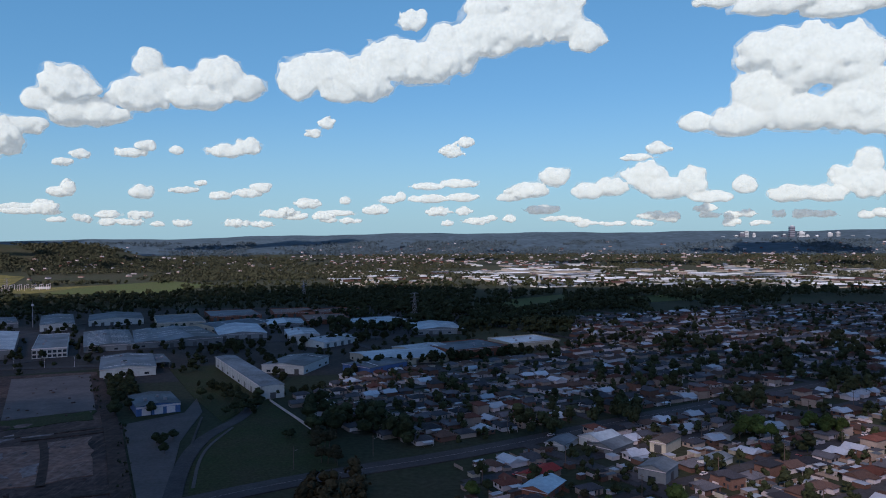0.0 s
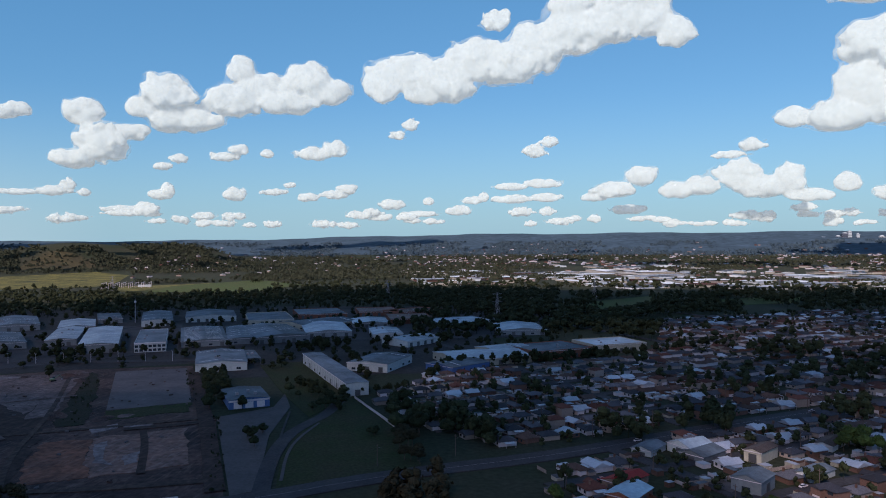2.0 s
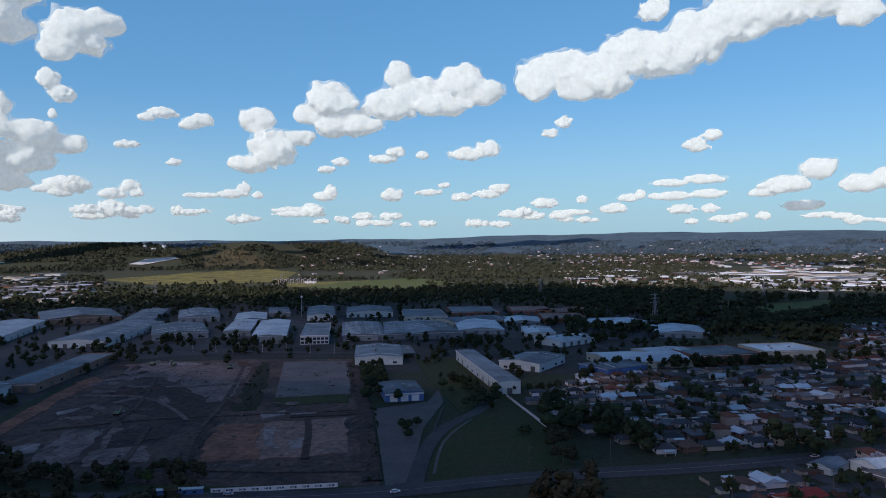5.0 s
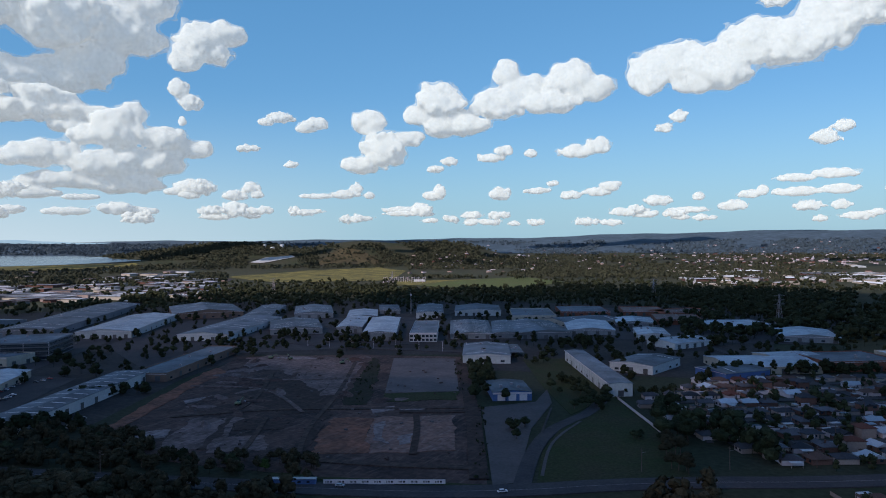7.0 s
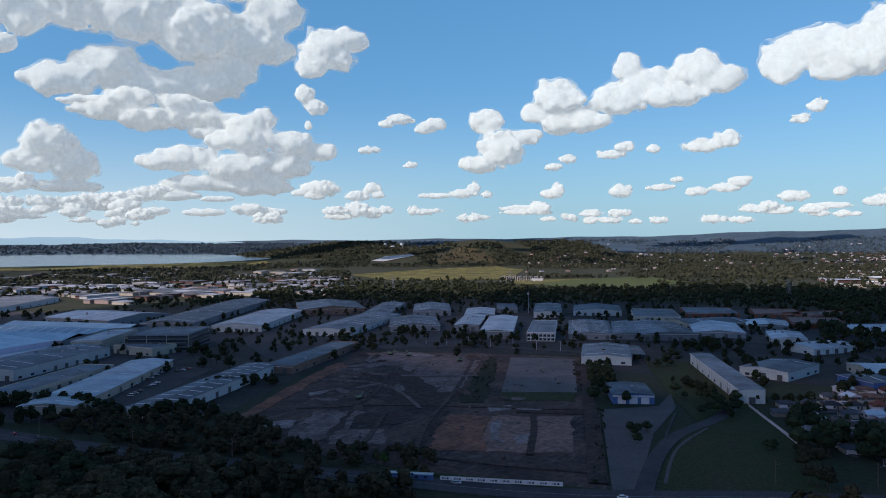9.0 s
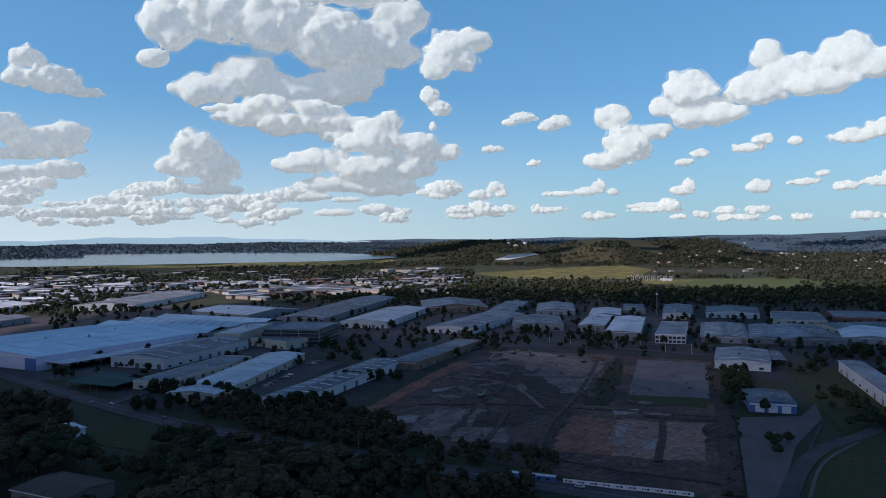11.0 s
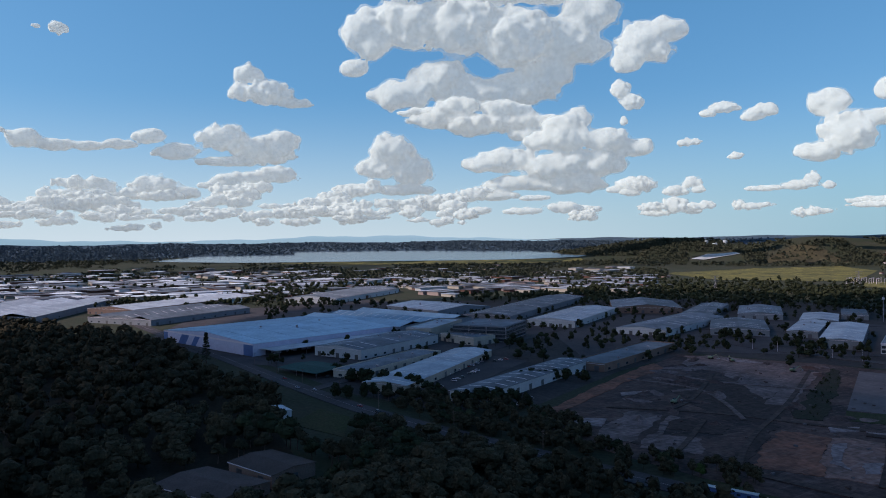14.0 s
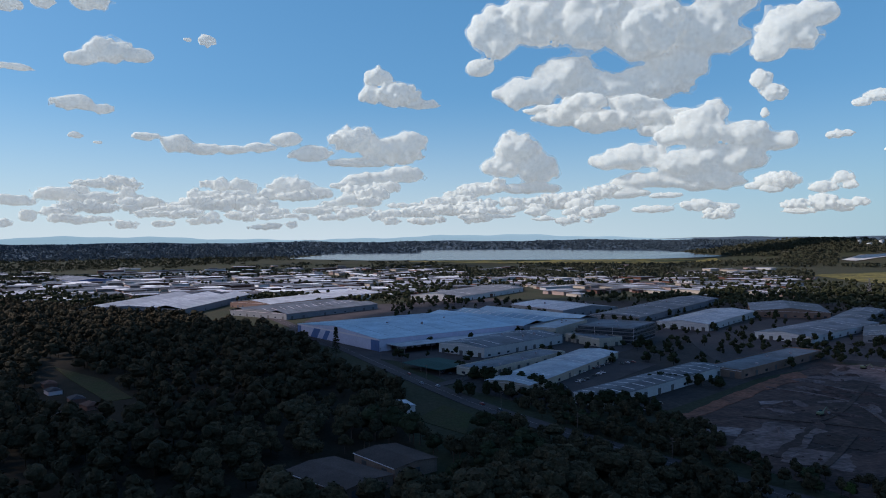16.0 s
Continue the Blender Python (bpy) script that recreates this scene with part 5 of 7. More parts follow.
for r, x, y, a, k in NEAR_HOUSES:
    side = a > 100
    copy_thing(kinds[k], pose(x, y, 0.0, 0, 0, (a - 180 if side else a + 180) + (90 if rng.random() < 0.22 else 0)))
# the pattern houses take the first free places beyond the copied ones
for kk, k in enumerate(kinds):
    r, x, y, a, _ = FAR_HOUSES[kk]
    k.matrix_world = pose(x, y, 0, 0, 0, a)
FAR_HOUSES = FAR_HOUSES[15:]
# back fences between the rows near by
for q in STREETS[:6]:
    for side in (1,):
        qf = q + 25
        ss = [s for s in range(-100, 800, 4) if inside(*plan(s, qf), SUBURB) and abs(qf - 325) > 14]
        for c in range(0, len(ss) - 9, 9):
            if rng.random() < 0.75:
                ob = new("fence", bpy.data.meshes.new("fence"))
                bm = box(0, 34, -0.05, 0.05, 0, 1.8)
                for k in range(15):
                    add_box(bm, k * 2.4, k * 2.4 + 0.12, -0.1, 0.1, 0, 1.9)
                bm.to_mesh(ob.data)
                bm.free()
                ob.data.materials.append(WHITEFENCE if rng.random() < 0.35 else FENCE)
                ob.matrix_world = pose(*plan(ss[c], qf), 0, 0, 0, 30)
                tagged(ob, "weathered timber back fence between gardens", "fence", "garden fences")

# houses past the near rows, joined
V8 = np.array([(-1, -1, 0), (1, -1, 0), (1, 1, 0), (-1, 1, 0), (-1, -1, 1), (1, -1, 1), (1, 1, 1), (-1, 1, 1)], float)
BOXF = np.array([(0, 1, 5, 4), (1, 2, 6, 5), (2, 3, 7, 6), (3, 0, 4, 7), (4, 5, 6, 7)])
ROOFV = np.array([(-1.08, -1.1, 0), (1.08, -1.1, 0), (1.08, 1.1, 0), (-1.08, 1.1, 0), (-0.45, 0, 1), (0.45, 0, 1)], float)
ROOFF = np.array([(0, 1, 5, 4), (2, 3, 4, 5), (1, 2, 5, 5), (3, 0, 4, 4)])


def joined_buildings(name, items, mats, label, category):
    """items: x, y, z, yaw, half width, half depth, wall height, roof rise, wall material, roof material."""
    vs, fs, ix, n = [], [], [], 0
    for x, y, z, a, hw, hd, h, rise, mw, mr in items:
        ca, sa = math.cos(radians(a)), math.sin(radians(a))
        rot = np.array([(ca, sa, 0), (-sa, ca, 0), (0, 0, 1)])
        for tmpl, f, sc, dz, mi in ((V8, BOXF, (hw, hd, h), 0, mw), (ROOFV, ROOFF, (hw, hd, rise), h, mr)):
            vs.append((tmpl * sc + (0, 0, dz)) @ rot + (x, y, z))
            fs.append(np.where(np.array(f) >= 0, f, 0) + n)
            ix += [mi] * len(f)
            n += len(tmpl)
    f = np.concatenate(fs)
    tri = f[:, 2] == f[:, 3]
    ix = np.array(ix)
    t = np.concatenate([f[:, :3], f[~tri][:, [0, 2, 3]]])
    ob = new(name, mesh_of(name, np.concatenate(vs), t, mats, False, np.concatenate([ix, ix[~tri]])))
    return tagged(ob, label, category, kind="stuff")


hm = [w[0] for w in WALLS] + [r[0] for r in ROOFS] + [IRON, IRONPALE, WHITEWALL, CREAMWALL]
items = []
for r, x, y, a, k in FAR_HOUSES:
    hw, mw, mr, ca, sa = rng.uniform(4.6, 5.8), rng.randrange(3), rng.choice((3, 4, 4, 4, 5, 5, 5, 6, 6, 7)), math.cos(radians(a)), math.sin(radians(a))
    off = rng.choice((-1, 1)) * hw * 0.45
    items.append((x, y, 0, a, hw, rng.uniform(3.6, 4.4), 2.7, 1.9, mw, mr))
    items.append((x + off * ca + 4 * sa, y + off * sa - 4 * ca, 0, a + 90, 3.4, hw * 0.42, 2.7, 1.5, mw, mr))
joined_buildings("far_houses", items, hm, "rows of far suburban houses with mixed roofs", "houses")
# sheds, awnings and carports in the gardens, and the fences between them
items, lines = [], []
for q in STREETS:
    for side in (-1, 1):
        s = -110.0
        while s < 1300:
            s += rng.uniform(5, 9)
            qq = q + side * (rng.uniform(18.5, 24) if rng.random() < 0.75 else rng.uniform(5.5, 7))
            x, y = plan(s, qq)
            if not inside(x, y, SUBURB) or abs(qq - 325) < 16 or any(math.hypot(x - h[0], y - h[1]) < 14 for h in HOMES):
                continue
            if min(math.hypot(x - p[1], y - p[2]) for p in spots) < 7.2:
                continue
            items.append((x, y, 0, 30 + rng.choice((0, 90)) + rng.uniform(-6, 6), rng.uniform(1.4, 3.4), rng.uniform(1.1, 2.3), rng.uniform(2, 2.5), rng.uniform(0.15, 0.7), rng.choice((0, 1, 2, 11)), rng.choice((7, 6, 5, 8, 4, 9))))
            if rng.random() < 0.6:
                x, y = plan(s, q + side * 20.5)
                lines.append((x, y, 0, 30, 0.07, 4.2, 1.7, 0.05, rng.choice((0, 1, 2)), 3))
joined_buildings("garden_sheds", items, hm, "small pale garden sheds, awnings and carports", "sheds")
joined_buildings("side_fences", lines, hm, "pale and brown fences between the gardens", "fences")

# ---- far built-up ground ----
hm = hm + [surface("bright_white_roof", (0.68, 0.82, 0.80), 0.7, grain=0.05, spot=0.01, vary=0.1)]
rng = random.Random(21)
items = []
for k in range(300):
    # bright industrial belt beyond the woods
    az = rng.uniform(-33, 9)
    el = -rng.triangular(1.75, 3.6, 2.7)
    if az > -2 and el > -2.4:
        continue
    x, y = far_spot(az, el)
    big = rng.random() < 0.35
    items.append((x, y, float(land_z(x, y)) - 1, rng.choice((25, 115)) + rng.uniform(-8, 8), rng.uniform(26, 70) if big else rng.uniform(8, 26), rng.uniform(14, 34) if big else rng.uniform(7, 16), rng.uniform(5, 9), 1.2, rng.choice((12, 10, 11, 11, 0, 2)), rng.choice((12, 12, 12, 9, 9, 8, 11, 11, 3))))
for k in range(520):
    az = rng.uniform(70, 106)
    el = -rng.triangular(1.75, 4.6, 2.8)
    if 70 < az < 84 and el > -2.0:
        continue
    x, y = far_spot(az, el)
    items.append((x, y, float(land_z(x, y)) - 1, rng.choice((10, 100)) + rng.uniform(-5, 5), rng.uniform(10, 45), rng.uniform(10, 26), rng.uniform(6, 10), 1.2, rng.choice((12, 11, 0, 2)), rng.choice((12, 9, 8, 8, 7, 6))))
for k in range(260):
    az = rng.uniform(44, 72)
    el = -rng.triangular(2.0, 4.4, 3.2)
    x, y = far_spot(az, el)
    items.append((x, y, float(land_z(x, y)) - 1, rng.choice((10, 100)) + rng.uniform(-5, 5), rng.uniform(10, 40), rng.uniform(8, 22), rng.uniform(6, 9), 1.2, rng.choice((10, 11, 0, 2)), rng.choice((9, 8, 8, 7, 6))))
joined_buildings("far_factories", items, hm, "far factories with pale roofs among trees", "factories")
items = []
for k in range(1100):
    az = rng.uniform(-34, 30)
    el = -abs(rng.triangular(0.05, 2.7, 1.5))
    if (az > 8 and rng.random() < 0.6) or (el > -0.9 and rng.random() < 0.6):
        continue
    x, y = far_spot(az, el)
    items.append((x, y, float(land_z(x, y)) - 1, rng.uniform(0, 180), rng.uniform(4, 10), rng.uniform(4, 7), rng.uniform(4, 7), 2, rng.choice((0, 1, 1, 2)), rng.choice((3, 3, 4, 5, 6, 7, 9))))
for k in range(500):
    az = rng.uniform(-30, 5)
    x, y = polar(az, rng.uniform(900, 1500))
    if inside(x, y, SUBURB):
        items.append((x, y, 0, rng.uniform(20, 40), 7, 5, 3, 2, rng.randrange(3), rng.choice((3, 4, 5, 6, 7))))
joined_buildings("far_houses", items, hm, "scattered far houses among the woods", "houses")

# the far city centre
TOWER = surface("tower_concrete", (0.50, 0.63, 0.62), 0.7, grain=0.1, spot=0.02, vary=0.15, each=0.25)
TOWERDARK = surface("tower_glass", (0.16, 0.19, 0.23), 0.25, grain=0.1, spot=0.02, vary=0.15, each=0.2)
for az, wd, el, dark in ((-23.4, 8, 0.45, 0), (-22.6, 16, 0.50, 1), (-22.9, 10, 0.62, 0), (-22.2, 12, 0.3, 0), (-24.8, 14, 0.28, 0), (-25.4, 12, 0.35, 1), (-25.9, 14, 0.95, 1), (-26.5, 16, 0.55, 0), (-26.9, 10, 0.3, 0), (-27.5, 12, 0.25, 0), (-28.3, 12, 0.45, 0), (-28.8, 10, 0.5, 0), (-29.7, 18, 0.2, 0), (-30.6, 16, 0.2, 0), (-21.3, 16, 0.2, 0), (-11.6, 26, 0.02, 0), (-13.0, 12, 0.06, 1)):
    x, y = polar(az, 4650)
    z0 = float(land_z(x, y)) - 25
    z1 = 108 + math.tan(radians(el)) * 4650
    top = base_of("tower_block", pose(x, y, z0, 0, 0, az + 20))
    tagged(top, "far %s city tower block" % ("dark glass" if dark else "pale concrete"), "tower", "city towers")
    part("shaft", box(-wd, wd, -wd, wd, 0, z1 - z0), TOWERDARK if dark else TOWER, top)
    part("plant_room", box(-wd * 0.5, wd * 0.5, -wd * 0.5, wd * 0.5, z1 - z0, z1 - z0 + 6), TOWER, top)
    for k in range(6):
        zz = (z1 - z0) * (k + 1) / 7
        part("window_band", box(-wd - 0.3, wd + 0.3, -wd - 0.3, wd + 0.3, zz, zz + 3), GLASS, top)

# white tanks on the wooded hill
for az, el, r_, h_ in ((41.2, -0.10, 7, 16), (39.9, -0.14, 9, 18), (40.6, -0.2, 12, 9)):
    x, y = far_spot(az, el - 0.25)
    top = tagged(base_of("water_tank", pose(x, y, float(land_z(x, y)) - 1)), "white concrete water tank on the wooded hill", "tank", "hill tanks")
    part("shell", add_tube(bmesh.new(), (0, 0, 0), (0, 0, h_), r_, r_, 16), TOWER, top)
    part("cap", add_tube(bmesh.new(), (0, 0, h_), (0, 0, h_ + 1.5), r_ * 1.05, r_ * 0.3, 16), TOWER, top)

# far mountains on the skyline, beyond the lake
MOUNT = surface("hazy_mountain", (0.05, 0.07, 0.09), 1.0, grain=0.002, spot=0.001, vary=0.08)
# the pale blue haze before the range is put in as emission
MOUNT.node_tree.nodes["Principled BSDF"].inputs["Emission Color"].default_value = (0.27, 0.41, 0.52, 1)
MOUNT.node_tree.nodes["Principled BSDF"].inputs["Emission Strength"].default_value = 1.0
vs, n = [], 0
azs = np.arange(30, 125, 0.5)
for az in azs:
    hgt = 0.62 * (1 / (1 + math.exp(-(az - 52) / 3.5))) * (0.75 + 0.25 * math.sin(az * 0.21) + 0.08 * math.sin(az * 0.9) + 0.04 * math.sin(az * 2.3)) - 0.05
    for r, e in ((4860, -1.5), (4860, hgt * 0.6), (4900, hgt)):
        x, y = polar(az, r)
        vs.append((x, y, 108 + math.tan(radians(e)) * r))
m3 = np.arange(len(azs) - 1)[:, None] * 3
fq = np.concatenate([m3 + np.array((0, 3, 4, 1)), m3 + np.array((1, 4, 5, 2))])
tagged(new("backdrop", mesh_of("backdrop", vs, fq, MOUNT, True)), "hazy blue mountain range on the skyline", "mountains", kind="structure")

# glowing ring added behind the land for the lower sky's pale haze, thinning out upwards and painted brighter on the
# sun's side
HAZE = bpy.data.materials.new("horizon_haze")
HAZE.use_nodes = True
N, L = HAZE.node_tree.nodes, HAZE.node_tree.links
N.remove(N["Principled BSDF"])
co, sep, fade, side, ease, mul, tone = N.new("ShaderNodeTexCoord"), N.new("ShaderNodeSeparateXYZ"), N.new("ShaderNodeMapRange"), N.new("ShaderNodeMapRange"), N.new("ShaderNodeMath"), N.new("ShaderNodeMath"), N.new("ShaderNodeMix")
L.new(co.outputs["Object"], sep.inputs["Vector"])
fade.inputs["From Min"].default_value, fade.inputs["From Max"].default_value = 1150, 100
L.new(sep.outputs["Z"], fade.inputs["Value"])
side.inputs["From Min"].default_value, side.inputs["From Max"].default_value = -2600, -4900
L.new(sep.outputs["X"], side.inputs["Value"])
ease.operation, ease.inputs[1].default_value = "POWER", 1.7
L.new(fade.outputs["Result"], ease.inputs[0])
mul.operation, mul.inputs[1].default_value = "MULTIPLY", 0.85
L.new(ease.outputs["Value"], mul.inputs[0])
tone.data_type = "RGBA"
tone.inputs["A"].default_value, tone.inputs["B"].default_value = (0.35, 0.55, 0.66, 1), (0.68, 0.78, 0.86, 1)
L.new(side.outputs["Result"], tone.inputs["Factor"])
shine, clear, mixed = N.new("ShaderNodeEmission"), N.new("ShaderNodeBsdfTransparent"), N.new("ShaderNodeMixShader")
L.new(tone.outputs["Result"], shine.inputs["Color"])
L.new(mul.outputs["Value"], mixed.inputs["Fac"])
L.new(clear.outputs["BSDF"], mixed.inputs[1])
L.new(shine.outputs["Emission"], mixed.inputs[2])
L.new(mixed.outputs["Shader"], N["Material Output"].inputs["Surface"])
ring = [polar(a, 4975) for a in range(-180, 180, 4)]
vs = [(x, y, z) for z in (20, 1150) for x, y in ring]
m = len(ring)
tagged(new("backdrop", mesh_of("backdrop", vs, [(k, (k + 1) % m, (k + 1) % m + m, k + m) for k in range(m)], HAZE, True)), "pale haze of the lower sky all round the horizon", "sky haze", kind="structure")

# ---- trees ----
def leaves(name, base, tone, gloss=0.85):
    m = surface(name, base, gloss, grain=0.9, spot=0.11, vary=0.4, tone=tone, bump=0.9, each=0.25)
    N, L = m.node_tree.nodes, m.node_tree.links
    geo = N.new("ShaderNodeNewGeometry")
    r = N.new("ShaderNodeMapRange")
    r.inputs["To Min"].default_value, r.inputs["To Max"].default_value = 0.75, 1.25
    L.new(geo.outputs["Random Per Island"], r.inputs["Value"])
    h = N.new("ShaderNodeHueSaturation")
    old = N["Principled BSDF"].inputs["Base Color"].links[0]
    L.new(old.from_socket, h.inputs["Color"])
    L.new(r.outputs["Result"], h.inputs["Value"])
    L.new(h.outputs["Color"], N["Principled BSDF"].inputs["Base Color"])
    return m


LEAF = leaves("gum_leaves", (0.035, 0.037, 0.020), (0.058, 0.050, 0.027))
LEAFDARK = leaves("dark_leaves", (0.026, 0.038, 0.018), (0.036, 0.044, 0.020))
LEAFGREEN = leaves("fresh_leaves", (0.055, 0.095, 0.025), (0.075, 0.11, 0.03))
# leaves of the farthest woods: haze of distance mixed into the colour as blue-grey
HAZELEAF = leaves("blue_gum_leaves", (0.056, 0.096, 0.114), (0.066, 0.108, 0.122))
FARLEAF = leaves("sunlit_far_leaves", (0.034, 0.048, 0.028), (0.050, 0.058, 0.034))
BARK = surface("bark", (0.14, 0.11, 0.085), 0.9, grain=2, vary=0.3, bump=0.05)


def knob(c, r, flat, g):
    """An uneven rounded clump of 24 four-sided faces."""
    lat = [(x, y, z) for x in (-1, 0, 1) for y in (-1, 0, 1) for z in (-1, 0, 1) if (x, y, z) != (0, 0, 0)]
    at = {p: k for k, p in enumerate(lat)}
    v = np.array(lat, float)
    v /= np.linalg.norm(v, axis=1)[:, None]
    v *= g.uniform(0.72, 1.12, (len(v), 1))
    f = []
    for ax in range(3):
        u, w = (ax + 1) % 3, (ax + 2) % 3
        for s in (-1, 1):
            for a in (-1, 0):
                for b in (-1, 0):
                    q = []
                    for da, db in ((0, 0), (1, 0), (1, 1), (0, 1)):
                        p = [0, 0, 0]
                        p[ax], p[u], p[w] = s, a + da, b + db
                        q.append(at[tuple(p)])
                    f.append(q if s > 0 else q[::-1])
    return v * r * np.array((1, 1, flat)) + c, np.array(f)


def crown(seed, lobes, size, count, leaf, flat=0.7, low=0.5, cores=99):
    """Leaf clumps with leaf sprays, as bent quads, over the skins of several lobes; unit tree 1 high. Returns vertices and quads."""
    g = np.random.default_rng(seed)
    cs = []
    for k in range(lobes):
        a, rad = k * 2.4 + g.uniform(-0.4, 0.4), size * g.uniform(0.12, 0.55)
        cs.append((rad * math.cos(a), rad * math.sin(a), g.uniform(low, 0.8 - 0.3 * rad / size), size * g.uniform(0.44, 0.66)))
    cs.append((0, 0, 0.76, size * 0.52))
    cs = np.array(cs)
    k = g.choice(len(cs), count, p=cs[:, 3] ** 2 / (cs[:, 3] ** 2).sum())
    d = g.normal(size=(count, 3))
    d /= np.linalg.norm(d, axis=1)[:, None]
    d[:, 2] = np.where(d[:, 2] < -0.3, -d[:, 2], d[:, 2])
    c = cs[k, :3] + d * cs[k, 3:] * np.array((1, 1, flat)) * g.uniform(0.78, 1.08, (count, 1))
    n = d + g.normal(size=(count, 3)) * 0.5
    n /= np.linalg.norm(n, axis=1)[:, None]
    t = np.cross(n, g.normal(size=(count, 3)))
    t /= np.linalg.norm(t, axis=1)[:, None]
    b = np.cross(n, t)
    s = leaf * g.uniform(0.6, 1.35, (count, 1))
    v = np.stack([c - t * s - b * s * 0.7, c + t * s * 0.8 - b * s - n * s * 0.3, c + t * s + b * s * 0.8, c - t * s * 0.7 + b * s - n * s * 0.3], 1)
    v = v.reshape(-1, 3)
    f = np.arange(len(v)).reshape(-1, 4)
    for x, y, z, r in cs[::-1][:cores]:
        kv, kf = knob((x, y, z), r * 0.92, flat, g)
        f = np.concatenate([f, kf + len(v)])
        v = np.concatenate([v, kv])
    if low < 0.5:
        # a stem of two crossed boards
        w = 0.014
        f = np.concatenate([f, np.arange(8).reshape(2, 4) + len(v)])
        v = np.concatenate([v, [(-w, 0, 0), (w, 0, 0), (w, 0, 0.5), (-w, 0, 0.5), (0, -w, 0), (0, w, 0), (0, w, 0.5), (0, -w, 0.5)]])
    return v, f


def trunk(bm, seed, thick=0.022, top=0.72):
    g = random.Random(seed)
    p = Vector((0, 0, -0.02))
    q = Vector((g.uniform(-0.03, 0.03), g.uniform(-0.03, 0.03), 0.42))
    add_tube(bm, p, q, thick, thick * 0.7, 6)
    for k in range(5):
        a = k * 1.26 + g.uniform(-0.4, 0.4)
        e = q + Vector((math.cos(a) * 0.2, math.sin(a) * 0.2, g.uniform(0.18, top - 0.38)))
        add_tube(bm, q - Vector((0, 0, g.uniform(0, 0.1))), e, thick * 0.5, thick * 0.18, 5)
    return bm


HI = [crown(1, 8, 0.38, 330, 0.030), crown(2, 9, 0.46, 360, 0.032, 0.7, 0.42), crown(3, 6, 0.30, 280, 0.028, 0.9), crown(4, 8, 0.42, 340, 0.031, 0.8, 0.4)]
FINE = [crown(8, 9, 0.38, 300, 0.030, 0.8, 0.36), crown(9, 11, 0.46, 340, 0.031, 0.7, 0.34), crown(10, 8, 0.33, 270, 0.029, 0.9, 0.36)]
MASS = [crown(5, 6, 0.38, 130, 0.045, 0.8, 0.28), crown(6, 7, 0.45, 140, 0.046, 0.8, 0.26), crown(7, 5, 0.32, 120, 0.042, 0.9, 0.3)]
MID = [crown(11, 3, 0.46, 40, 0.064, 0.95, 0.34, 3), crown(12, 3, 0.5, 42, 0.068, 0.9, 0.32, 3), crown(13, 2, 0.40, 36, 0.060, 1.1, 0.34)]
LOW = [crown(21, 1, 0.62, 8, 0.14, 0.85, 0.4, 1), crown(22, 2, 0.66, 9, 0.15, 0.8, 0.36, 1), crown(23, 1, 0.52, 7, 0.13, 1.0, 0.4, 1)]
TINY = [crown(31, 3, 0.6, 8, 0.27, 0.7, 0.5, 0), crown(32, 4, 0.7, 8, 0.28, 0.7, 0.5, 0)]

TREE_WORDS = ("tall olive-green gum tree with open crown", "broad dark-leaved tree with spreading crown", "slender gum tree with narrow crown", "leafy green garden tree with rounded crown")
pattern = []
for k in range(4):
    bm = trunk(bmesh.new(), k)
    me = bpy.data.meshes.new("tree")
    bm.to_mesh(me)
    bm.free()
    me.materials.append(BARK)
    top = tagged(base_of("tree"), TREE_WORDS[k], "tree", "trees")
    t = new("trunk", me)
    t.parent = top
    c = new("crown", mesh_of("crown", HI[k][0], HI[k][1], (LEAF, LEAFDARK, LEAF, LEAFGREEN)[k], False))
    c.parent = top
    pattern.append(top)


def planted(spots):
    """Single trees: x, y, height, kind."""
    for x, y, h, k in spots:
        ob = copy_thing(pattern[k], pose(x, y, 0))
        ob.matrix_basis = pose(x, y, 0, 0, 0, (x * 37 + y * 11) % 360) @ Matrix.Diagonal((h, h, h, 1))


def wood(name, spots, kinds_, material, label, seed):
    """Many trees as one mass: x, y, z, height. One mesh of leaf sprays."""
    g = np.random.default_rng(seed)
    vs, fs, n = [], [], 0
    for x, y, z, h in spots:
        v, f = kinds_[g.integers(len(kinds_))]
        a = g.uniform(0, 6.28)
        ca, sa = math.cos(a), math.sin(a)
        w = h * g.uniform(0.75, 1.35)
        vs.append(np.stack([(v[:, 0] * ca - v[:, 1] * sa) * w + x, (v[:, 0] * sa + v[:, 1] * ca) * w + y, v[:, 2] * h + z], -1))
        fs.append(f + n)
        n += len(v)
    ob = new(name, mesh_of(name, np.concatenate(vs), np.concatenate(fs), material, False))
    return tagged(ob, label, "trees", kind="stuff")


def clear_of(x, y, gap=3):
    """Is this place free of the estate's buildings and houses?"""
    for cx, cy, a, hw, hd in FOOT:
        dx, dy = x - cx, y - cy
        if abs(dx) > 220 or abs(dy) > 220:
            continue
        ca, sa = math.cos(radians(a)), math.sin(radians(a))
        if abs(dx * ca + dy * sa) < hw + gap and abs(-dx * sa + dy * ca) < hd + gap:
            return False
    return True


MAINLINE = [(-1250, 90), (-658, 160), (-507, 176), (-403, 192), (-194, 259), (-127, 287), (-66, 332), (19, 373), (129, 450), (254, 525), (500, 682), (900, 930)]


def off_road(x, y, gap=10):
    p = Vector((x, y))
    for a, b in zip(MAINLINE, MAINLINE[1:]):
        a, b = Vector(a), Vector(b)
        k = max(0, min(1, (p - a).dot(b - a) / (b - a).length_squared))
        if (a + (b - a) * k - p).length < gap:
            return False
    return True

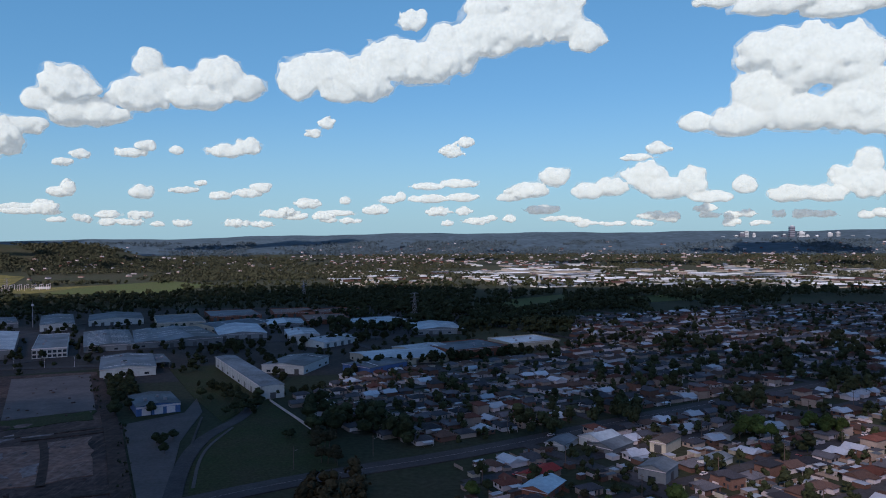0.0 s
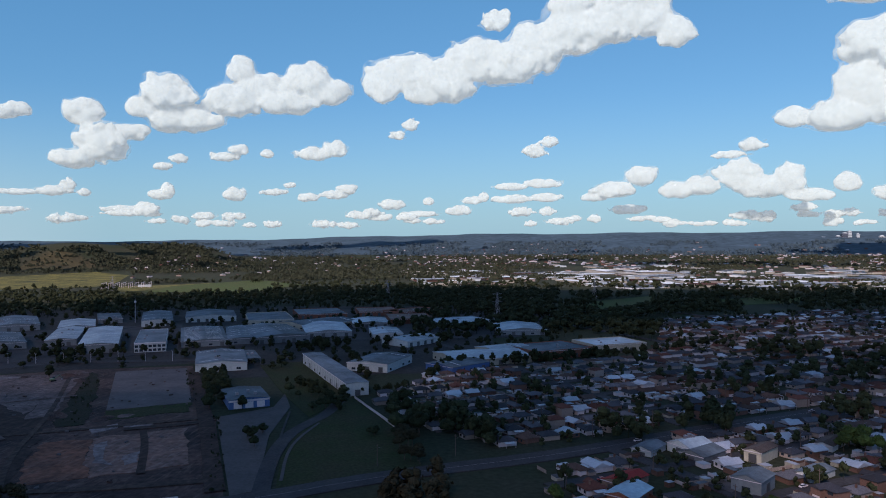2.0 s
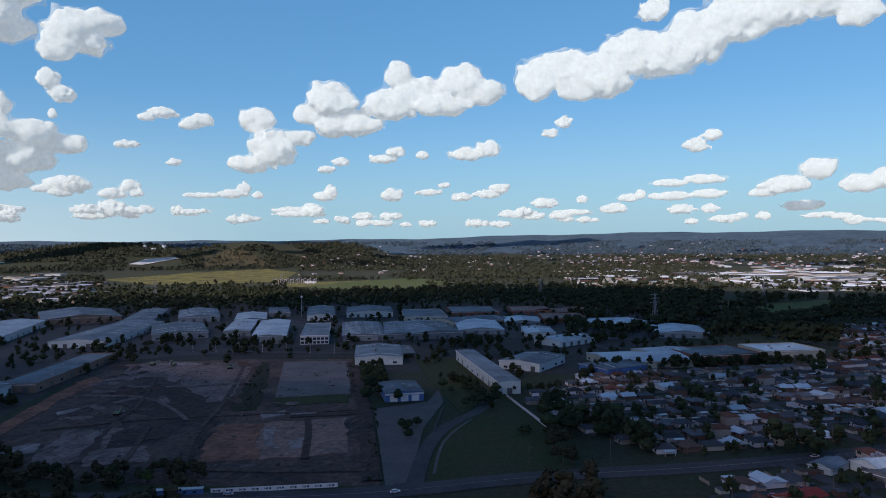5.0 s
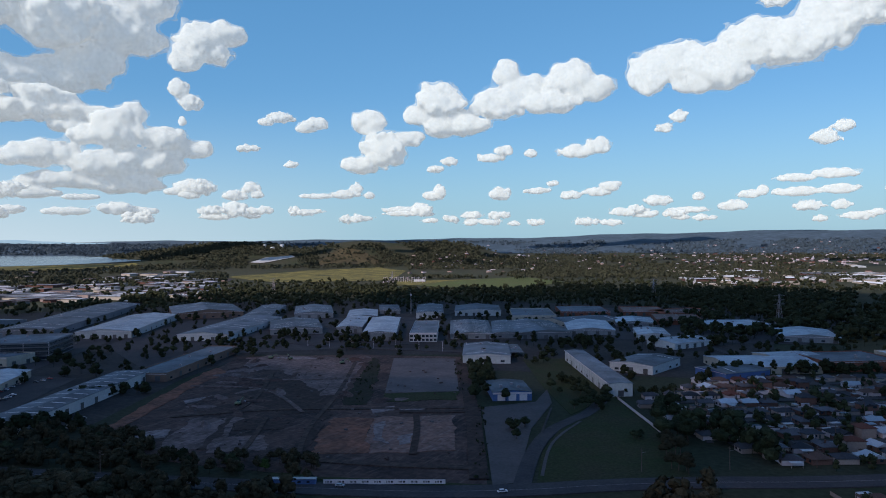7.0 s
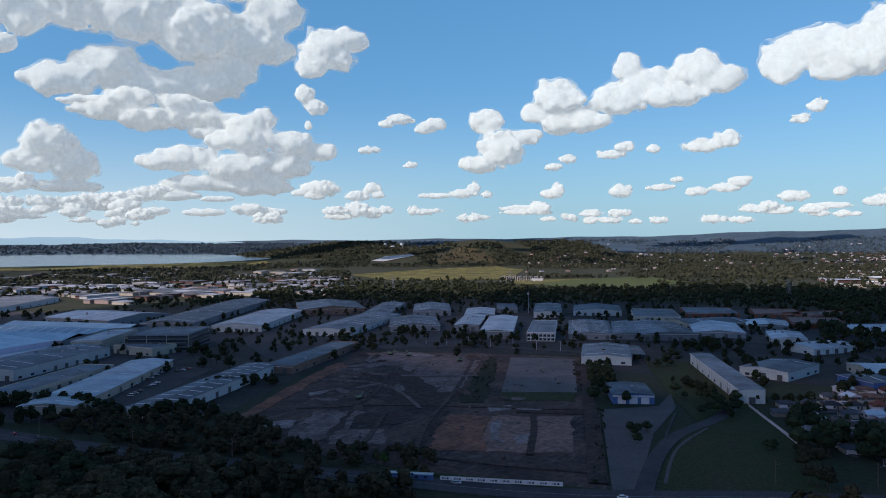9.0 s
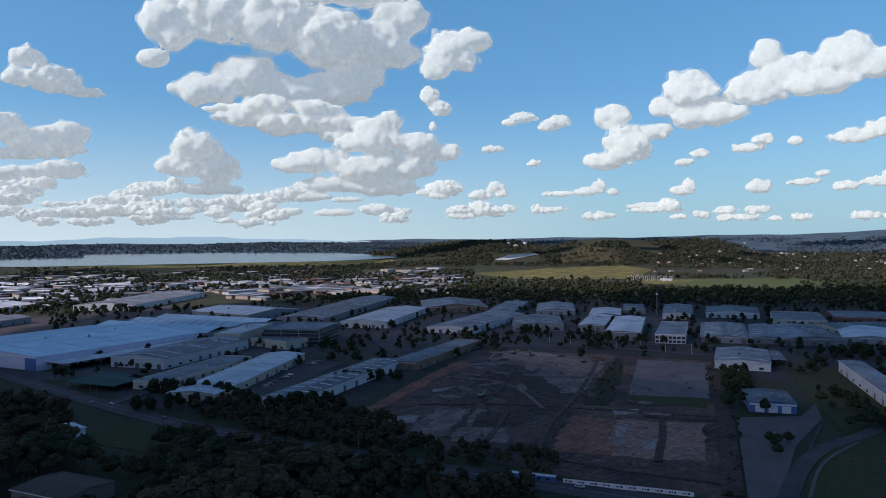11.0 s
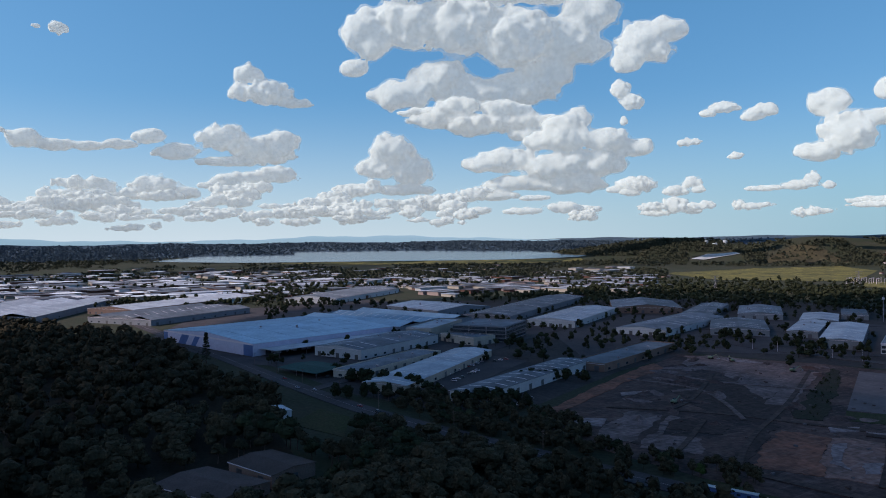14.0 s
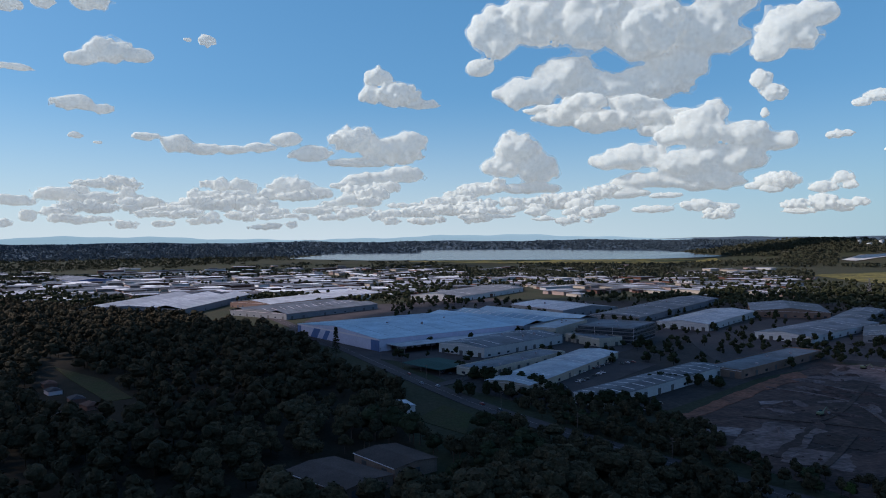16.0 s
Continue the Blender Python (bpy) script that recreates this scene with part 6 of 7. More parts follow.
rng = random.Random(77)
FOREST = [(-1411, -310), (-1252, -116), (-904, 90), (-670, 128), (-473, 150), (-400, 165), (-300, 200), (-230, 160), (-200, 100), (-150, -60), (-350, -200)]
BELT = [(-470, 215), (-455, 240), (-388, 275), (-330, 285), (-300, 262), (-215, 290), (-200, 268), (-300, 232), (-400, 203)]
SOUTH = [(-470, 165), (-300, 215), (-190, 250), (-130, 275), (-70, 310), (-40, 330), (-20, 250), (-100, 180), (-250, 130), (-380, 120)]
LAWN = [(-478, 175), (-452, 178), (-398, 185), (-405, 165), (-440, 160)]


def scatter(poly, count, lo, hi, test=None, gap=4):
    xs, ys = [p[0] for p in poly], [p[1] for p in poly]
    got = []
    tries = 0
    while len(got) < count and tries < count * 30:
        tries += 1
        x, y = rng.uniform(min(xs), max(xs)), rng.uniform(min(ys), max(ys))
        if inside(x, y, poly) and off_road(x, y) and clear_of(x, y, gap) and (test is None or test(x, y)):
            got.append((x, y, rng.uniform(lo, hi)))
    return got


CLEARING = [(-752, -118), (-752, -103), (-637, -60), (-550, -26), (-470, -32), (-470, -62), (-520, -85), (-640, -112)]
LAWN_VIEW = [(-455, 168), (-420, 180), (-372, 160), (-342, 142), (-378, 118), (-422, 132)]
HALLS = [(-362, 72), (-365, 118), (-338, 130), (-308, 126), (-284, 94), (-296, 62), (-332, 56)]
free = lambda x, y: not (y > 150 and 11.5 < math.degrees(math.atan2(-x, y)) < 38.5) and not inside(x, y, LAWN) and not inside(x, y, CLEARING) and not inside(x, y, HALLS) and not (-650 < x < -390 and y > 118 + (x + 658) * 0.13)
near_wood = scatter(FOREST, 2300, 9, 19, free, 5) + scatter(SOUTH, 560, 8, 15, free, 5)
near_wood = [(x, y, h * (0.78 if y > 165 and x > -420 else 1.0)) for x, y, h in near_wood if not inside(x, y, LAWN_VIEW)]
near_wood.sort(key=lambda p: math.hypot(p[0] + 350, p[1] - 130))
planted([(x, y, h, rng.choice((0, 0, 1, 2))) for x, y, h in near_wood[:130]])
wood("woodland", [(x, y, 0, h) for x, y, h in near_wood[130:420]], FINE, LEAF, "dense dark olive gum woodland", 5)
wood("woodland", [(x, y, 0, h) for x, y, h in near_wood[420:]], MID, LEAF, "dense dark olive gum woodland further off", 51)
belt = scatter(BELT, 260, 5.5, 9.5)
planted([(x, y, h, rng.choice((0, 1, 2))) for x, y, h in belt[:60]])
wood("roadside_trees", [(x, y, 0, h) for x, y, h in belt[60:]], MASS, LEAF, "row of dark gums beside the road", 52)
items = [(x, y, 0, a, 6, 4.5, 3, 2, w, r) for x, y, a, w, r in ((-610, -92, 20, 2, 4), (-580, -84, 25, 1, 5), (-545, -64, 20, 2, 5), (-520, -52, 30, 2, 4), (-510, -72, 24, 0, 4), (-490, -58, 20, 2, 5))]
joined_buildings("forest_houses", items, hm, "small houses in a clearing among the gums", "houses")
weeds = scatter([(-344, 525), (-366, 570), (-346, 550), (-317, 502), (-268, 412), (-280, 402), (-290, 411)], 50, 0.8, 2.4, None, 0) + scatter([(-292, 590), (-286, 592), (-224, 472), (-230, 470)], 26, 1.0, 2.6, None, 0) + scatter([(-196, 432), (-190, 430), (-132, 304), (-138, 300)], 40, 0.8, 2.4, None, 0)
wood("weeds", [(x, y, 0.2, h) for x, y, h in weeds], MID, LEAFDARK, "dark weeds and shrubs on the site", 63)
# single trees and clumps about the sites
single = []
rowed = []
for poly, count, lo, hi, k in (([(-269, 568), (-253, 578), (-194, 452), (-204, 445)], 26, 7, 12, 1), ([(-161, 397), (-145, 361), (-136, 359), (-150, 412)], 6, 6, 9, 1),
                               ([(-185, 505), (-133, 520), (-110, 477), (-146, 445)], 16, 6, 10, 1), ([(-95, 480), (-80, 490), (-58, 400), (-76, 398)], 12, 9, 15, 1),
                               ([(-125, 381), (-117, 374), (-85, 410), (-60, 400)], 6, 4, 7, 1), ([(-74, 420), (-40, 345), (-46, 335), (-66, 345)], 9, 7, 12, 0),
                               ([(155, 408), (165, 380), (185, 390), (180, 408)], 7, 9, 13, 3), ([(208, 408), (212, 396), (228, 400), (222, 412)], 4, 11, 14, 3),
                               ([(-520, 545), (-300, 655), (-290, 668), (-530, 562)], 9, 4, 7, 1), ([(-700, 470), (-480, 520), (-470, 540), (-700, 490)], 12, 6, 10, 1)):
    single += [(x, y, h, k) for x, y, h in scatter(poly, count, lo, hi, None, 1)]
planted(single)
# rows of trees along the edges of the estate
for (x0, y0), (x1, y1), n, lo, hi in (((-81, 567), (-66, 621), 9, 8, 12), ((-66, 621), (20, 660), 14, 9, 14), ((19, 651), (73, 698), 9, 9, 14), ((-178, 694), (-128, 571), 9, 8, 12), ((-237, 714), (-191, 743), 9, 9, 13), ((-161, 747), (-69, 801), 14, 9, 13), ((-125, 502), (-88, 527), 10, 5, 8), ((-186, 541), (-154, 518), 8, 6, 9), ((-154, 518), (-119, 451), 8, 5, 8), ((-285, 631), (-187, 459), 10, 6, 11), ((-471, 642), (-432, 665), 10, 8, 12), ((71, 672), (189, 774), 12, 9, 13), ((-457, 329), (-435, 369), 16, 7, 11), ((-411, 249), (-386, 284), 14, 8, 13), ((-526, 216), (-485, 244), 10, 8, 12), ((-485, 244), (-411, 249), 9, 8, 12), ((-517, 557), (-491, 599), 8, 7, 10), ((-481, 183), (-450, 221), 10, 8, 12), ((-574, 222), (-483, 219), 6, 6, 9)):
    for k in range(n):
        f = (k + rng.uniform(-0.3, 0.3)) / max(1, n - 1)
        rowed.append((x0 + (x1 - x0) * f + rng.gauss(0, 2), y0 + (y1 - y0) * f + rng.gauss(0, 2), 0, rng.uniform(lo, hi)))
wood("boundary_trees", rowed, MASS, LEAFDARK, "dark trees along the edges of the estate", 62)
# trees of the gardens and streets
garden = []
for k in range(4700):
    x, y = rng.uniform(-120, 1050), rng.uniform(230, 1250)
    if inside(x, y, SUBURB) and off_road(x, y, 12) and all(math.hypot(x - sx, y - sy) > 5.6 for r, sx, sy, a, kk in spots if abs(sx - x) < 10 and abs(sy - y) < 10):
        garden.append((x, y, rng.uniform(3, 7.5) + (5 if rng.random() < 0.2 else 0)))
for cx, cy, n, s in ((245, 715, 26, 30), (286, 591, 24, 28), (330, 640, 20, 26), (150, 560, 10, 18), (420, 700, 24, 34), (60, 420, 8, 14), (-45, 425, 14, 10), (-25, 400, 12, 9), (110, 430, 12, 16), (200, 480, 10, 14), (300, 530, 14, 18)):
    for k in range(n):
        garden.append((cx + rng.gauss(0, s), cy + rng.gauss(0, s), rng.uniform(9, 15)))
garden.sort(key=lambda p: math.hypot(p[0], p[1]))
planted([(x, y, h, rng.choice((1, 3, 0, 1))) for x, y, h in garden[:55]])
wood("garden_trees", [(x, y, 0, h) for x, y, h in garden[55:900]], MID, LEAFDARK, "dark garden trees among the houses", 6)
wood("garden_trees", [(x, y, 0, h) for x, y, h in garden[900:]], LOW, LEAFDARK, "dark garden trees among the far houses", 61)
# trees of the estate, and the dark belt of woods behind it
estate = []
for k in range(2400):
    az, r = rng.uniform(-6, 75), rng.uniform(640, 1300)
    x, y = polar(az, r)
    if clear_of(x, y, 2) and not inside(x, y, SUBURB) and rng.random() < 0.5 and off_road(x, y, 12) and not (r < 720 and 22 < az < 43 and rng.random() < 0.8):
        estate.append((x, y, 0, rng.uniform(6, 12)))
wood("estate_trees", estate, MID, LEAFDARK, "dark trees between the factory yards", 7)
belt2 = []
PARKS = ([(81, 1180), (126, 1337), (249, 1471), (207, 1225), (122, 1069)], [(342, 1377), (567, 1514), (476, 1328), (321, 1252)])
for k in range(2600):
    x, y = polar(rng.uniform(-16, 9), rng.uniform(820, 1500))
    if clear_of(x, y, 4) and not inside(x, y, SUBURB) and not any(inside(x, y, p) for p in PARKS) and noise.noise((x * 0.008, y * 0.008, 5.1)) > -0.25:
        belt2.append((x, y, 0, rng.uniform(8, 15)))
for k in range(7500):
    az, el = rng.uniform(-35, 106), -rng.triangular(2.9, 5.3, 4.0)
    x, y = far_spot(az, el)
    if noise.noise((x * 0.004, y * 0.004, 3.3)) > -0.3 + (0.3 if az > 50 or az < -6 and el < -3.9 else -0.35) and clear_of(x, y, 5) and not (20 < az < 31 and -3.85 < el < -3.1) and not (-13 < az < -2.5 and -4.9 < el < -3.7) and not (30 < az < 44 and el > -3.1) and not inside(x, y, SUBURB):
        belt2.append((x, y, 0, rng.uniform(8, 15)))
wood("woodland", belt2, LOW, LEAFDARK, "broad belt of dark woods behind the factories", 8)
far = []
LAKE = [far_spot(a, e) for a, e in ((84.5, -1.3), (80.1, -0.9), (73.2, -0.9), (72.8, -0.66), (64.0, -0.66), (54.1, -0.78), (51.9, -1.02), (49.5, -1.2), (49.5, -1.62), (56.0, -1.85), (66.6, -1.8), (76.8, -1.6))]
for k in range(38000):
    az = rng.uniform(-36, 108)
    el = -0.02 - 2.95 * rng.random() ** 1.15
    x, y = far_spot(az, el)
    if noise.noise((x * 0.0022, y * 0.0022, 7.7)) + 0.5 * noise.noise((x * 0.008, y * 0.008, 1.7)) < -0.16 + (0.15 if -33 < az < 6 and -2.9 < el < -1.8 else 0) + (0.12 if az > 72 and el < -1.7 else 0):
        continue
    if 32.6 < az < 37.2 and -1.8 < el < -0.4 and rng.random() < 0.85:
        continue
    if inside(x, y, LAKE) or (30 < az < 44 and -3.1 < el < -2.05) or (38.7 < az < 42.5 and -1.8 < el < -0.98):
        continue
    far.append((x, y, float(land_z(x, y)) - 1, rng.uniform(7, 13)))
for k in range(7000):
    x, y = far_spot(rng.uniform(44, 106), -0.05 - 1.2 * rng.random())
    if not inside(x, y, LAKE):
        far.append((x, y, float(land_z(x, y)) - 3, rng.uniform(8, 14)))
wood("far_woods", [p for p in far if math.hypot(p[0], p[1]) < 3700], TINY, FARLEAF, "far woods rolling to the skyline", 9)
wood("far_woods", [p for p in far if math.hypot(p[0], p[1]) >= 3700], TINY, HAZELEAF, "farthest blue-grey woods below the skyline", 10)

# rows of parked cars in the workshop yards: start, run, number, heading
CAR_ROWS = ((-472, 239, -85, 123, 16, 215), (-450, 239, -65, 88, 14, 216), (-575, 248, -26, 91, 14, 196), (-532, 323, -15, 56, 8, 195), (-390, 278, -15, 24, 5, 212), (-556, 201, 31, 22, 5, 125))


# ---- vehicles ----
TYRE = surface("tyre_rubber", (0.02, 0.02, 0.02), 0.9, vary=0.1)
PAINTS = [(surface("white_car_paint", (0.75, 0.75, 0.75), 0.3, vary=0.03), "white"), (surface("silver_car_paint", (0.42, 0.43, 0.45), 0.3, 0.4, vary=0.03), "silver"),
          (surface("dark_car_paint", (0.03, 0.035, 0.045), 0.3, vary=0.03), "dark grey"), (surface("red_car_paint", (0.35, 0.03, 0.03), 0.3, vary=0.03), "red")]


def car(paint, word, van=False):
    top = base_of("car", pose(0, 0, 0))
    tagged(top, "%s parked %s on asphalt" % (word, "van" if van else "car"), "car", "parked cars")
    bm = bmesh.new()
    add_box(bm, -2.2, 2.2, -0.88, 0.88, 0.32, 0.95, 0.14)
    part("body", bm, paint, top)
    bm = bmesh.new()
    x0, x1, zt = (-2.1, 1.1, 1.95) if van else (-1.75, 0.75, 1.48)
    vs = [bm.verts.new(v) for s in (-1, 1) for v in ((x0, s * 0.8, 0.94), (x1 + 0.5, s * 0.8, 0.94), (x1 - 0.1, s * 0.66, zt - 0.06), (x0 + 0.4, s * 0.66, zt - 0.06))]
    bmesh.ops.convex_hull(bm, input=vs)
    cab = part("cabin_glass", bm, GLASS, top)
    part("roof", box(x0 + 0.38, x1 - 0.08, -0.67, 0.67, zt - 0.07, zt, 0.02), paint, top)
    for wx in (-1.35, 1.35):
        for s in (-1, 1):
            bm = bmesh.new()
            add_tube(bm, (wx, s * 0.72, 0.32), (wx, s * 0.92, 0.32), 0.32, 0.32, 10)
            part("wheel", bm, TYRE, top)
    return top


models = [car(*p) for p in PAINTS] + [car(*PAINTS[0], van=True)]
cars = [(-120, 291, 40), (-187, 266, 20), (-420, 193, 10), (-440, 189, 190), (-398, 197, 12), (-505, 180, 10), (-520, 172, 190), (-560, 174, 8), (60, 402, 30), (180, 482, 212)]
rng = random.Random(8)
# parked rows in the workshop yards
for x0, y0, dx, dy, n, a in CAR_ROWS:
    for k in range(n):
        if rng.random() < 0.75:
            cars.append((x0 + dx * k / n, y0 + dy * k / n, a + rng.choice((0, 180)) + rng.uniform(-4, 4)))
# cars in the streets of the suburb
for q in STREETS[:8]:
    for k in range(9):
        s = rng.uniform(60, 620)
        x, y = plan(s, q + rng.choice((-2.8, 2.8)))
        if inside(x, y, SUBURB):
            cars.append((x, y, 30))
for k, (x, y, a) in enumerate(cars):
    m = pose(x, y, 0.36, 0, 0, a)
    if k < 5:
        models[k].matrix_basis = m
    else:
        copy_thing(models[rng.choice((0, 0, 0, 1, 1, 2, 2, 3, 4))], m)


# ---- masts, poles and pylons ----
def lattice(x, y, h, w, arms, label, name="pylon", yaw=0):
    top = base_of(name, pose(x, y, float(land_z(x, y)), 0, 0, yaw))
    tagged(top, label, "pylon" if arms else "mast", "masts and pylons")
    for sx in (-1, 1):
        for sy in (-1, 1):
            bm = bmesh.new()
            add_tube(bm, (sx * w, sy * w, 0), (sx * w * 0.12, sy * w * 0.12, h), 0.22, 0.14, 4)
            part("leg", bm, STEEL, top)
    n = 7
    for k in range(n):
        z0, z1 = h * k / n, h * (k + 1) / n
        r0, r1 = w * (1 - 0.88 * k / n), w * (1 - 0.88 * (k + 1) / n)
        bm = bmesh.new()
        for sy in (-1, 1):
            add_tube(bm, (-r0, sy * r0, z0), (r1, sy * r1, z1), 0.09, 0.09, 3)
            add_tube(bm, (r0, sy * r0, z0), (-r1, sy * r1, z1), 0.09, 0.09, 3)
            add_tube(bm, (sy * r0, -r0, z0), (sy * r1, r1, z1), 0.09, 0.09, 3)
        tagged(part("brace", bm, STEEL, top), kind="stuff")
    for k in range(arms):
        z = h * (0.68 + 0.14 * k)
        bm = bmesh.new()
        add_tube(bm, (-w * 2.2, 0, z), (w * 2.2, 0, z), 0.16, 0.16, 4)
        add_tube(bm, (-w * 2.2, 0, z), (0, 0, z + 2), 0.1, 0.1, 3)
        add_tube(bm, (w * 2.2, 0, z), (0, 0, z + 2), 0.1, 0.1, 3)
        part("crossarm", bm, STEEL, top)
    return top


for az, el, h in ((2.3, -6.1, 38), (-5.3, -4.4, 36), (31.3, -3.4, 34), (40.5, -4.0, 34), (52.8, -3.9, 32), (11.0, -4.3, 34), (59.0, -3.5, 34), (-18.5, -3.7, 34)):
    x, y = far_spot(az, el)
    lattice(x, y, h, 3.4, 3, "grey lattice power pylon with three crossarms", yaw=az + 30)
mast_x, mast_y = -537, 938
top = tagged(base_of("phone_mast", pose(mast_x, mast_y, 0)), "slim grey telephone mast with antenna ring", "mast", "masts and pylons")
part("pole", add_tube(bmesh.new(), (0, 0, 0), (0, 0, 32), 0.6, 0.35, 10), STEEL, top)
part("antenna_ring", add_tube(bmesh.new(), (0, 0, 28), (0, 0, 30.5), 1.5, 1.5, 8), TRIM, top)
part("antenna", add_tube(bmesh.new(), (0, 0, 32), (0, 0, 36), 0.12, 0.08, 6), STEEL, top)
# power poles along the main road and the streets
POLEWOOD = surface("grey_pole_timber", (0.16, 0.13, 0.11), 0.9, vary=0.2)


def pole(x, y, a, model=[]):
    if not model:
        top = tagged(base_of("power_pole", pose(x, y, 0, 0, 0, a)), "weathered timber power pole with crossarm", "pole", "power poles")
        part("post", add_tube(bmesh.new(), (0, 0, 0), (0, 0, 11), 0.2, 0.13, 8), POLEWOOD, top)
        part("crossarm", box(-1.2, 1.2, -0.08, 0.08, 10.0, 10.2), POLEWOOD, top)
        part("lamp_arm", add_tube(bmesh.new(), (0, 0, 8.8), (0, -2.2, 9.3), 0.05, 0.05, 5), STEEL, top)
        model.append(top)
        return top
    return copy_thing(model[0], pose(x, y, 0, 0, 0, a))


for s in range(110, 800, 42):
    x, y = plan(s, 336)
    pole(x, y, 120)
for q in STREETS[:6]:
    for s in range(80, 620, 48):
        x, y = plan(s, q - 5.5)
        if inside(x, y, SUBURB):
            pole(x, y, 120)
for x, y in ((-640, 170), (-590, 176), (-540, 182), (-480, 190), (-430, 198), (-360, 214), (-300, 232)):
    pole(x, y, 100)

# ---- the site: hoarding, spoil heaps, machines and litter ----
HOARD = surface("white_banner", (0.72, 0.72, 0.70), 0.7, vary=0.08)
INK = surface("black_print", (0.03, 0.03, 0.035), 0.7, vary=0.1)
a, b = Vector((-196, 266)), Vector((-147, 290))
d = (b - a).normalized()
yaw = math.degrees(math.atan2(d.y, d.x))
top = tagged(base_of("hoarding", pose(a.x, a.y, 0, 0, 0, yaw)), "long white banner hoarding with black marks along the verge", "hoarding")
length = (b - a).length
for k in range(10):
    x0 = k * length / 10
    pan = part("panel", box(x0 + 0.02, x0 + length / 10 - 0.02, -0.05, 0.05, 0.2, 2.3), HOARD, top)
    for j, (u, wd) in enumerate(((1.0, 0.35), (1.6, 0.35), (2.2, 0.35), (3.0, 0.9))):
        part("mark", box(x0 + u, x0 + u + wd, -0.06, -0.052, 0.9, 1.7), INK, pan)
for k in range(11):
    part("post", box(k * length / 10 - 0.05, k * length / 10 + 0.05, 0.052, 0.15, 0, 2.4), STEEL, top)
# the wall of stacked site sheds at the verge
top = tagged(base_of("site_shed", pose(-209, 260, 0, 0, 0, yaw)), "white and blue site cabin on the verge", "site shed")
part("body", box(-11, 11, -1.3, 1.3, 0.15, 2.7, 0.05), BLUEWALL, top)
part("roof", box(-11.2, 11.2, -1.5, 1.5, 2.705, 2.9), WHITEWALL, top)
for k in range(5):
    part("window", box(-9 + k * 4, -7.6 + k * 4, -1.36, -1.2, 1.1, 2.0), GLASS, top)

# low concrete wall of the field, and the chain fence of the forecourt
bm = bmesh.new()
for (x0, y0), (x1, y1) in zip([(-120, 494), (-102, 462), (-82, 427)], [(-102, 462), (-82, 427), (-78, 420)]):
    p, q = Vector((x0, y0)), Vector((x1, y1))
    n = max(1, int((q - p).length / 4))
    for k in range(n):
        c = p + (q - p) * ((k + 0.5) / n)
        m = pose(c.x, c.y, 1.0, 0, 0, math.degrees(math.atan2((q - p).y, (q - p).x)))
        bmesh.ops.create_cube(bm, size=1, matrix=m @ Matrix.Diagonal(((q - p).length / n - 0.06, 0.18, 2.0, 1)))
ob = new("field_wall", bpy.data.meshes.new("field_wall"))
bm.to_mesh(ob.data)
bm.free()
ob.data.materials.append(WHITEFENCE)
tagged(ob, "pale precast panel wall along the grass field", "wall", kind="structure")


def heap(x, y, w, d, h, material, seed, label):
    bm = bmesh.new()
    bmesh.ops.create_grid(bm, x_segments=18, y_segments=18, size=1)
    for v in bm.verts:
        r = v.co.length
        f = max(0, 1 - r ** 1.6)
        v.co.z = f * h * (0.6 + 0.9 * noise.noise((v.co.x * 2 + seed, v.co.y * 2, seed))) + f * 0.3 * h * noise.noise((v.co.x * 6, v.co.y * 6 + seed, 1)) - (0.3 if f == 0 else 0)
        v.co.x *= w
        v.co.y *= d
    ob = new("earth_mound", bpy.data.meshes.new("earth_mound"))
    bm.to_mesh(ob.data)
    bm.free()
    ob.data.materials.append(material)
    ob.matrix_world = pose(x, y, 0.3, 0, 0, seed * 40)
    return tagged(ob, label, "earth mound", "earth mounds")


SITE = [(-480, 525), (-300, 600), (-230, 470), (-160, 330), (-200, 300), (-330, 290)]
rng = random.Random(15)
k = 0
while k < 42:
    x, y = rng.uniform(-480, -160), rng.uniform(280, 600)
    if inside(x, y, SITE) and not (x > -350 and y > 430) and not (x > -290 and y < 420):
        heap(x, y, rng.uniform(4, 16), rng.uniform(2.5, 7), rng.uniform(0.8, 2.2), rng.choice((DIRT, DIRT, GREYDIRT)), k, "low heap of churned spoil on the site")
        k += 1
STEELYEL = surface("faded_green_machine", (0.16, 0.22, 0.12), 0.6, vary=0.2)


def digger(x, y, a):
    top = tagged(base_of("excavator", pose(x, y, 0.4, 0, 0, a)), "pale green tracked excavator parked on the site", "excavator", "site machines")
    for s in (-1, 1):
        part("track", box(-2.2, 2.2, s * 1.3 - 0.35, s * 1.3 + 0.35, 0, 0.9, 0.25), TYRE, top)
    part("body", box(-2.4, 1.2, -1.4, 1.4, 1.0, 2.3, 0.15), STEELYEL, top)
    part("cab", box(0.2, 1.8, 0.2, 1.4, 1.2, 3.1, 0.12), GLASS, top)
    part("boom", add_tube(bmesh.new(), (1.2, -0.4, 2.0), (5.0, -0.4, 4.6), 0.35, 0.28, 4), STEELYEL, top)
    part("stick", add_tube(bmesh.new(), (5.0, -0.4, 4.6), (7.2, -0.4, 1.6), 0.25, 0.2, 4), STEELYEL, top)
    part("bucket", box(6.7, 7.7, -1.0, 0.2, 0.3, 1.5, 0.15), STEEL, top)


for x, y, a in ((-451, 527, 20), (-432, 531, 160), (-374, 532, 60), (-342, 368, 100)):
    digger(x, y, a)


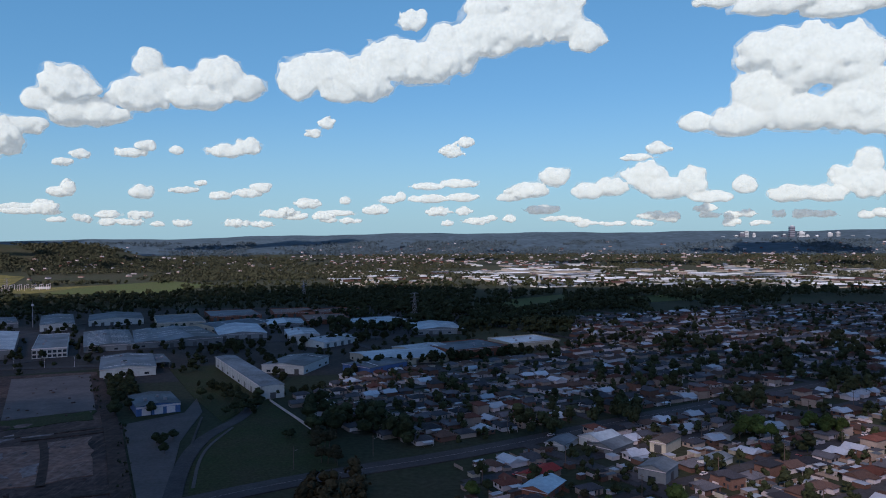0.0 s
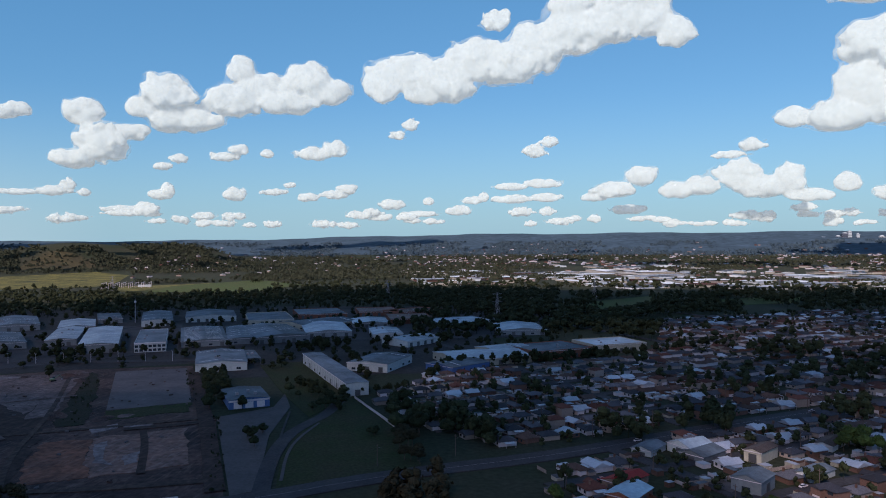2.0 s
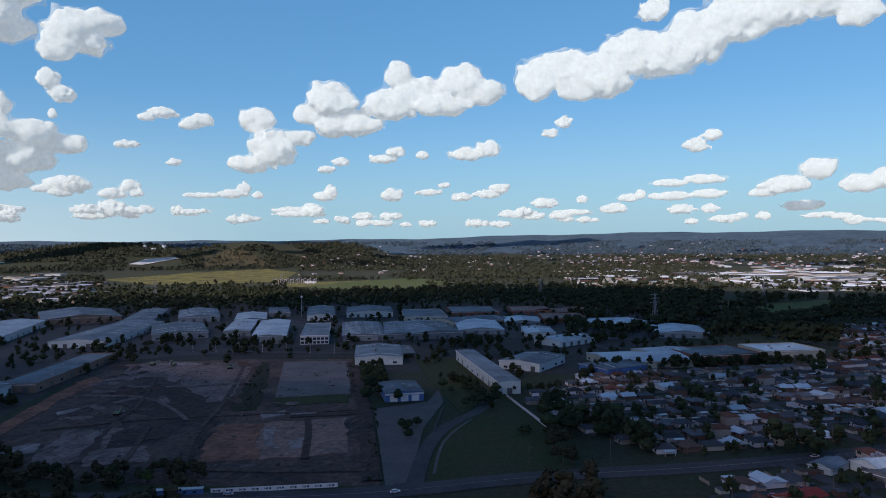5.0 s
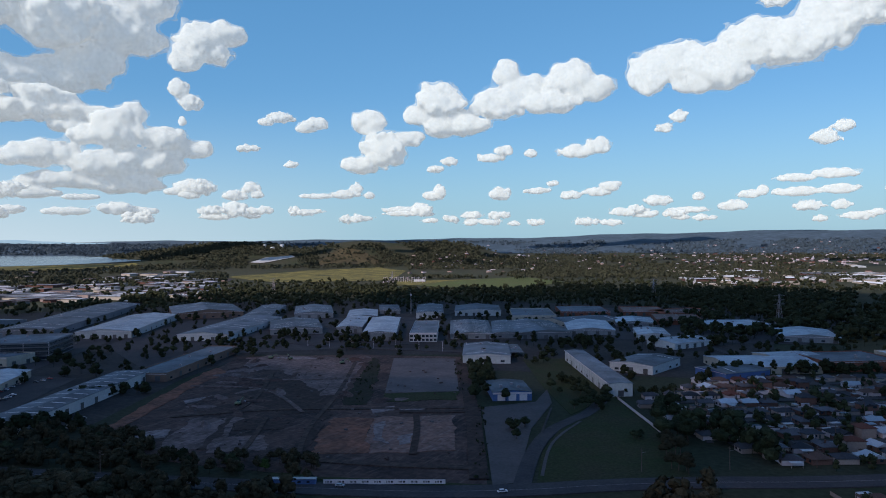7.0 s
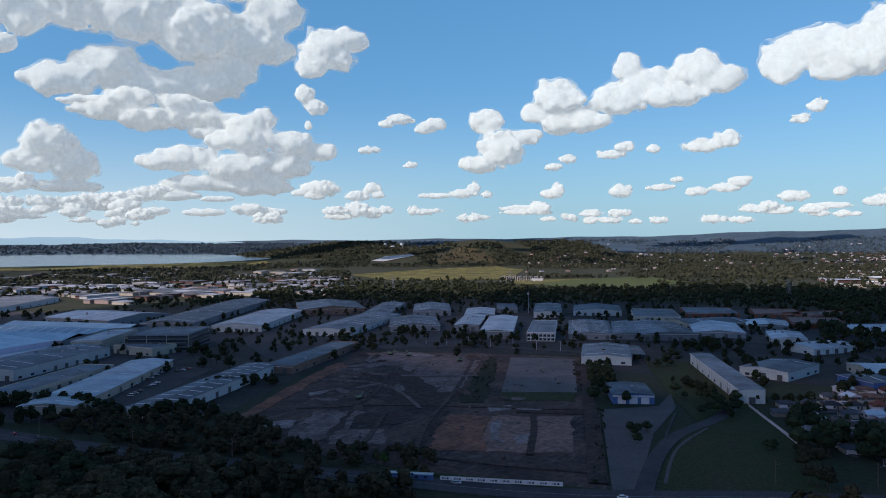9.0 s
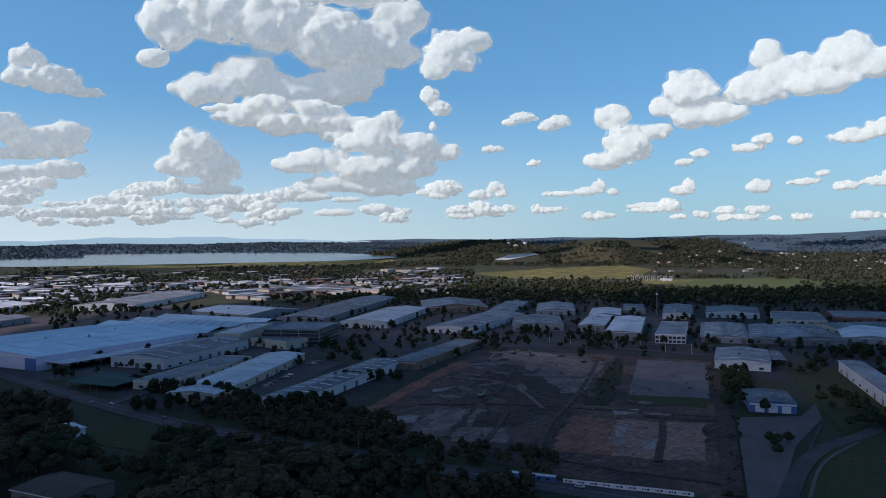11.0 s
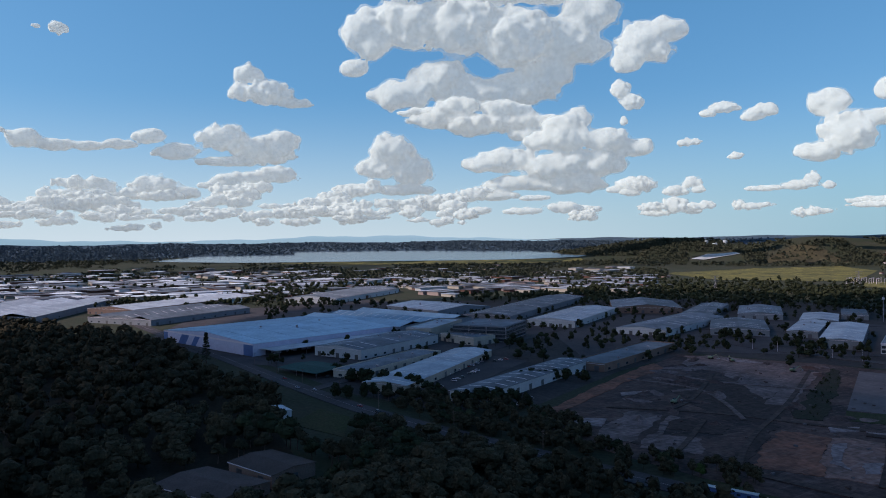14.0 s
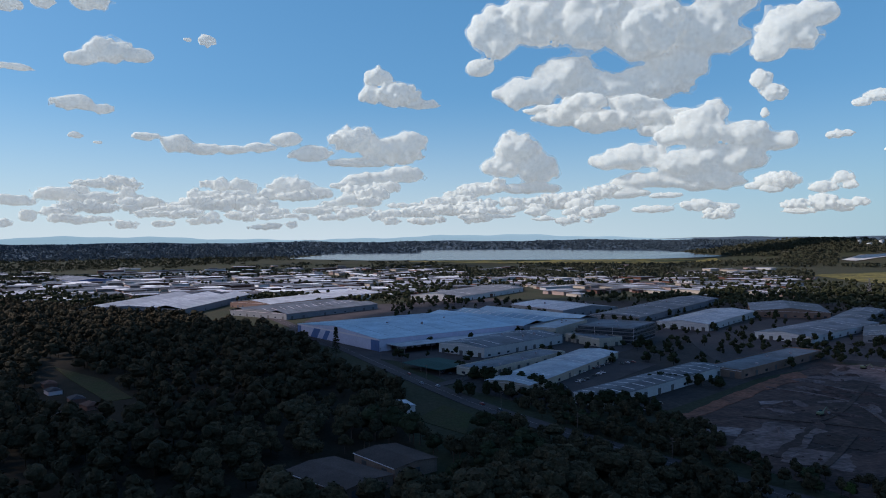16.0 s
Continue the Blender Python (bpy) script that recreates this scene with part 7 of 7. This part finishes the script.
def litter(poly, count, lo, hi, materials, label, group, seed):
    """Small blocks of rubble, each with broken corners."""
    rng = random.Random(seed)
    shapes = []
    for m in materials:
        bm = bmesh.new()
        bmesh.ops.create_cube(bm, size=1)
        bmesh.ops.bevel(bm, geom=bm.edges[:], offset=0.12, segments=1, affect="EDGES")
        for v in bm.verts:
            v.co += Vector((rng.uniform(-0.12, 0.12), rng.uniform(-0.12, 0.12), rng.uniform(-0.08, 0.08)))
        me = bpy.data.meshes.new("rubble_block")
        bm.to_mesh(me)
        bm.free()
        me.materials.append(m)
        shapes.append(me)
    n = 0
    while n < count:
        x, y = rng.uniform(-500, -100), rng.uniform(260, 620)
        if not inside(x, y, poly):
            continue
        ob = new("rubble_block", rng.choice(shapes))
        s = rng.uniform(lo, hi)
        ob.matrix_world = pose(x, y, 0.35 + s * 0.2, 0, 0, rng.uniform(0, 180)) @ Matrix.Diagonal((s * rng.uniform(0.8, 2.4), s, s * 0.6, 1))
        tagged(ob, label, "rubble", group)
        n += 1


litter(SITE, 100, 0.5, 1.6, [SLAB, GREYDIRT, DIRT], "broken block of concrete rubble on the earth", "rubble on the site", 3)
# light poles along the estate street
for k in range(9):
    x, y = -470 + k * 24, 606 + k * 4.5
    top = tagged(base_of("street_lamp", pose(x, y, 0)), "tall grey street lamp with single arm", "street lamp", "street lamps")
    part("post", add_tube(bmesh.new(), (0, 0, 0), (0, 0, 10), 0.14, 0.09, 6), TRIM, top)
    part("lamp_arm", add_tube(bmesh.new(), (0, 0, 9.9), (0, -2, 10.2), 0.06, 0.06, 5), TRIM, top)
# substation in the far field
top = tagged(base_of("substation", pose(-978, 1674, 0, 0, 0, 20)), "pale outdoor substation with steel gantries", "substation")
part("pad", box(-60, 60, -35, 35, -0.2, 0.5), CONCRETE, top)
for k in range(8):
    bm = bmesh.new()
    x0 = -54 + k * 15
    for yy in (-25, 0, 25):
        add_tube(bm, (x0, yy, 0.5), (x0, yy, 14), 0.4, 0.4, 4)
    add_tube(bm, (x0, -25, 13), (x0, 25, 13), 0.5, 0.5, 4)
    part("gantry", bm, TRIM, top)
part("switch_house", box(20, 50, 20, 32, 0.5, 6), WHITEWALL, top)
# dark round pine standing before the great warehouse
bm = trunk(bmesh.new(), 9, 0.02, 0.5)
top = tagged(base_of("pine_tree", pose(-672, 135, 0)), "tall dark narrow pine before the warehouse", "tree")
part("trunk", add_tube(bmesh.new(), (0, 0, 0), (0, 0, 26), 0.4, 0.08, 6), BARK, top)
bm.free()
g = np.random.default_rng(4)
nq = 420
zz = g.uniform(0.12, 1, nq)
rad = (1 - zz) * 0.14 + 0.035
an = g.uniform(0, 6.28, nq)
c = np.stack([rad * np.cos(an), rad * np.sin(an), zz], -1) * g.uniform(0.5, 1.05, (nq, 1)) * np.array((1, 1, 0)) + np.stack([0 * zz, 0 * zz, zz], -1)
t = np.stack([np.cos(an), np.sin(an), -0.3 + 0 * an], -1) * 0.03
b = np.stack([-np.sin(an), np.cos(an), g.uniform(-0.4, 0.4, nq)], -1) * 0.022
v = np.stack([c - t - b, c + t - b, c + t + b, c - t + b], 1).reshape(-1, 3) * 28
cr = new("crown", mesh_of("crown", v, np.arange(nq * 4).reshape(-1, 4), LEAFDARK, False))
cr.parent = top
# patterns of the trees take a place in the belt
for k, (x, y) in enumerate(((-250, 262), (-268, 255), (-286, 250), (-232, 268))):
    pattern[k].matrix_basis = pose(x, y, 0, 0, 0, k * 50) @ Matrix.Diagonal((7, 7, 7, 1))
